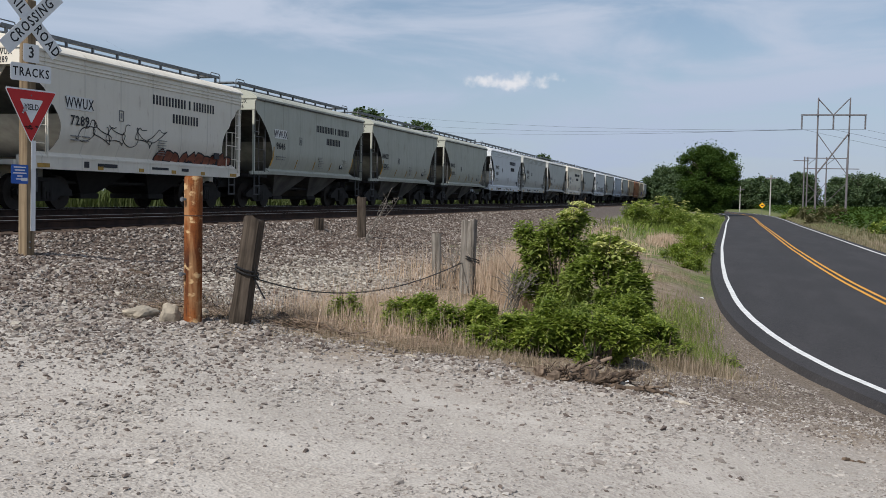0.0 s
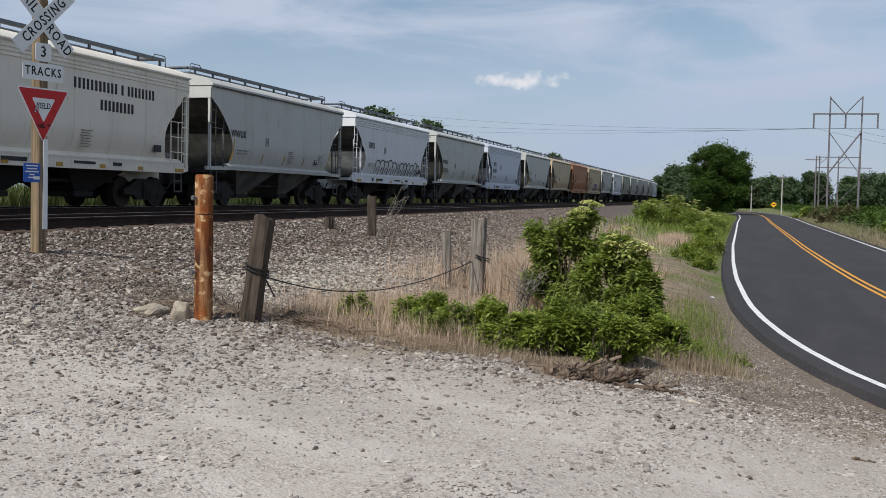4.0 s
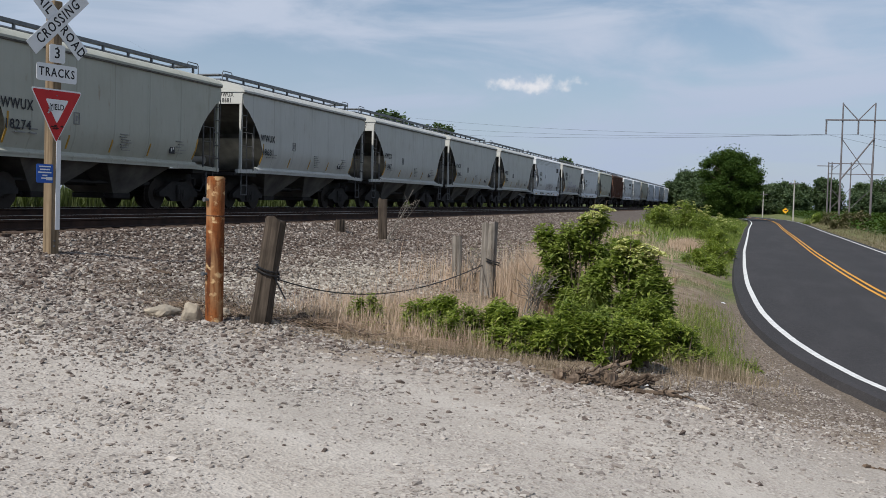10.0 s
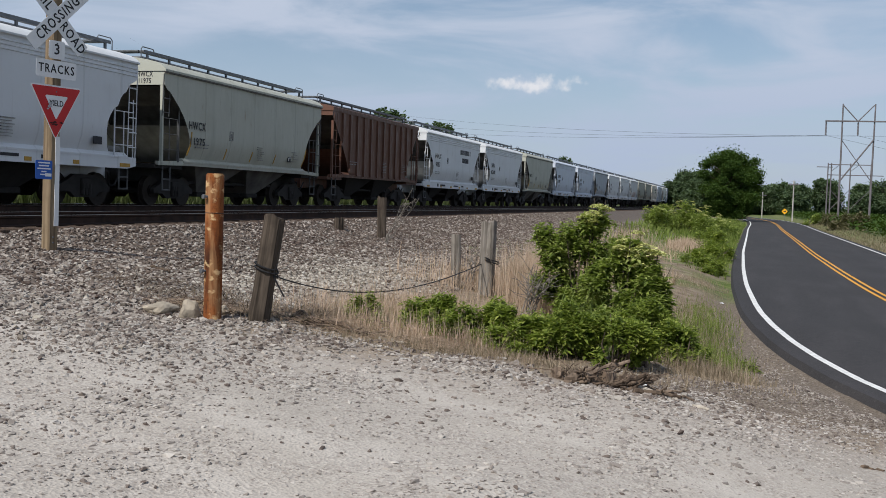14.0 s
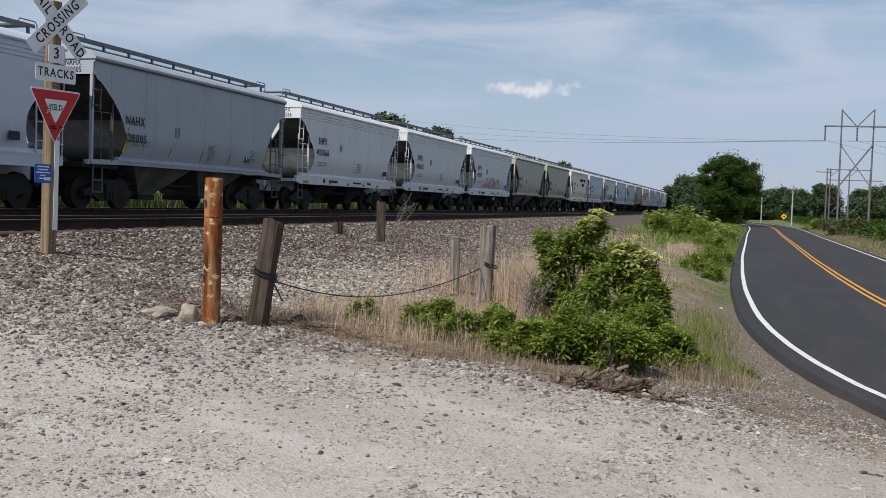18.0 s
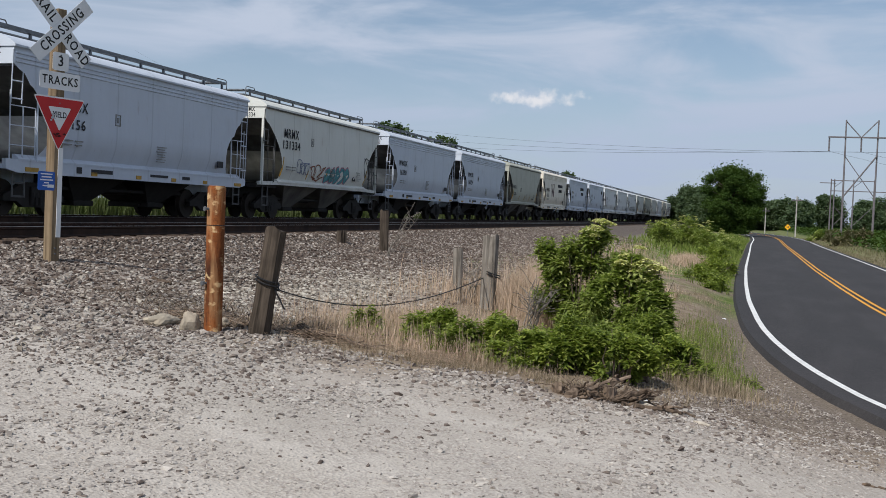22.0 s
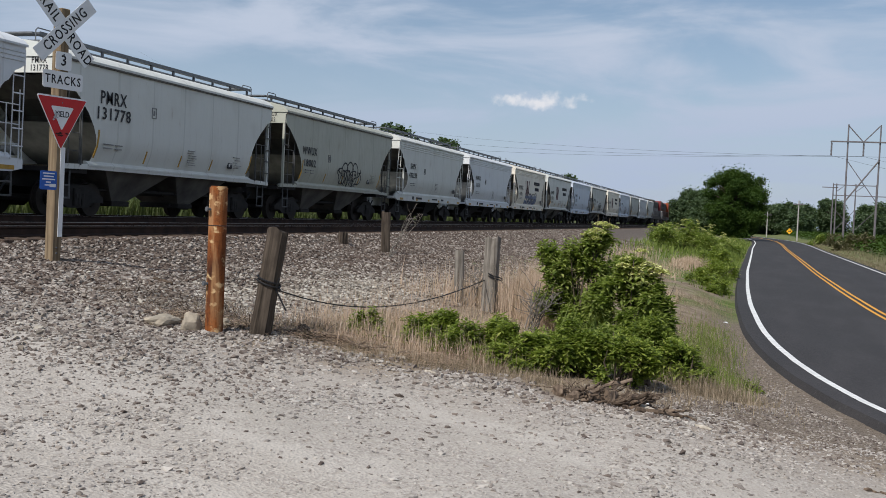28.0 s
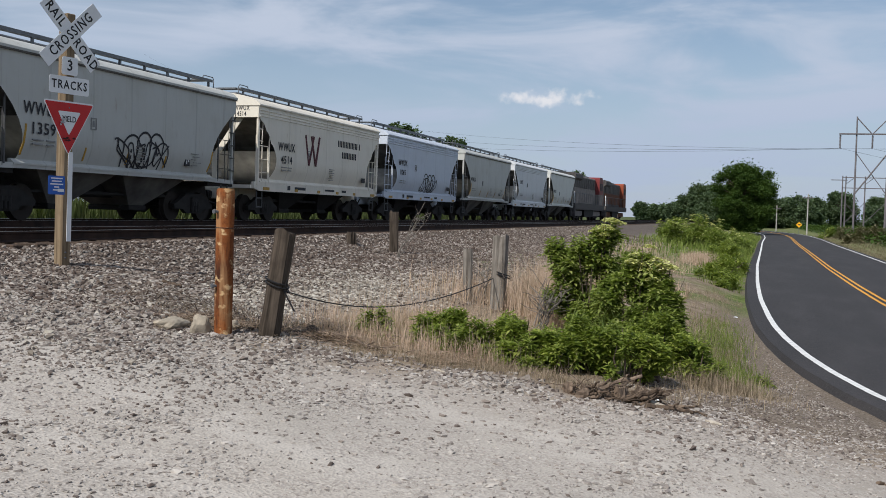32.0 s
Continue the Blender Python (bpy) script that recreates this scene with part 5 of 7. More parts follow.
def locomotive(k, dirty):
    paint = rust_mat("faded_red_brown_loco_paint", (0.16, 0.145, 0.135), (0.31, 0.275, 0.25)) if dirty else \
        rust_mat("orange_loco_paint", (0.09, 0.045, 0.03), (0.19, 0.075, 0.04))
    nose = plain("red_orange_cab_paint", (0.20, 0.03, 0.028) if dirty else (0.30, 0.062, 0.022), 0.5, vary=0.25)
    dark = plain("sooty_hood_paint", (0.085, 0.075, 0.07), 0.7, vary=0.5)
    root = thing("locomotive", ("sooty red-brown" if dirty else "orange and black") + " six-axle diesel locomotive at the train's rear",
                 "locomotive", "locomotives of the train")
    h = 9.4
    bm = bmesh.new()
    prism(bm, [(-h, 1.25), (-h, 1.62), (h, 1.62), (h, 1.25), (h - 0.5, 1.05), (-h + 0.5, 1.05)], 0, -1.5, 1.5)
    part("frame", bm, dark, root)
    bm = bmesh.new()
    prism(bm, [(-2.6, 0.35), (-3.0, 0.75), (-3.0, 1.1), (3.0, 1.1), (3.0, 0.75), (2.6, 0.35)], 0, -1.3, 1.3)
    part("fuel_tank", bm, M_DARKSTEEL, root)
    bm = bmesh.new()
    box(bm, -1.05, 1.05, -h + 1.0, 5.6, 1.62, 4.38, bevel=0.08)
    part("long_hood", bm, paint if dirty else dark, root)
    bm = bmesh.new()
    box(bm, -1.08, 1.08, -h + 1.3, 5.5, 1.9, 3.1)
    part("hood_lower_side", bm, paint, root)
    bm = bmesh.new()
    prism(bm, [(-0.95, 3.75), (-1.3, 4.05), (-1.3, 4.42), (-1.1, 4.56), (1.1, 4.56), (1.3, 4.42), (1.3, 4.05), (0.95, 3.75)], 1, -h + 1.0, -h + 5.2)
    part("radiator_wing", bm, dark, root)
    bm = bmesh.new()
    box(bm, -0.7, 0.7, -1.5, 3.2, 4.25, 4.55, bevel=0.06)
    part("exhaust_housing", bm, dark, root)
    bm = bmesh.new()
    prism(bm, [(5.6, 1.62), (5.6, 4.4), (5.9, 4.6), (7.7, 4.6), (8.2, 4.2), (8.3, 3.3), (8.4, 1.62)], 0, -1.5, 1.5)
    cab = part("cab", bm, nose, root)
    for s in (-1, 1):
        for y in (6.1, 7.1):
            bm = bmesh.new()
            box(bm, *sorted((s * 1.49, s * 1.52)), y, y + 0.7, 3.2, 3.95)
            part("window", bm, M_BLACK, cab)
    bm = bmesh.new()
    prism(bm, [(8.3, 1.62), (8.3, 3.1), (9.4, 2.9), (9.6, 2.4), (9.6, 1.62)], 0, -1.15, 1.15)
    part("short_hood", bm, nose, root)
    bm = bmesh.new()
    box(bm, -1.52, 1.52, 5.58, 8.0, 1.63, 2.75)
    part("cab_lower_side", bm, paint, root)
    for y in np.arange(-h + 2.0, 5.0, 1.15):
        bm = bmesh.new()
        for s in (-1, 1):
            box(bm, *sorted((s * 1.04, s * 1.10)), y, y + 0.95, 3.2, 4.2)
        part("hood_door", bm, dark, root)
    for s in (-1, 1):
        bm = bmesh.new()
        tube(bm, [(s * 1.45, -h + 0.1, 1.5), (s * 1.45, -h + 0.0, 2.2), (s * 1.4, -h + 0.15, 2.6), (s * 1.3, -h + 0.6, 2.75)], 0.035, 6)
        part("end_handrail", bm, M_SIGNWHITE, root, "white curved step handrail")
    for yc in (-6.0, 6.0):
        for s in (-1, 1):
            bm = bmesh.new()
            prism(bm, [(yc - 2.6, 0.62), (yc - 2.3, 0.95), (yc + 2.3, 0.95), (yc + 2.6, 0.62), (yc + 2.2, 0.45), (yc - 2.2, 0.45)], 0, s * 1.14 - 0.04, s * 1.14 + 0.04)
            part("truck_beam", bm, paint, root)
    for s in (-1, 1):
        bm = bmesh.new()
        for y in np.arange(-h + 0.4, 5.4, 1.25):
            bar(bm, (s * 1.45, y, 1.62), (s * 1.45, y, 2.65), 0.02, 5)
        bar(bm, (s * 1.45, -h + 0.4, 2.65), (s * 1.45, 5.4, 2.65), 0.022, 5)
        part("handrail", bm, M_GALV, root, "pale handrail")
        bm = bmesh.new()
        box(bm, *sorted((s * 1.0, s * 1.5)), -h - 0.05, -h + 0.35, 0.45, 1.5, bevel=0.03)
        part("step_well", bm, dark, root)
    for yc in (-6.0, 6.0):
        truck_part(root, yc, (-2.0, 0.0, 2.0))
    for s in (-1, 1):
        bm = bmesh.new()
        box(bm, -0.2, 0.2, *sorted((s * h, s * (h + 0.55))), 0.72, 1.0, bevel=0.04)
        part("coupler", bm, M_DARKSTEEL, root)
    root.matrix_basis = pose(TRAIN_X, car_y(k, 0) - 9.9, RAIL_Z)
    TRAIN.append((root, k, 9.9))
    return root


build_train()
locomotive(65, True)
locomotive(66, False)


def motions():
    """The whole train rolls towards the eye and past it at one speed."""
    for root, k, back in TRAIN:
        rows = []
        for i in range(9):
            t = 4.0 * i
            rows.append((t, pose(TRAIN_X, car_y(k, t) - back, RAIL_Z)))
        walk(root, rows)

# ---------------------------------------------------------------- crossing sign
def crossing_sign():
    x, y = -9.64, 12.63
    z = gz(x, y)
    root = thing("crossing_sign", "weathered timber post with crossbuck, yield and track signs", "crossing sign",
                 at=pose(x, y, z, 0, 0.6, 72))
    bm = bmesh.new()
    box(bm, -0.11, 0.035, -0.075, 0.115, -0.3, 3.66, bevel=0.01)
    part("post", bm, M_POSTWOOD, root)
    front = -0.075

    def plate(name, outline, z0, off, mat, th=0.006):
        bm = bmesh.new()
        prism(bm, [(px - 0.05, z0 + pz) for px, pz in outline], 1, front - off - th, front - off)
        return part(name, bm, mat, root)

    def rounded(w, h, r=0.03):
        out = []
        for cx, cz, a0 in ((w / 2 - r, h / 2 - r, 0), (-w / 2 + r, h / 2 - r, 90), (-w / 2 + r, -h / 2 + r, 180), (w / 2 - r, -h / 2 + r, 270)):
            for a in (0, 30, 60, 90):
                out.append((cx + r * math.cos(radians(a0 + a)), cz + r * math.sin(radians(a0 + a))))
        return out

    def flat(xc, zc, off, turn=0.0):
        c, s = math.cos(radians(turn)), math.sin(radians(turn))
        return Matrix(((c, -s, 0, xc - 0.05), (0, 0, -1, front - off), (s, c, 0, zc), (0, 0, 0, 1)))
    zc = 3.36
    for turn, off, words in ((-45, 0.004, (("RAIL", -0.36), ("ROAD", 0.36))), (45, 0.016, (("CROSSING", 0.0),))):
        c, s = math.cos(radians(turn)), math.sin(radians(turn))
        box2 = [(-0.61, -0.114), (0.61, -0.114), (0.61, 0.114), (-0.61, 0.114)]
        blade = plate("crossbuck_blade", [(px * c - pz * s, px * s + pz * c) for px, pz in box2], zc, off, M_SIGNWHITE)
        for w, d in words:
            lettering(w, 0.145, M_BLACK, blade, flat(d * c, zc + d * s, off + 0.008, turn), squeeze=0.8, gap=1.22)
    p = plate("number_plate", rounded(0.26, 0.26), 2.90, 0.004, M_SIGNWHITE)
    lettering("3", 0.15, M_BLACK, p, flat(0, 2.90, 0.012))
    p = plate("tracks_plate", rounded(0.66, 0.25), 2.62, 0.004, M_SIGNWHITE)
    lettering("TRACKS", 0.125, M_BLACK, p, flat(0, 2.62, 0.012), squeeze=0.8, gap=1.2)

    def tri(w, h, r):
        pts, out = [(-w / 2, h / 2), (w / 2, h / 2), (0, -h / 2)], []
        for i, q in enumerate(pts):
            a, b = Vector(pts[i - 1]), Vector(pts[(i + 1) % 3])
            v = Vector(q)
            p0, p1 = v + (a - v).normalized() * r, v + (b - v).normalized() * r
            for t in (0, 0.25, 0.5, 0.75, 1):
                u = p0 * (1 - t) ** 2 + v * 2 * t * (1 - t) + p1 * t * t
                out.append((u.x, u.y))
        return out
    y1 = plate("yield_sign", tri(0.85, 0.78, 0.06), 2.00, 0.010, M_SIGNWHITE)
    for nm, w, h, dz, off, mat in (("red_field", 0.80, 0.735, 0.0, 0.017, M_SIGNRED), ("white_centre", 0.38, 0.345, 0.07, 0.021, M_SIGNWHITE)):
        bm = bmesh.new()
        prism(bm, [(px - 0.05, 2.00 + dz + pz) for px, pz in tri(w, h, 0.03)], 1, front - off - 0.002, front - off)
        part(nm, bm, mat, y1)
    lettering("YIELD", 0.085, M_BLACK, y1, flat(0, 2.13, 0.024), squeeze=0.75)
    rs = random.Random(4)
    for nm, xc, zc2, w, h, mat, cnt in (("dark_smudge", 0.0, 1.845, 0.20, 0.045, M_SMUDGE, 7), ("worn_patch", -0.09, 2.09, 0.13, 0.10, M_WORN, 9)):
        bm = bmesh.new()
        for i in range(cnt):
            a, b = xc + rs.uniform(-0.5, 0.5) * w, zc2 + rs.uniform(-0.5, 0.5) * h
            ln, th = rs.uniform(0.03, 0.08), rs.uniform(0.008, 0.018)
            prism(bm, [(a - 0.05 - ln / 2, b), (a - 0.05, b + th), (a - 0.05 + ln / 2, b + rs.uniform(-0.01, 0.01)), (a - 0.05, b - th)], 1, front - 0.027 - 0.0006 * i, front - 0.0265 - 0.0006 * i)
        tagged(part(nm, bm, mat, y1), kind="stuff")
    p = plate("blue_notice", rounded(0.27, 0.27, 0.02), 1.17, 0.0, M_SIGNBLUE)
    p.location.x = -0.17
    bm = bmesh.new()
    for i, ln in enumerate((0.19, 0.16, 0.21, 0.08, 0.12)):
        box(bm, -0.22 - ln / 2, -0.22 + ln / 2, front - 0.009, front - 0.006, 1.26 - i * 0.042, 1.278 - i * 0.042)
    box(bm, -0.20, -0.10, front - 0.010, front - 0.006, 1.075, 1.12)
    q = part("notice_text", bm, M_SIGNWHITE, p)
    q.location.x = 0.17
    bm = bmesh.new()
    box(bm, -0.04, 0.034, front - 0.010, front - 0.002, 0.36, 1.66)
    part("reflective_strip", bm, M_SIGNWHITE, root, "white reflective strip down the post")
    for zz in (0.12, 0.2, 2.3, 2.99, 3.36):
        bm = bmesh.new()
        bar(bm, (-0.05, front + 0.002, zz), (-0.05, front - 0.02, zz), 0.012, 6)
        part("bolt", bm, M_GALV, root)


crossing_sign()

# ---------------------------------------------------------------- bollard, fence posts, cable
def bollard():
    x, y = -5.33, 9.60
    root = thing("rusty_bollard", "rusty steel pipe bollard with flaking cream paint in gravel", "bollard", at=pose(x, y, gz(x, y), 0, 0, 0))
    bm = bmesh.new()
    bar(bm, (0, 0, -0.3), (0, 0, 1.545), 0.095, 28)
    bmesh.ops.bevel(bm, geom=[e for e in bm.edges if all(v.co.z > 1.5 for v in e.verts)], offset=0.012, segments=2, affect="EDGES")
    part("pipe", bm, M_RUSTPIPE, root, smooth=False)
    for z, a in ((1.30, 200), (0.52, 195)):
        bm = bmesh.new()
        c, s = math.cos(radians(a + 45)), math.sin(radians(a + 45))
        bar(bm, (0.08 * c, 0.08 * s, z), (0.14 * c, 0.14 * s, z), 0.014, 8)
        bar(bm, (0.13 * c, 0.13 * s, z), (0.15 * c, 0.15 * s, z), 0.026, 6)
        part("bolt", bm, M_GALV, root)
    bm = bmesh.new()
    for k in range(14):
        a0, a1 = k / 14 * 6.283, (k + 1) / 14 * 6.283
        bar(bm, (0.097 * math.cos(a0), 0.097 * math.sin(a0), 1.13), (0.097 * math.cos(a1), 0.097 * math.sin(a1), 1.13), 0.004, 4)
    part("wire_loop", bm, M_WIRE, root)


bollard()


def wood_post(x, y, h, r, lean=(0, 0), label="grey weathered timber fence post leaning in dry grass", seed=0, mat=None):
    rr = random.Random(seed)
    root = thing("fence_post", label, "fence post", "old fence posts", at=pose(x, y, gz(x, y), lean[0], lean[1], 0) @ pose(0, 0, 0, 0, 0, rr.uniform(0, 90)))
    bm = bmesh.new()
    n, rows = 20, []
    # squarish section, split along the grain
    flute = [1.0 / max(abs(math.cos(a / n * 6.283)), abs(math.sin(a / n * 6.283))) ** 0.45 * (0.80 if rr.random() < 0.22 else rr.uniform(0.95, 1.03)) for a in range(n)]
    for i in range(12):
        z = -0.3 + (h + 0.3) * i / 11
        fat = 1 + 0.14 * max(0, 1 - i / 5)
        rows.append([bm.verts.new((fat * r * (flute[a] + rr.uniform(-0.035, 0.035)) * math.cos(a / n * 6.283),
                                   fat * r * (flute[a] + rr.uniform(-0.035, 0.035)) * math.sin(a / n * 6.283),
                                   z + (0.25 * r * math.cos(a / n * 6.283 + 2.0) + rr.uniform(-0.3, 0.15) * r if i == 11 else 0))) for a in range(n)])
    for a, b in zip(rows, rows[1:]):
        for j in range(n):
            bm.faces.new((a[j], a[(j + 1) % n], b[(j + 1) % n], b[j]))
    bm.faces.new(rows[-1])
    part("timber", bm, mat or M_GREYWOOD, root)
    return root


POST_A = wood_post(-4.92, 9.86, 1.13, 0.108, (0, 8.5), seed=1)
POST_B = wood_post(-4.15, 16.9, 1.25, 0.125, (0, 1), "pale grey timber fence post among straw", seed=2, mat=M_PALEGREYWOOD)
POST_C = wood_post(-4.88, 17.6, 0.95, 0.085, (2, -1), "thin grey timber fence post among straw", seed=3, mat=M_PALEGREYWOOD)
POST_E = wood_post(-4.33, 17.2, 0.95, 0.035, (0, 4), "thin broken fence post among straw", seed=8)
POST_D = wood_post(-9.05, 25.2, 1.05, 0.12, (0, -1), "square grey post at the foot of the ballast", seed=4)
wood_post(-9.9, 24.3, 0.30, 0.12, (0, 0), "short rotten post stub in the ballast", seed=5)


def cable():
    root = thing("fence_cable", "thin dark steel cable sagging between two fence posts", "cable")
    a, b = Vector((-4.74, 9.82, 0.76)), Vector((-4.22, 16.8, 0.53))
    bm = bmesh.new()
    pts = []
    for i in range(25):
        t = i / 24
        p = a.lerp(b, t)
        p.z -= 0.29 * 4 * t * (1 - t) * (1.25 - 0.5 * t)
        pts.append(p)
    tube(bm, pts, 0.008, 6)
    part("span", bm, M_WIRE, root)
    for base, r, zz in ((POST_A, 0.125, 0.52), (POST_B, 0.135, 0.55)):
        bm = bmesh.new()
        o = base.location
        pts = []
        for k in range(29):
            a0 = k / 14 * 6.283
            pts.append((o.x + 0.08 + r * math.cos(a0), o.y + r * math.sin(a0), o.z + zz + 0.04 * k / 14 - 0.05 * math.cos(a0)))
        tube(bm, pts, 0.010, 5)
        part("loop", bm, M_WIRE, root)
    bm = bmesh.new()
    bar(bm, a, a + Vector((0.12, 0.02, -0.22)), 0.009, 5)
    bar(bm, a, a + Vector((0.05, -0.02, 0.12)), 0.010, 5)
    part("loose_end", bm, M_WIRE, root)


cable()

# ---------------------------------------------------------------- stones
def stones_on(xs, ys, size, lo=0.6, hi=1.6, sink=0.15, flat=0.8, tilt=0.22):
    n = len(xs)
    s = size * np.exp(RNG.normal(0, 0.35, n)).clip(lo, hi)
    z = ground_z(xs, ys) + s * sink
    return np.stack([RNG.integers(0, len(STONES), n), xs, ys, z, RNG.uniform(0, 6.28, n), RNG.normal(0, tilt, n), s, s * 0.9, s * flat], 1)


def apron_gravel():
    n = 200000
    xs, ys = RNG.uniform(-9.5, 3.5, n), 3.6 + 8.2 * RNG.uniform(0, 1, n) ** 1.15
    clump = np.sin(1.7 * xs + 0.9 * ys) * np.sin(0.8 * xs - 1.9 * ys) + 0.6 * np.sin(3.1 * xs + 2.3 * ys) + 0.5 * np.sin(7.3 * xs - 1.1 * ys) * np.sin(5.9 * ys + 2.0 * xs)
    rut = np.exp(-((ys - (5.55 - 0.42 * (xs + 1.5))) / 0.5) ** 2) + np.exp(-((ys - (7.5 - 0.5 * (xs + 1.5))) / 0.45) ** 2) * 0.7
    free = (xs < interp(ROAD_LEFT, ys) - 0.2) & ~((ys > 9.45 + 0.25 * np.sin(3.1 * xs) * np.sin(5.3 * xs + 1)) & (xs > -3.6) & (xs < -0.4)) & ~((ys > 9.95) & (xs > -4.0))
    keep = (RNG.uniform(0, 1, n) < (0.42 + 0.22 * clump - 0.35 * rut + 0.2 * smooth(-2, -5, xs)).clip(0.06, 1)) & free
    fine = stones_on(xs[keep], ys[keep], 0.016 + 0.007 * smooth(6, 10, ys[keep]), 0.5, 2.2, 0.04, 0.5)
    mid = (RNG.uniform(0, 1, n) < (0.035 + 0.06 * clump - 0.04 * rut + 0.08 * smooth(7.4, 9.2, ys) + 0.05 * smooth(-2.5, -5, xs)).clip(0.008, 1)) & free
    coarse = stones_on(xs[mid], ys[mid], 0.034, 0.55, 2.0, 0.06, 0.55)
    scatter("gravel", STONES, np.concatenate([fine, coarse]), M_GRAVEL, "loose pale limestone gravel over dusty ground", "gravel")
    n = 420
    xs, ys = RNG.uniform(-6, 2.5, n), RNG.uniform(3.8, 10.2, n)
    keep = xs < interp(ROAD_LEFT, ys) - 0.3
    scatter("cobbles", STONES, stones_on(xs[keep], ys[keep], 0.040, 0.5, 1.9, 0.02, 0.55), M_COBBLE, "scattered grey-brown stones on dusty ground", "gravel")


apron_gravel()


def slope_ballast():
    n = 170000
    ys = 6.0 + 64 * RNG.uniform(0, 1, n) ** 2.1
    xs = RNG.uniform(-10.7, -4.6, n)
    keep = RNG.uniform(0, 1, n) < np.where(xs < -6.4, 1.0, (0.75 - (xs + 6.4) * 0.4).clip(0.1, 1)) * np.where(ys < 10, 0.5, 1)
    xs, ys = xs[keep], ys[keep]
    pale = np.exp(-(((xs + 6.5) / 1.6) ** 2 + ((ys - 16.5) / 4.5) ** 2)) + 0.6 * np.exp(-(((xs + 5.9) / 0.8) ** 2 + ((ys - 12.2) / 1.4) ** 2))
    light = RNG.uniform(0, 1, len(xs)) < pale
    near = ((ys < 13.5) & (xs > -9.2) & ~light & ((RNG.uniform(0, 1, len(xs)) < 0.35) | (ys < 9.6) | (xs > -5.0)))
    n = 70000
    x2, y2 = RNG.uniform(-10.2, 0.4, n), RNG.uniform(4.4, 13.7, n)
    lump = 0.75 + 0.5 * np.sin(2.3 * x2 + 1.1 * y2) * np.sin(1.4 * y2 - 1.7 * x2)
    k = (RNG.uniform(0, 1, n) < lump * (0.10 + 0.90 * smooth(-2.9, -5.2, x2 + 0.2 * (y2 - 7)) + 0.26 * smooth(8.4, 9.6, y2)) * (0.26 + 0.74 * smooth(6.4, 8.8, y2))) & ~((y2 > 9.75 + 0.25 * np.sin(3.1 * x2) * np.sin(5.3 * x2 + 1)) & (x2 > -4.4) & (RNG.uniform(0, 1, n) < 0.9)) & (x2 < interp(ROAD_LEFT, y2) - 0.3)
    n = 30000
    x3, y3 = RNG.uniform(-1.5, 2.0, n), RNG.uniform(9.0, 22, n)
    k3 = (x3 < interp(ROAD_LEFT, y3) - 0.12) & (RNG.uniform(0, 1, n) < 1.1 - 0.07 * (y3 - 8))
    spots = np.concatenate([stones_on(x2[k], y2[k], 0.027 + 0.017 * smooth(6.5, 9.5, y2[k]), 0.4, 2.1, 0.10, 0.75, 0.55), stones_on(x3[k3], y3[k3], 0.022, 0.45, 2.3, 0.05)])
    scatter("coarse_gravel", STONES, spots, M_MIXED, "coarse mixed grey and white gravel by the crossing", "gravel")
    light, xs, ys = light[~near], xs[~near], ys[~near]
    for pick, mat, name, label in ((~light, M_BALLAST, "ballast", "coarse grey-brown track ballast on the bank"),
                                   (light, M_PALEBALLAST, "pale_ballast", "heap of clean pale ballast below the track")):
        scatter(name, STONES, stones_on(xs[pick], ys[pick], 0.044, 0.5, 1.9, 0.2, 0.75, 0.7), mat, label, "ballast")


slope_ballast()


def rock(x, y, s, label, seed, name="rock", mat=None, flat=0.6):
    rr = random.Random(seed)
    bm = bmesh.new()
    bmesh.ops.create_icosphere(bm, subdivisions=3 if mat is None else 2, radius=0.5)
    for v in bm.verts:
        if mat is not None:
            v.co *= 1 + rr.uniform(-0.35, 0.35)
        d = noise.noise(v.co * 2.3 + Vector((seed, 0, 0))) * 0.35 + noise.noise(v.co * 7 + Vector((0, seed, 0))) * 0.08
        v.co *= 1 + d
        v.co = Vector((v.co.x * s[0], v.co.y * s[1], v.co.z * s[2]))
    ob = part(name, bm, mat or M_ROCK)
    ob.matrix_basis = pose(x, y, gz(x, y) + s[2] * 0.28, 0, 0, rr.uniform(0, 360))
    tagged(ob, label, *(("rock", "rocks by the bollard") if mat is None else ("dead wood", "dead wood pile")))


rock(-6.08, 9.82, (0.46, 0.28, 0.14), "flat pale limestone rock in gravel", 3)
rock(-5.58, 9.58, (0.22, 0.18, 0.26), "rounded pale limestone rock beside the bollard", 5)
rock(-5.55, 10.2, (0.2, 0.16, 0.14), "small pale rock beside the bollard", 9)

# ---------------------------------------------------------------- plants
def leaf_shape(kind):
    if kind == "leaf":
        v = np.array([(0, 0, 0), (0.29, 0.45, 0.06), (0, 1, -0.14), (-0.29, 0.45, 0.06)], float)
        return v, np.array([(0, 1, 2, 3)])
    if kind == "blade":
        v = np.array([(-0.5, 0, 0), (0.5, 0, 0), (0.32, 0.12, 0.6), (-0.32, 0.12, 0.6), (0.0, 0.5, 1.0), (-0.05, 0.5, 1.0)], float)
        return v, np.array([(0, 1, 2, 3), (3, 2, 4, 5)])
    v = np.array([(-0.5, -0.5, 0), (0.5, -0.4, 0.1), (0.45, 0.5, -0.1), (-0.4, 0.45, 0.12)], float)
    return v, np.array([(0, 1, 2, 3)])


LEAF, BLADE, CLUMP = [leaf_shape("leaf")], [leaf_shape("blade")], [leaf_shape("clump")]


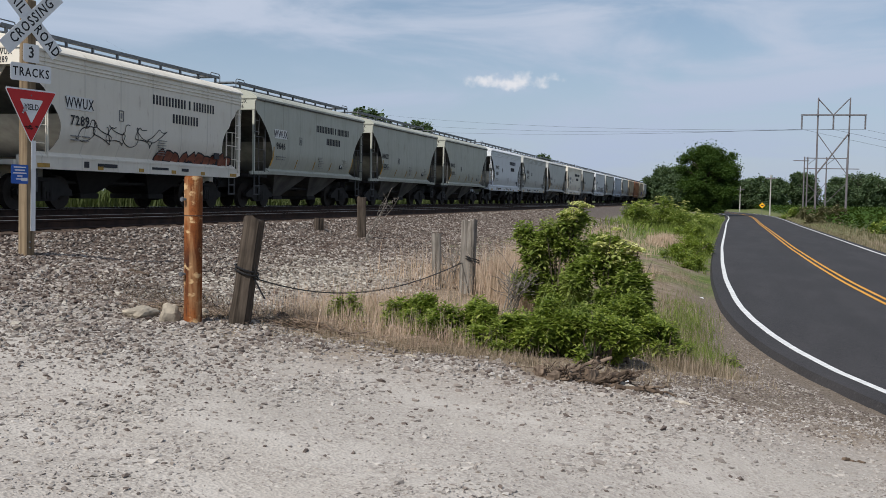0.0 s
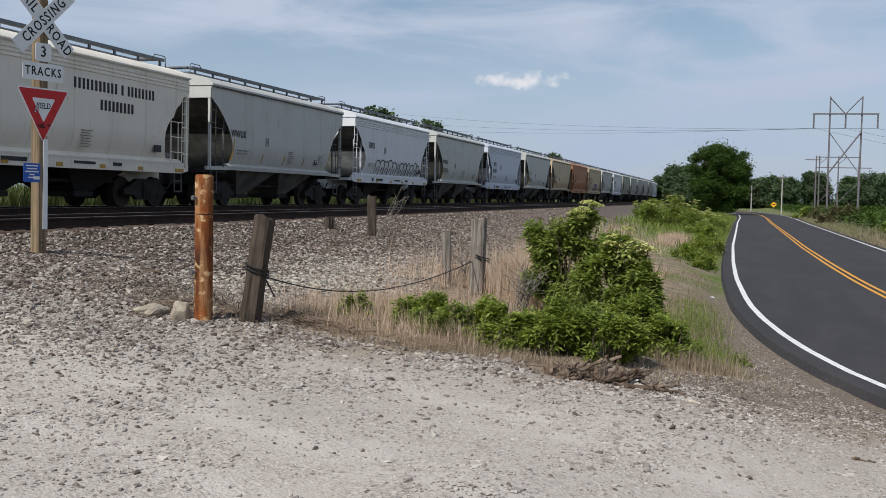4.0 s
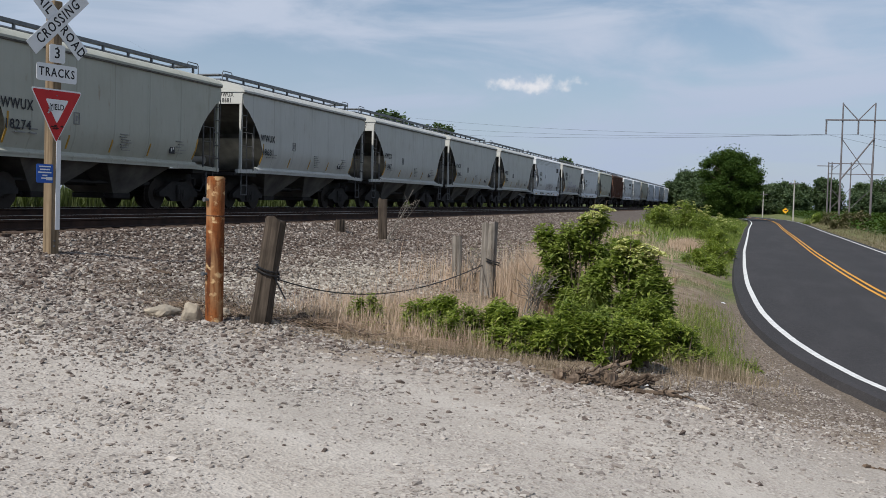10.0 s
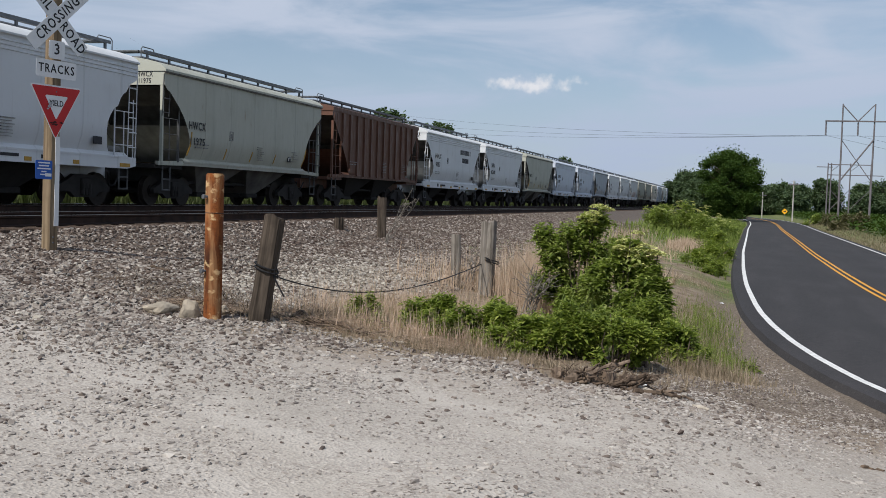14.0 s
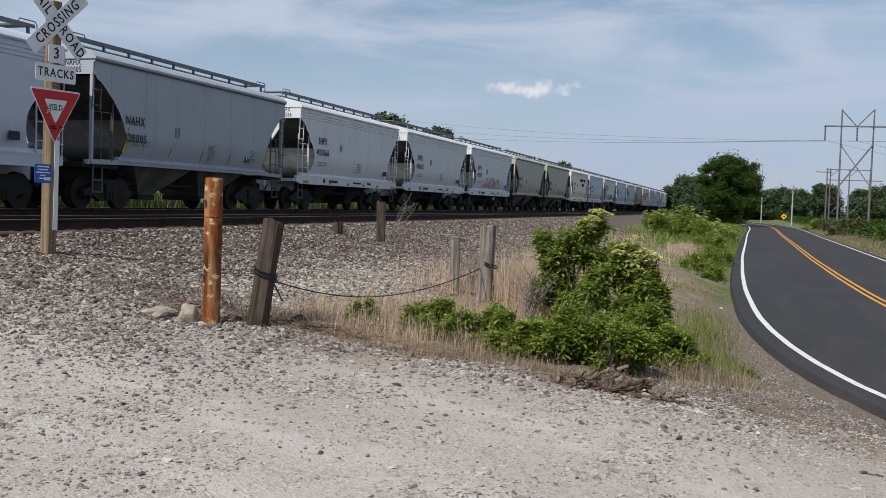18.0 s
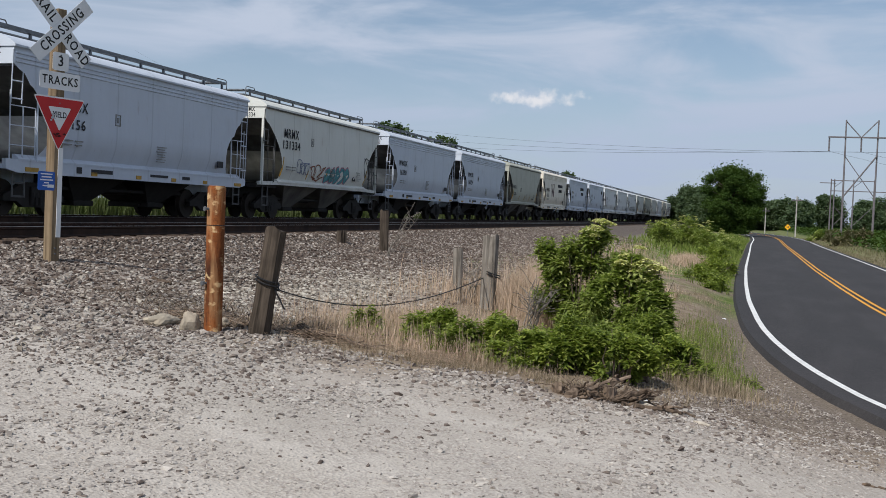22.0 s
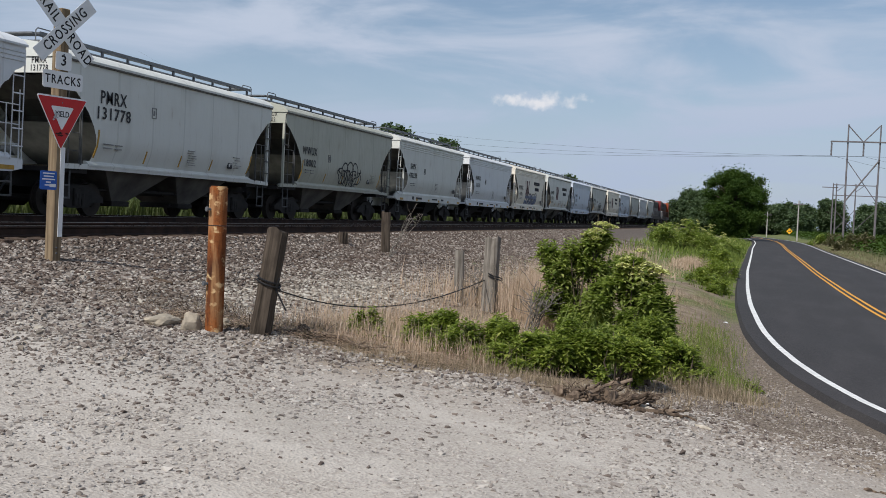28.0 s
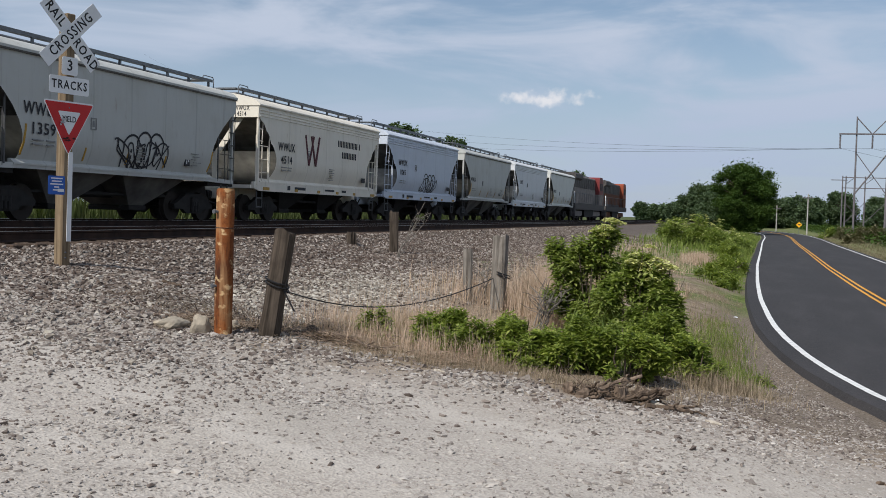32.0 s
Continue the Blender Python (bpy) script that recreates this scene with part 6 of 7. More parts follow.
def tufts(name, region, n, h, w, mat, label, lean=0.5, arch=(0.2, 0.9)):
    """Grass blades; region gives x, y arrays."""
    xs, ys = region(n)
    off = xs - interp(ROAD_LEFT, ys)
    k = (off < -0.15) | (off > 7.72)
    xs, ys = xs[k], ys[k]
    n = len(xs)
    hh = h * np.exp(RNG.normal(0, 0.3, n)).clip(0.4, 1.6)
    ww = w * RNG.uniform(0.7, 1.4, n)
    p = np.stack([np.zeros(n), xs, ys, ground_z(xs, ys) - 0.02, RNG.uniform(0, 6.28, n), RNG.uniform(-lean, lean, n), ww, hh * RNG.uniform(*arch, n), hh], 1)
    return scatter(name, BLADE, p, mat, label, "grass")


def patch_region(patches):
    """Random spots in soft round patches: x, y, rx, ry, weight."""
    P = np.array(patches, float)

    def f(n):
        i = RNG.choice(len(P), n, p=P[:, 4] / P[:, 4].sum())
        return P[i, 0] + RNG.normal(0, 0.5, n).clip(-1.1, 1.1) * P[i, 2], P[i, 1] + RNG.normal(0, 0.5, n).clip(-1.1, 1.1) * P[i, 3]
    return f


def bush(x, y, rx, ry, h, n, mat, label, leaf=0.085, flowers=0, seed=1, name="bush", lumps=14, stems=26, category="bush", domes=None):
    """Leafy shoots over rounded domes; each shoot carries a spiral of leaves. domes: dx, dy, z, radius."""
    rr = np.random.default_rng(seed)
    z0 = gz(x, y)
    root = thing(name, label, category, at=pose(x, y, z0))
    if domes is None:
        L = []
        for i in range(lumps):
            a, q = rr.uniform(0, 6.28), math.sqrt(rr.uniform(0, 1))
            L.append((math.cos(a) * q * rx * 0.9, math.sin(a) * q * ry * 0.85, h * (0.08 + 0.74 * rr.uniform(0, 1) * (1 - 0.35 * q)), rr.uniform(0.14, 0.38) * min(rx, ry, h)))
        L = np.array(L)
    else:
        big = np.array(domes, float)
        i = np.repeat(np.arange(len(big)), 6)
        d = rr.normal(0, 1, (len(i), 3))
        d /= np.linalg.norm(d, axis=1)[:, None]
        L = np.concatenate([big[i, :3] + d * big[i, 3:4] * 0.62, big[i, 3:4] * rr.uniform(0.30, 0.52, (len(i), 1))], 1)
    lumps = len(L)
    per = 13
    ns = max(4, n // per)
    i = rr.choice(lumps, ns, p=L[:, 3] ** 2 / (L[:, 3] ** 2).sum())
    d = rr.normal(0, 1, (ns, 3)) + np.array([0, 0, 0.35])
    d /= np.linalg.norm(d, axis=1)[:, None]
    T = L[i, :3] + d * L[i, 3:4] * rr.uniform(0.72, 1.15, (ns, 1))
    u = d * 0.6 + np.array([0, 0, 0.6]) + rr.normal(0, 0.22, (ns, 3))
    u /= np.linalg.norm(u, axis=1)[:, None]
    j = np.arange(per)[None]
    sh = (j + rr.uniform(0, 1, (ns, per))) / per
    reach = leaf * rr.uniform(2.2, 4.5, (ns, 1))
    P = (T[:, None] - u[:, None] * (reach * sh)[..., None]).reshape(-1, 3)
    turn = (2.4 * j + rr.uniform(0, 6.28, (ns, 1)) + rr.normal(0, 0.3, (ns, per))).ravel()
    tilt = (0.32 - 0.62 * sh + rr.normal(0, 0.30, (ns, per))).ravel()
    s = (leaf * (0.5 + 0.85 * np.sin(3.14 * (0.12 + 0.72 * sh))) * rr.uniform(0.7, 1.3, (ns, per)) * rr.uniform(0.75, 1.25, (ns, 1))).ravel()
    low = P[:, 2] < 0.02
    P[low, 2] = rr.uniform(0.02, 0.25 * h, low.sum())
    # hang the leaves on the slope of the ground
    P[:, 2] += ground_z(P[:, 0] + x, P[:, 1] + y) - z0
    pl = np.stack([np.zeros(len(P)), P[:, 0], P[:, 1], P[:, 2], turn, tilt, s, s * 1.3, s], 1)
    scatter("foliage", LEAF, pl, mat, "", "", parent=root)
    bm = bmesh.new()
    for k in range(stems):
        t = L[k % lumps]
        b = Vector((t[0] * 0.45 + rr.uniform(-0.08, 0.08), t[1] * 0.45, 0))
        b.z = gz(x + b.x, y + b.y) - z0 - 0.03
        tip = Vector((t[0] + rr.uniform(-0.1, 0.1), t[1] + rr.uniform(-0.1, 0.1), t[2] + rr.uniform(-0.1, 0.12) * h))
        mid = b.lerp(tip, 0.5) + Vector((rr.uniform(-0.06, 0.06), rr.uniform(-0.06, 0.06), 0.06))
        bar(bm, b, mid, 0.012, 5, 0.009)
        bar(bm, mid, tip, 0.009, 5, 0.004)
    tagged(part("stem", bm, M_BARK, root), kind="stuff")
    if flowers:
        F = []
        top = np.argsort(-T[:, 2] - 0.16 * rr.normal(0, 1, ns))[: flowers * 4]
        for c in T[rr.choice(top, min(flowers, len(top)), replace=False)] + np.array([0, 0, 0.05]):
            m = 110
            size = rr.uniform(0.08, 0.14)
            a, q = rr.uniform(0, 6.28, m), np.sqrt(rr.uniform(0, 1, m)) * size
            F.append(np.stack([c[0] + q * np.cos(a), c[1] + q * np.sin(a), c[2] + 0.03 - q * q * 4.5 + rr.uniform(-0.012, 0.012, m)], 1))
        heads = F if flowers <= 24 else [np.concatenate(F)]
        for F in heads:
            m = len(F)
            s = rr.uniform(0.020, 0.038, m)
            ob = scatter("flower_head", CLUMP, np.stack([np.zeros(m), *F.T, rr.uniform(0, 6.28, m), rr.uniform(-0.5, 0.5, m), s, s, s], 1), M_FLOWER,
                         "flat cream flower head", "", parent=root)
            if flowers > 24:
                ob["kind"] = "stuff"
    return root


def tree(x, y, h, rx, n, mat, label, leaf=0.3, seed=1, trunk_h=0.25, group="", squash=1.0, z=None):
    rr = np.random.default_rng(seed)
    z0 = gz(x, y) if z is None else z
    root = thing("tree", label, "tree", group, at=pose(x, y, z0))
    bm = bmesh.new()
    r0 = 0.028 * h
    top = Vector((rr.uniform(-0.1, 0.1) * rx, rr.uniform(-0.1, 0.1) * rx, h * 0.72))
    fork = Vector((0, 0, h * trunk_h))
    bar(bm, (0, 0, -0.3), fork, r0 * 1.15, 9, r0 * 0.8)
    bar(bm, fork, top, r0 * 0.8, 7, r0 * 0.15)
    lumps = []
    nl = 84
    for i in range(nl):
        a = i * 2.4 + rr.uniform(-0.4, 0.4)
        q = math.sqrt(rr.uniform(0.15, 1))
        zz = h * (trunk_h * 0.8 + (0.93 - trunk_h * 0.8) * (i + rr.uniform(0.0, 1.0)) / nl)
        width = rx * math.sqrt(max(0.06, 1 - ((zz / h - 0.52) / 0.52) ** 2)) * squash
        q *= rr.uniform(0.72, 1.12)
        c = Vector((math.cos(a) * q * width * 0.9, math.sin(a) * q * width * 0.9, zz))
        lumps.append((*c, rx * rr.uniform(0.10, 0.24)))
        s = fork.lerp(top, min(0.95, max(0.0, (zz / h - trunk_h) * 0.9)))
        mid = s.lerp(c, 0.55) + Vector((0, 0, 0.03 * h))
        bar(bm, s, mid, r0 * 0.3, 5, r0 * 0.2)
        bar(bm, mid, c, r0 * 0.2, 5, r0 * 0.05)
    part("trunk", bm, M_BARK, root)
    L = np.array(lumps)
    i = rr.choice(nl, n, p=L[:, 3] ** 2 / (L[:, 3] ** 2).sum())
    d = rr.normal(0, 1, (n, 3))
    d /= np.linalg.norm(d, axis=1)[:, None]
    P = L[i, :3] + d * L[i, 3:4] * (rr.uniform(0.25, 1.45, (n, 1)) ** 0.7) * np.array([1.05, 1.05, 0.8])
    stray = rr.random(n) < 0.10
    P[stray] += d[stray] * L[i[stray], 3:4] * rr.uniform(0.1, 0.9, (stray.sum(), 1)) + np.array([0, 0, 0.02 * h])
    P[:, 2] = P[:, 2].clip(0.15, None)
    s = leaf * rr.uniform(0.5, 1.5, n)
    scatter("crown", CLUMP, np.stack([np.zeros(n), *P.T, rr.uniform(0, 6.28, n), rr.uniform(-1.2, 1.2, n), s, s, s], 1), mat, "", "", parent=root)
    return root


# elder bush in flower and the weeds before it
bush(-1.40, 13.80, 0.80, 0.75, 1.60, 15500, M_LEAF_BUSH, "green elder bush with cream flower heads by the road", 0.066, 24, 11, stems=34, domes=[
    (-0.06, 0.0, 1.28, 0.24), (0.24, 0.05, 1.22, 0.22), (-0.23, 0.1, 0.98, 0.30), (0.11, -0.1, 0.86, 0.34), (0.37, 0.0, 0.92, 0.20),
    (0.20, -0.2, 0.45, 0.32), (0.58, -0.1, 0.36, 0.27), (-0.15, -0.1, 0.50, 0.34),
    (0.42, -0.25, 0.60, 0.28), (0.30, -0.5, 0.22, 0.30), (-0.25, -0.5, 0.25, 0.32), (-0.45, 0.0, 0.70, 0.24)])
bush(-2.15, 14.60, 0.66, 0.75, 1.9, 13500, M_LEAF_BUSH, "darker elder bush with few flower heads", 0.062, 9, 12, stems=30, domes=[
    (0.13, 0.0, 1.62, 0.22), (0.08, 0.05, 1.32, 0.30), (-0.30, 0.0, 1.40, 0.26), (-0.50, 0.0, 1.22, 0.17), (0.10, 0.0, 1.05, 0.32),
    (-0.28, 0.1, 0.80, 0.26), (0.12, -0.1, 0.60, 0.30), (-0.45, 0.0, 1.02, 0.26), (-0.5, 0.0, 0.66, 0.26), (-0.58, 0.05, 1.36, 0.16), (-0.2, -0.2, 0.35, 0.30), (0.2, -0.3, 0.3, 0.3)])
for x, y, rx, ry, h, n, seed, lab in (
        (-3.42, 11.30, 0.44, 0.40, 0.62, 5600, 21, "low yellow-green weeds at the gravel's edge"),
        (-2.95, 10.95, 0.46, 0.40, 0.50, 5600, 36, "low yellow-green weeds at the gravel's edge"),
        (-2.50, 11.10, 0.50, 0.44, 0.66, 6600, 27, "low yellow-green weeds at the gravel's edge"),
        (-2.08, 10.60, 0.48, 0.40, 0.50, 5800, 37, "low leafy weeds behind the dead wood"),
        (-1.72, 11.00, 0.46, 0.44, 0.66, 6600, 22, "bright green leafy weeds behind the dead wood"),
        (-1.26, 10.95, 0.40, 0.42, 0.68, 6600, 28, "bright green leafy weeds behind the dead wood"),
        (-0.95, 12.50, 0.50, 0.55, 0.92, 7000, 23, "tall green leafy weeds under the elder"),
        (-0.62, 12.25, 0.36, 0.42, 0.66, 4200, 38, "leafy weeds beside the bare verge"),
        (-4.22, 11.15, 0.24, 0.20, 0.46, 1700, 25, "small green weed clump in straw"),
        (-4.00, 10.95, 0.16, 0.14, 0.20, 500, 39, "small green weed clump in straw"),
        (-4.05, 12.90, 0.18, 0.16, 0.22, 400, 29, "tiny green weed tuft in straw"),
        (-0.42, 13.40, 0.30, 0.60, 0.26, 700, 26, "mixed green weeds near the road edge"),
        (-0.20, 12.10, 0.20, 0.26, 0.20, 260, 43, "thin green weeds on the dirt verge"),
        (0.05, 14.20, 0.26, 0.50, 0.20, 360, 44, "thin green weeds on the dirt verge")):
    bush(x, y, rx, ry, h, n, M_LEAF, lab, 0.048, 0, seed, "weed_clump", 18, category="weeds")
# bushes along the verge further off
bush(-4.0, 67, 2.5, 4.0, 2.0, 9000, M_LEAF_BUSH, "broad elder thicket with cream flower heads", 0.15, 60, 31, "bush", 36)
bush(-1.7, 76, 1.6, 5.0, 1.5, 4000, M_LEAF_BUSH, "elder thicket beside the far road", 0.15, 30, 32, "bush", 20)
bush(-3.4, 31, 0.55, 0.7, 1.0, 1500, M_LEAF_BUSH, "small elder bush below the track", 0.09, 0, 33, "bush", 12)
bush(-1.15, 35.0, 0.75, 2.4, 0.62, 3400, M_LEAF, "leafy green weeds beside the asphalt", 0.09, 0, 41, "weed_clump", 22, category="weeds")
bush(-1.0, 43.0, 0.8, 3.4, 0.8, 3200, M_LEAF, "leafy green weeds beside the asphalt", 0.10, 0, 42, "weed_clump", 20, category="weeds")
bush(-1.2, 53.0, 0.9, 4.0, 0.9, 2600, M_LEAF, "green weeds beside the road", 0.12, 0, 35, "weed_clump", 18, category="weeds")

# straw: thick behind the fence post, thin and tall elsewhere
tufts("dry_grass", patch_region([(-3.12, 17.8, 0.7, 1.6, 4.0), (-2.75, 16.2, 0.5, 1.4, 1.8), (-3.4, 19.0, 0.9, 1.6, 1.4)]),
      14000, 0.62, 0.007, M_STRAW, "tall dry buff grass behind a fence post", 0.5)
tufts("dry_grass", patch_region([(-4.75, 18.2, 1.0, 1.6, 1.4), (-5.4, 19.0, 1.2, 1.8, 0.6), (-4.3, 18.6, 0.7, 1.0, 0.8)]),
      900, 0.50, 0.008, M_STRAW, "thin tall dry stalks round broken posts", 0.5)
tufts("dry_grass", patch_region([(-4.9, 17.0, 1.6, 2.5, 0.8), (-4.2, 12.3, 1.2, 1.2, 2.0), (-3.5, 13.0, 1.5, 1.4, 2.6), (-4.6, 12.6, 1.0, 1.5, 0.6)]),
      4800, 0.27, 0.006, M_STRAW, "thin dry stalks in the pale ballast", 0.9)
tufts("dry_grass", patch_region([(-4.0, 10.9, 0.8, 0.6, 2.0), (-3.4, 10.65, 0.9, 0.35, 1.8), (-4.5, 10.7, 0.6, 0.5, 0.8), (-2.7, 10.45, 0.8, 0.25, 1.0)]),
      1900, 0.26, 0.005, M_STRAW, "tall thin straw before the weeds", 0.9)
tufts("dry_grass", patch_region([(-3.5, 10.3, 1.4, 0.7, 3.2), (-2.2, 10.0, 1.6, 0.5, 3.0), (-0.35, 11.4, 0.9, 1.2, 1.5), (-4.7, 11.0, 0.9, 0.7, 1.4), (-0.35, 14.6, 0.9, 3.5, 1.5), (-6.3, 10.9, 0.8, 0.6, 0.35), (-5.5, 10.3, 0.7, 0.4, 0.5)]),
      12000, 0.10, 0.005, M_DULLSTRAW, "short dry grass and litter at the gravel's edge", 1.2)
tufts("dry_grass", patch_region([(-0.25, 12.1, 0.35, 0.4, 1.6), (0.05, 12.6, 0.4, 0.5, 1.0), (-0.55, 11.7, 0.3, 0.4, 0.6)]),
      800, 0.17, 0.005, M_DULLSTRAW, "dry grass clumps on the dirt verge", 1.0)
tufts("green_grass", patch_region([(-1.72, 11.75, 0.34, 0.3, 1.8), (-1.45, 11.9, 0.35, 0.35, 1.0)]),
      340, 0.42, 0.014, M_ARCHGRASS, "long arching green grass between the weeds", 0.6, (0.8, 1.9))
tufts("green_grass", patch_region([(-3.3, 11.6, 1.2, 0.5, 1.0), (-2.4, 11.3, 1.2, 0.4, 1.0)]),
      380, 0.36, 0.007, M_GRASS, "thin green grass through the weeds", 0.9)
tufts("green_grass", patch_region([(-0.55, 13.6, 0.5, 1.4, 1.0), (-0.6, 20.5, 0.6, 3.0, 1.6), (-0.75, 16.5, 0.6, 1.8, 0.8)]),
      3600, 0.12, 0.008, M_GRASS, "short green grass on the dirt verge", 1.1)
tufts("green_grass", patch_region([(-1.0, 44, 0.8, 10, 2.2), (-0.9, 68, 0.9, 26, 2.4)]),
      9000, 0.20, 0.018, M_GRASS, "green verge grass beside the road", 0.9)
tufts("green_grass", patch_region([(-1.6, 75, 1.6, 24, 2.0), (-1.0, 110, 1.4, 40, 2.0), (-4.5, 85, 2.5, 40, 2.0)]),
      12000, 0.34, 0.055, M_GRASS, "green verge grass far along the road", 0.8)
tufts("dry_grass", patch_region([(-2.4, 25.0, 0.8, 2.4, 1.6), (-4.0, 30, 1.2, 7, 1.2), (-2.2, 45, 0.7, 3.0, 2.6), (-3.2, 36, 1.0, 4, 0.8), (-5.0, 45, 1.2, 12, 0.8)]),
      9500, 0.34, 0.013, M_STRAW, "dry buff grass on the verge", 0.8)
tufts("dry_grass", patch_region([(-1.2, 21, 1.0, 3.0, 1.2), (-0.9, 28, 0.9, 3.5, 1.6)]),
      3200, 0.10, 0.007, M_DULLSTRAW, "short dry grass on the road verge", 1.1)


tufts("green_grass", patch_region([(-0.30, 14.5, 0.5, 1.6, 1.2), (-0.55, 17.5, 0.6, 2.0, 1.4), (-0.25, 12.7, 0.4, 0.5, 0.7)]),
      2600, 0.20, 0.009, M_GRASS, "thin tall grass on the dirt verge", 0.7, (0.4, 1.3))
tufts("dry_grass", patch_region([(-0.25, 11.9, 0.45, 0.6, 1.4), (-0.6, 15.5, 0.6, 2.5, 1.2), (-0.8, 19.0, 0.8, 2.5, 0.8)]),
      3400, 0.20, 0.006, M_DULLSTRAW, "tall dry stalks on the dirt verge", 0.9, (0.4, 1.3))


def right_verge(n):
    y = 18 + 150 * RNG.uniform(0, 1, n) ** 1.6
    return interp(ROAD_LEFT, y) + 7.75 + np.abs(RNG.normal(0, 0.8, n)), y


tufts("dry_grass", right_verge, 9000, 0.16, 0.025, M_BRUSH, "low brown grass along the far road edge", 0.9)
tufts("dry_grass", right_verge, 4200, 0.15, 0.022, M_DULLSTRAW, "pale dry stalks along the far road edge", 0.8)
tufts("green_grass", lambda n: (lambda q: (q[0] + 1.2, q[1]))(right_verge(n)), 2600, 0.34, 0.04, M_BRUSH, "brownish weeds along the far road edge", 0.8)
tufts("trackside_weeds", lambda n: (RNG.uniform(-24.5, -22.4, n), 2 + 128 * RNG.uniform(0, 1, n) ** 1.3), 18000, 0.95, 0.055, M_DARKWEED, "dark weeds behind the tracks", 0.5)

# field crop in the right distance
def crop(n):
    y = 30 + 380 * RNG.uniform(0, 1, n) ** 1.5
    row = np.floor(RNG.uniform(0, 1, n) * 90)
    return 10.2 + row * 0.76 + RNG.normal(0, 0.07, n), y


xs, ys = crop(52000)
zz = ground_z(xs, ys)
n = len(xs)
scatter("field_crop", LEAF, np.stack([np.zeros(n), xs, ys, zz + RNG.uniform(0.1, 1.05, n), RNG.uniform(0, 6.28, n), RNG.uniform(-0.3, 0.9, n),
                                      *(np.ones((3, n)) * RNG.uniform(0.4, 0.7, n))], 1), M_CORN, "rows of knee-high green field crop", "crop")

# trees
BIG = tree(-1.75, 165, 10.4, 5.2, 70000, M_TREELEAF, "dark green broad-crowned tree beside the road", 0.17, 17, 0.04, squash=1.05)
for x, y, h, r, s in ((-10.2, 212, 7.6, 4.2, 5), (-13.8, 235, 6.2, 4.2, 6), (-7.2, 190, 7.4, 4.0, 7), (-4.6, 168, 4.4, 3.0, 8), (-18.0, 262, 4.8, 4.4, 9), (-6.3, 176, 5.6, 3.4, 10)):
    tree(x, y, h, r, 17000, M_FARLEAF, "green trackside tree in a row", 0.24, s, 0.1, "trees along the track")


def tree_line():
    rr = np.random.default_rng(40)
    for i in range(30):
        x = -14 + i * 2.9 + rr.uniform(-1.5, 1.5)
        y = 330 + rr.uniform(-25, 50)
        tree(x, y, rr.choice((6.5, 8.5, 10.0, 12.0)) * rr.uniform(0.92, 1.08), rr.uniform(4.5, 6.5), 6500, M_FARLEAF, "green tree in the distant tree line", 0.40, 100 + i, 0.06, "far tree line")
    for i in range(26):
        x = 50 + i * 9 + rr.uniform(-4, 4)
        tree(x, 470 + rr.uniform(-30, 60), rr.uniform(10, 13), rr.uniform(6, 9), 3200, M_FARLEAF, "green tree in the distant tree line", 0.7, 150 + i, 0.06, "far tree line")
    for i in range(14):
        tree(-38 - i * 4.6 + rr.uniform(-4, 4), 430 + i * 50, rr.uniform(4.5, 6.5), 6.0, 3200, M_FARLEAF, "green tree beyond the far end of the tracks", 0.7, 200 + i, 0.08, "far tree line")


tree_line()
for x, y, h, r, s in ((-32.2, 300, 5.6, 2.6, 71), (-29.6, 312, 4.2, 2.4, 72), (-44.5, 430, 6.8, 4.0, 73), (-38.0, 440, 5.5, 3.6, 74), (-33.0, 450, 6.0, 4.2, 75), (-27.5, 440, 5.6, 4.0, 76)):
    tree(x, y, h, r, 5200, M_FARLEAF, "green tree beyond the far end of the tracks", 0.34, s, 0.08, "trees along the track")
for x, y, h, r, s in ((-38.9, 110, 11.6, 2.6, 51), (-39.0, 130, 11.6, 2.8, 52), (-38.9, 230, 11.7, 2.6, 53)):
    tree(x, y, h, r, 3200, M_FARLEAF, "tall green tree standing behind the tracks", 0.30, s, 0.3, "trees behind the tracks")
for i, (x, y, rx, ry, h) in enumerate(((9.7, 113, 1.0, 3.0, 2.0), (11.0, 109, 1.1, 3.0, 2.5), (10.4, 135, 1.5, 6.0, 2.2), (11.2, 76, 0.9, 4.0, 1.2), (12.0, 66, 1.0, 4.0, 1.2), (9.9, 150, 1.5, 8.0, 1.6))):
    bush(x, y, rx, ry, h, 2400, M_BRUSH if i in (0, 1, 2) else M_LEAF_BUSH, "tangled brush along the field edge", 0.20, 0, 60 + i, "bush", 16)

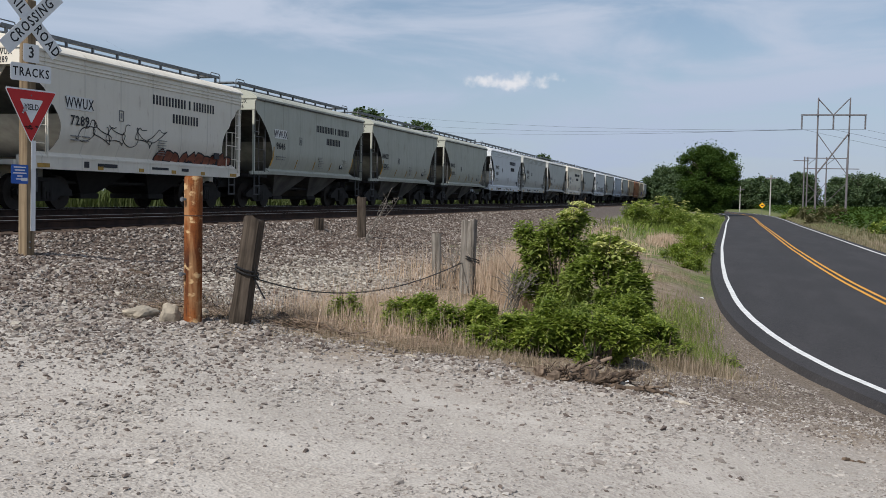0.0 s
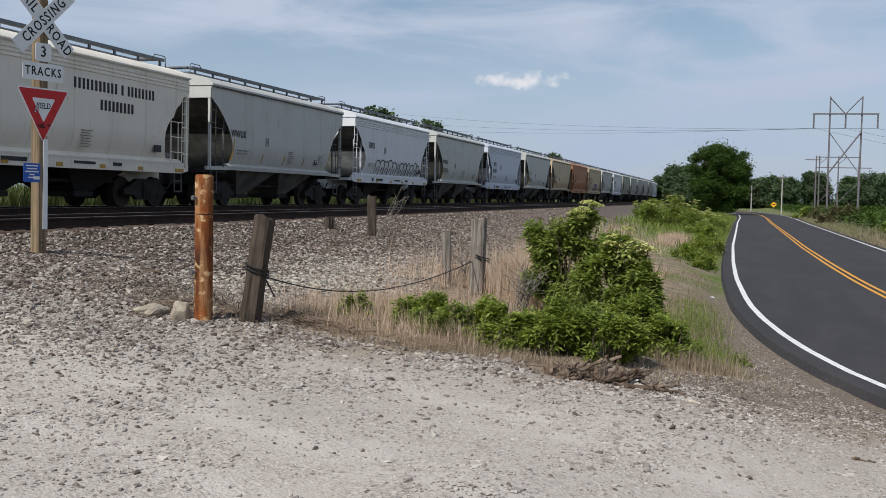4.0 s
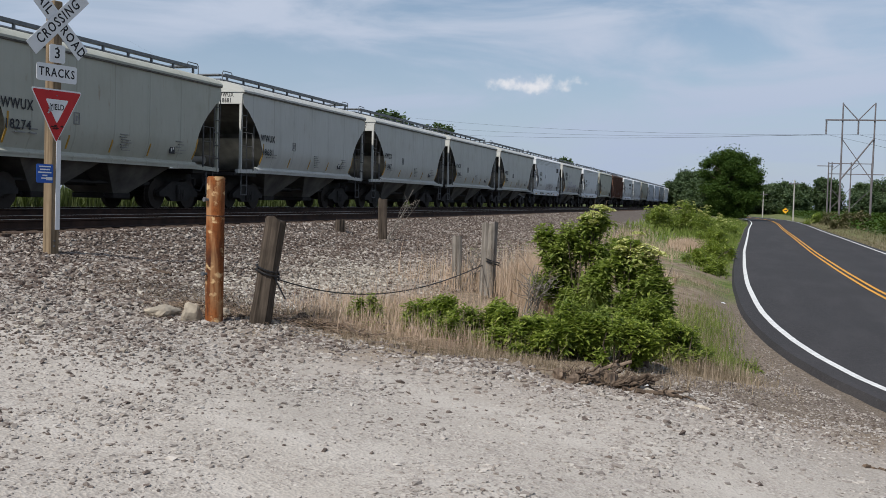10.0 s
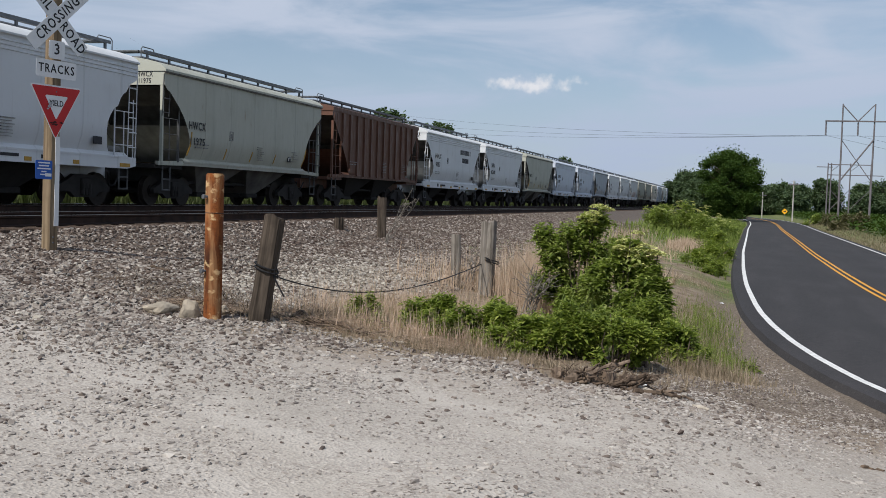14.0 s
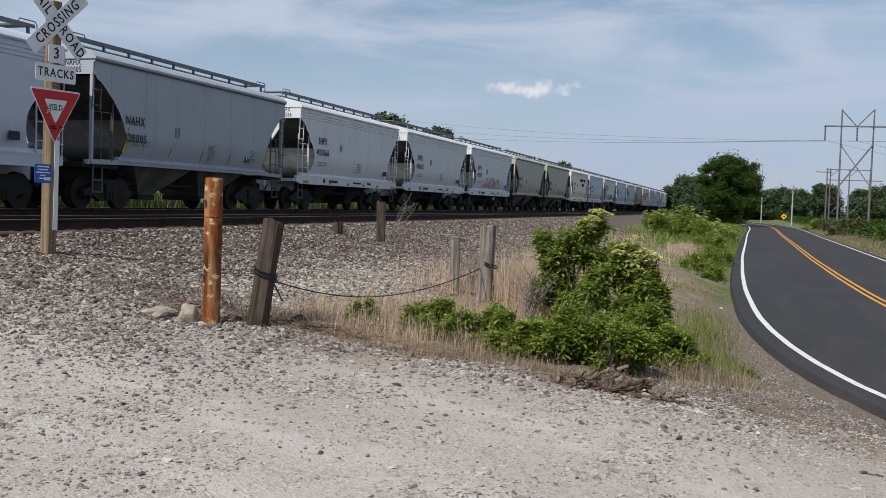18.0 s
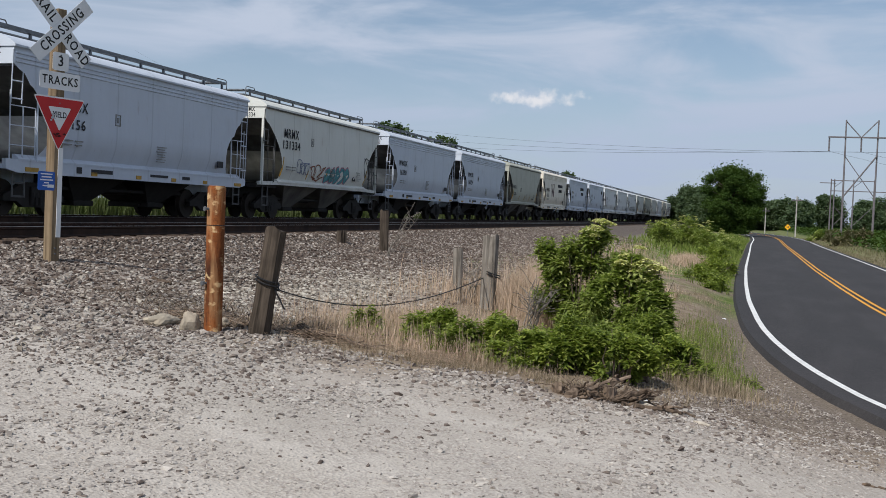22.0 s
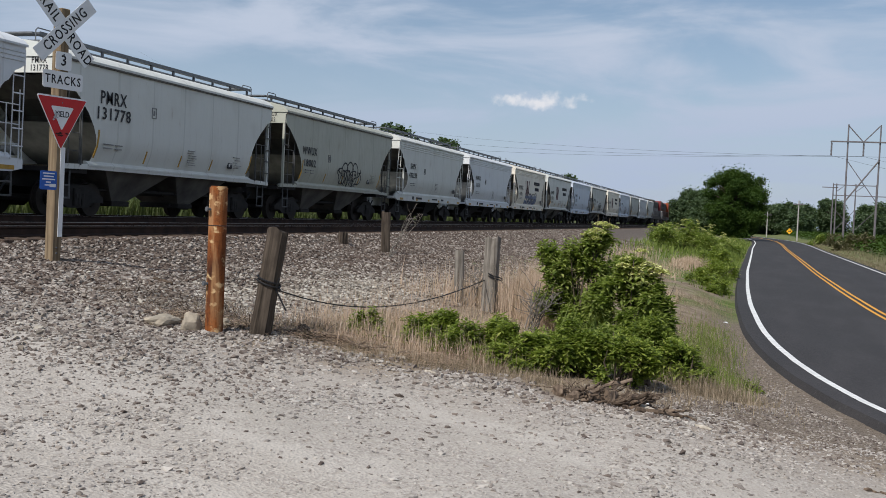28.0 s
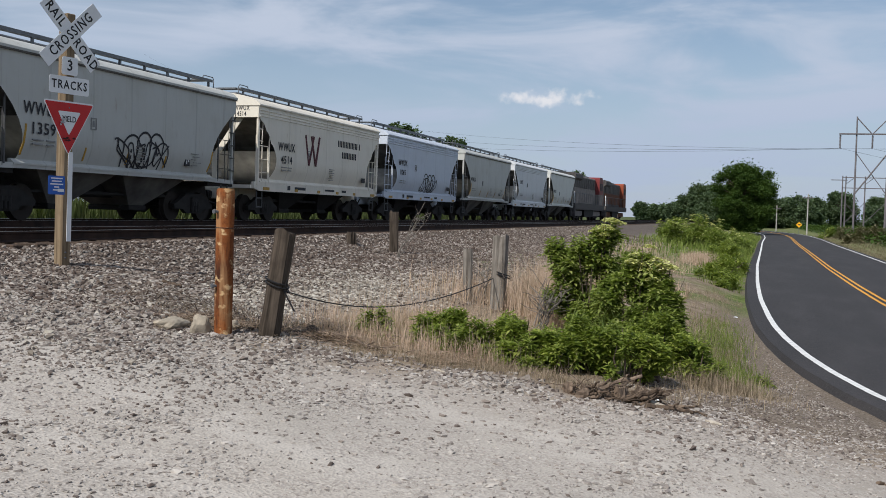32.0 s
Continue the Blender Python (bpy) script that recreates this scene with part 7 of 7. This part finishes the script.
# ---------------------------------------------------------------- poles and wires
def h_frame(x, y, h, gap, name, label, turn=0.0, low=False):
    root = thing(name, label, "power pylon", "power line frames", at=pose(x, y, gz(x, y), 0, 0, turn))
    for s in (0, gap):
        bm = bmesh.new()
        bar(bm, (s, 0, -0.5), (s + (0.1 if s else -0.05), 0, h), 0.16, 12, 0.10)
        part("pole", bm, M_POLE, root)
    za = h * 0.855
    bm = bmesh.new()
    box(bm, -gap * 0.56, gap * 1.56, -0.32, -0.10, za - 0.085, za + 0.085)
    box(bm, -gap * 0.56, gap * 1.56, 0.10, 0.32, za - 0.085, za + 0.085)
    part("cross_arm", bm, M_POLE, root)
    for a, b in (((0, h * 0.99), (gap / 2, za)), ((gap, h * 0.99), (gap / 2, za))):
        bm = bmesh.new()
        bar(bm, (a[0], 0.25, a[1]), (b[0], 0.25, b[1]), 0.08, 6)
        part("knee_brace", bm, M_POLE, root)
    for a, b, r in (((0, h * 0.36), (gap, h * 0.70), 0.11), ((gap, h * 0.36), (0, h * 0.70), 0.06)):
        bm = bmesh.new()
        bar(bm, (a[0], -0.25 if r > 0.1 else 0.25, a[1]), (b[0], -0.25 if r > 0.1 else 0.25, b[1]), r, 6)
        part("cross_brace", bm, M_POLE, root)
    for xx in (-gap * 0.53, gap / 2, gap * 1.53):
        bm = bmesh.new()
        for k in range(9):
            bar(bm, (xx, 0, za - 0.2 - 0.21 * k), (xx, 0, za - 0.36 - 0.21 * k), 0.13, 8)
        bar(bm, (xx, 0, za - 0.1), (xx, 0, za - 2.1), 0.05, 6)
        part("insulator", bm, M_POLE, root)
    return root


PYL = (13.63, 160.0, 17.5, 4.3)
h_frame(*PYL, "power_pylon", "grey timber H-frame power pylon in the field", 4)


def far_frame():
    x, y, h = 17.9, 240, 12.2
    root = thing("power_pylon", "low grey three-pole timber power frame", "power pylon", "power line frames", at=pose(x, y, gz(x, y), 0, 0, 6))
    for s in (0, 0.7, 4.7, 9.0):
        bm = bmesh.new()
        bar(bm, (s, 0, -0.5), (s, 0, h), 0.17, 10, 0.12)
        part("pole", bm, M_POLE, root)
    for z, a, b in ((h - 0.3, 0, 9.1), (h - 2.6, 0, 11.6), (h - 0.9, -2.4, 1.0)):
        bm = bmesh.new()
        box(bm, a, b, -0.28, -0.1, z - 0.09, z + 0.09)
        part("cross_arm", bm, M_POLE, root)
    for a, b in (((0.7, h * 0.52), (4.7, h * 0.15)), ((4.7, h * 0.52), (0.7, h * 0.15)), ((4.7, h * 0.15), (9.0, h * 0.52)), ((0.7, h - 1.8), (2.5, h - 0.3)), ((4.7, h - 1.8), (6.5, h - 0.3))):
        bm = bmesh.new()
        bar(bm, (a[0], 0.2, a[1]), (b[0], 0.2, b[1]), 0.06, 6)
        part("brace", bm, M_POLE, root)


far_frame()


def utility_pole(x, y, h, label):
    root = thing("utility_pole", label, "utility pole", "roadside poles", at=pose(x, y, gz(x, y)))
    bm = bmesh.new()
    bar(bm, (0, 0, -0.5), (0, 0, h), 0.14, 10, 0.10)
    part("pole", bm, M_PALEPOLE, root)
    bm = bmesh.new()
    box(bm, -0.9, 0.9, -0.17, -0.08, h - 0.8, h - 0.65)
    part("cross_arm", bm, M_POLE, root)


utility_pole(8.64, 190, 7.2, "pale timber utility pole by the road bend")
utility_pole(4.4, 240, 5.8, "short pale pole near the far road")


def wires():
    a = Vector((PYL[0], PYL[1], gz(PYL[0], PYL[1]) + PYL[2] * 0.855 - 2.1))
    c, s = math.cos(radians(4)), math.sin(radians(4))
    for off, end, z1, sag in ((-0.53, Vector((-330, 470, 0)), 71, 13.0), (0.5, Vector((-325, 476, 0)), 76, 13.0), (1.53, Vector((-320, 482, 0)), 82, 13.0)):
        p = a + Vector((c * PYL[3] * off, s * PYL[3] * off, 0))
        for q, r, sag in ((Vector((end.x, end.y, z1)), 0.02, sag), (p + Vector((60, 0, -12.0)), 0.02, 0.5)):
            root = thing("power_line", "thin dark overhead power line", "wire", "overhead wires")
            bm = bmesh.new()
            tube(bm, [p.lerp(q, i / 20) - Vector((0, 0, sag * i / 5 * (1 - i / 20))) for i in range(21)], r, 4)
            part("conductor", bm, M_WIRE, root)


wires()


def diamond_sign():
    x, y = 7.5, 195
    root = thing("warning_sign", "yellow diamond road warning sign on a post", "road sign", at=pose(x, y, gz(x, y)))
    bm = bmesh.new()
    box(bm, -0.035, 0.035, -0.03, 0.03, -0.3, 2.2)
    part("post", bm, M_GALV, root)
    bm = bmesh.new()
    prism(bm, [(0, 1.2), (0.54, 1.74), (0, 2.28), (-0.54, 1.74)], 1, -0.045, -0.035)
    p = part("panel", bm, M_SIGNYELLOW, root)
    bm = bmesh.new()
    prism(bm, [(-0.22, 1.68), (0.1, 1.68), (0.1, 1.55), (0.3, 1.76), (0.1, 1.96), (0.1, 1.83), (-0.22, 1.83)], 1, -0.05, -0.046)
    part("arrow", bm, M_BLACK, p)


diamond_sign()

# ---------------------------------------------------------------- dead wood, litter, twigs
def crooked(bm, p, q, r0, r1, rr, bends=4, wob=0.05):
    p, q = Vector(p), Vector(q)
    pts, radii = [p], [r0]
    for i in range(1, bends + 1):
        t = i / bends
        w = p.lerp(q, t)
        if i < bends:
            w += Vector((rr.uniform(-wob, wob), rr.uniform(-wob, wob), rr.uniform(-wob, wob) * 0.5))
        pts.append(w)
        radii.append((r0 + (r1 - r0) * t) * rr.uniform(0.75, 1.2))
    tube(bm, pts, radii, 7)


def log(x, y, dx, dy, r, label, mat, seed, rise=0.0, name="log", knots=2):
    rr = random.Random(seed)
    bm = bmesh.new()
    crooked(bm, (0, 0, r * 0.7), (dx, dy, gz(x + dx, y + dy) - gz(x, y) + r * 0.6 + rise), r, r * 0.55, rr, 8, r * 1.3)
    for k in range(knots):
        t = rr.uniform(0.2, 0.8)
        crooked(bm, (dx * t, dy * t, r * 0.6 + rise * t), (dx * t + rr.uniform(-0.15, 0.15), dy * t + rr.uniform(-0.15, 0.15), r + rise * t + rr.uniform(0.0, 0.1)), r * 0.5, r * 0.15, rr, 3, r * 0.4)
    for v in bm.verts:
        v.co += noise.noise_vector(v.co * 14 + Vector((seed, 0, 0))) * r * 0.6
    o = part(name, bm, mat, smooth=r > 0.03)
    o.matrix_basis = pose(x, y, gz(x, y))
    tagged(o, label, "dead wood", "dead wood pile")


rl = random.Random(77)
for i in range(56):
    x, y = -1.22 + rl.gauss(0, 0.24), 9.60 + rl.gauss(0, 0.15)
    a, ln = rl.uniform(-1.3, 1.0), rl.uniform(0.15, 0.55)
    log(x, y - 0.18 * (x + 1.5), ln * math.cos(a), ln * math.sin(a) * 0.7, rl.choice((0.005, 0.007, 0.009, 0.012, 0.015, 0.02, 0.026)), "gnarled rotten log at the gravel's edge",
        rl.choice((M_DEADWOOD, M_DEADWOOD, M_ROOTWOOD)), 300 + i, rl.uniform(-0.01, 0.20), knots=1)
for i in range(34):
    t = rl.uniform(0, 1)
    x, y = -6.5 + 2.9 * t + rl.gauss(0, 0.1), 10.15 + 0.1 * t + rl.gauss(0, 0.16)
    a, ln = rl.uniform(-0.8, 0.8), rl.uniform(0.15, 0.5)
    log(x, y, ln * math.cos(a), ln * math.sin(a), rl.choice((0.006, 0.008, 0.012, 0.016)), "thin dark dead stick in gravel and straw",
        rl.choice((M_DEADWOOD, M_ROOTWOOD)), 400 + i, rl.uniform(0, 0.1), "stick", 0)
for i in range(13):
    x, y = -1.14 + rl.gauss(0, 0.20), 9.56 + rl.gauss(0, 0.10)
    rock(x, y, (rl.uniform(0.06, 0.15), rl.uniform(0.05, 0.09), rl.uniform(0.10, 0.22)), "gnarled root lump in the dead wood pile", 500 + i, "root_lump", rl.choice((M_DEADWOOD, M_ROOTWOOD)))
log(-1.52, 9.85, 0.30, 0.10, 0.035, "grey broken branch on the dead wood pile", M_ROOTWOOD, 351, 0.06, knots=1)
log(-0.82, 9.36, 0.62, -0.20, 0.028, "long weathered yellowish stick on the gravel", M_PALEWOOD, 340, 0, "stick", 0)
log(-3.62, 10.05, 0.34, -0.16, 0.022, "pale bleached stick lying in straw", M_PALEWOOD, 341, 0, "stick", 0)
log(-2.92, 9.45, 0.14, -0.12, 0.014, "small bleached stick on the gravel", M_PALEWOOD, 342, 0, "stick", 0)
log(-4.80, 10.50, 1.05, -0.38, 0.045, "dark rotten board along the gravel's edge", M_DEADWOOD, 343, 0.02, knots=0)
log(0.98, 8.45, 0.17, 0.03, 0.014, "dark stick on the gravel near the road", M_DEADWOOD, 344, 0, "stick", 0)
log(-8.35, 13.2, 0.45, -0.25, 0.035, "dark broken timber in the ballast", M_DEADWOOD, 345, 0.02, knots=0)
log(-5.6, 20.6, 0.5, -0.3, 0.04, "dark broken timber below the fence", M_DEADWOOD, 346, 0.03, knots=0)


def litter(x, y, s, label, seed):
    rr = random.Random(seed)
    bm = bmesh.new()
    v = [bm.verts.new((math.cos(a) * s * rr.uniform(0.7, 1.2), math.sin(a) * s * 0.6 * rr.uniform(0.7, 1.2), rr.uniform(0, s * 0.5))) for a in np.linspace(0, 5.4, 7)]
    w = [bm.verts.new((p.co.x * 0.9, p.co.y * 0.9, p.co.z + s * 0.25)) for p in v]
    bm.faces.new(v[::-1])
    bm.faces.new(w)
    for i in range(7):
        bm.faces.new((v[i], v[(i + 1) % 7], w[(i + 1) % 7], w[i]))
    o = part("litter", bm, M_SIGNWHITE)
    o.matrix_basis = pose(x, y, gz(x, y) + 0.01, 0, 0, rr.uniform(0, 360))
    tagged(o, label, "litter", "litter")


litter(-0.82, 9.78, 0.04, "crumpled white litter beside the dead wood", 1)
litter(-0.35, 24.5, 0.05, "white scrap on the dry verge", 2)
litter(-3.9, 10.9, 0.05, "white scrap among straw", 3)


def twig_shrub(x, y, dx, h, n, label, seed, name="shrub"):
    rr = random.Random(seed)
    root = thing(name, label, "shrub", at=pose(x, y, gz(x, y)))
    bm = bmesh.new()
    for k in range(n):
        tip = Vector((dx * rr.uniform(0.4, 1.1) + rr.uniform(-0.12, 0.12), rr.uniform(-0.25, 0.25), h * rr.uniform(0.6, 1.0)))
        crooked(bm, (rr.uniform(-0.03, 0.03), rr.uniform(-0.03, 0.03), -0.03), tip, 0.013, 0.005, rr, 5, 0.05)
        for j in range(5):
            t = rr.uniform(0.45, 0.95)
            b = tip * t
            crooked(bm, b, b + Vector((rr.uniform(-0.3, 0.35), rr.uniform(-0.2, 0.2), rr.uniform(0.05, 0.3))), 0.006, 0.003, rr, 3, 0.03)
    tagged(part("twig", bm, M_PALEGREYWOOD, root), kind="stuff")


twig_shrub(-8.6, 24.2, 0.70, 1.45, 4, "bare grey leaning shrub at the ballast's foot", 5)
twig_shrub(-4.7, 17.6, 0.25, 1.0, 5, "bare dry stalks between fence posts", 6)
twig_shrub(-2.95, 14.2, 0.35, 0.9, 9, "tangle of bare dry twigs under the elder", 7)


def rubble(n):
    """Dry litter raked against the foot of the fence."""
    a = RNG.uniform(0, 1, n)
    return -6.4 + 3.4 * a + RNG.normal(0, 0.16, n), 10.30 + 0.22 * np.sin(3 * a) - 0.2 * a + RNG.normal(0, 0.20, n)


xs, ys = rubble(2600)
n = len(xs)
scatter("dry_stalks", BLADE, np.stack([np.zeros(n), xs, ys, ground_z(xs, ys) + 0.01, RNG.uniform(-2.1, -1.0, n), RNG.uniform(-1.55, -1.25, n),
                                       np.full(n, 0.008), RNG.uniform(0.1, 0.3, n), RNG.uniform(0.2, 0.5, n)], 1), M_STRAW, "flattened dry stalks at the foot of the fence", "grass")
rock(-0.98, 11.3, (0.16, 0.12, 0.12), "dark brown stump end under the weeds", 15, "stump", M_DEADWOOD)


def fallen_twigs(n):
    """Dark broken twigs strewn between the sign and the fence."""
    i = RNG.integers(0, 3, n)
    cx, cy = np.array([-7.2, -5.9, -5.1])[i], np.array([11.4, 10.6, 10.55])[i]
    return cx + RNG.normal(0, 0.55, n), cy + RNG.normal(0, 0.35, n)


xs, ys = fallen_twigs(900)
n = len(xs)
scatter("fallen_twigs", BLADE, np.stack([np.zeros(n), xs, ys, ground_z(xs, ys) + 0.035, RNG.uniform(0, 6.28, n), RNG.uniform(-1.6, -1.1, n),
                                         RNG.uniform(0.008, 0.018, n), RNG.uniform(0.03, 0.12, n), RNG.uniform(0.12, 0.42, n)], 1), M_DEADWOOD, "dark broken twigs strewn over the gravel", "twigs")

motions()
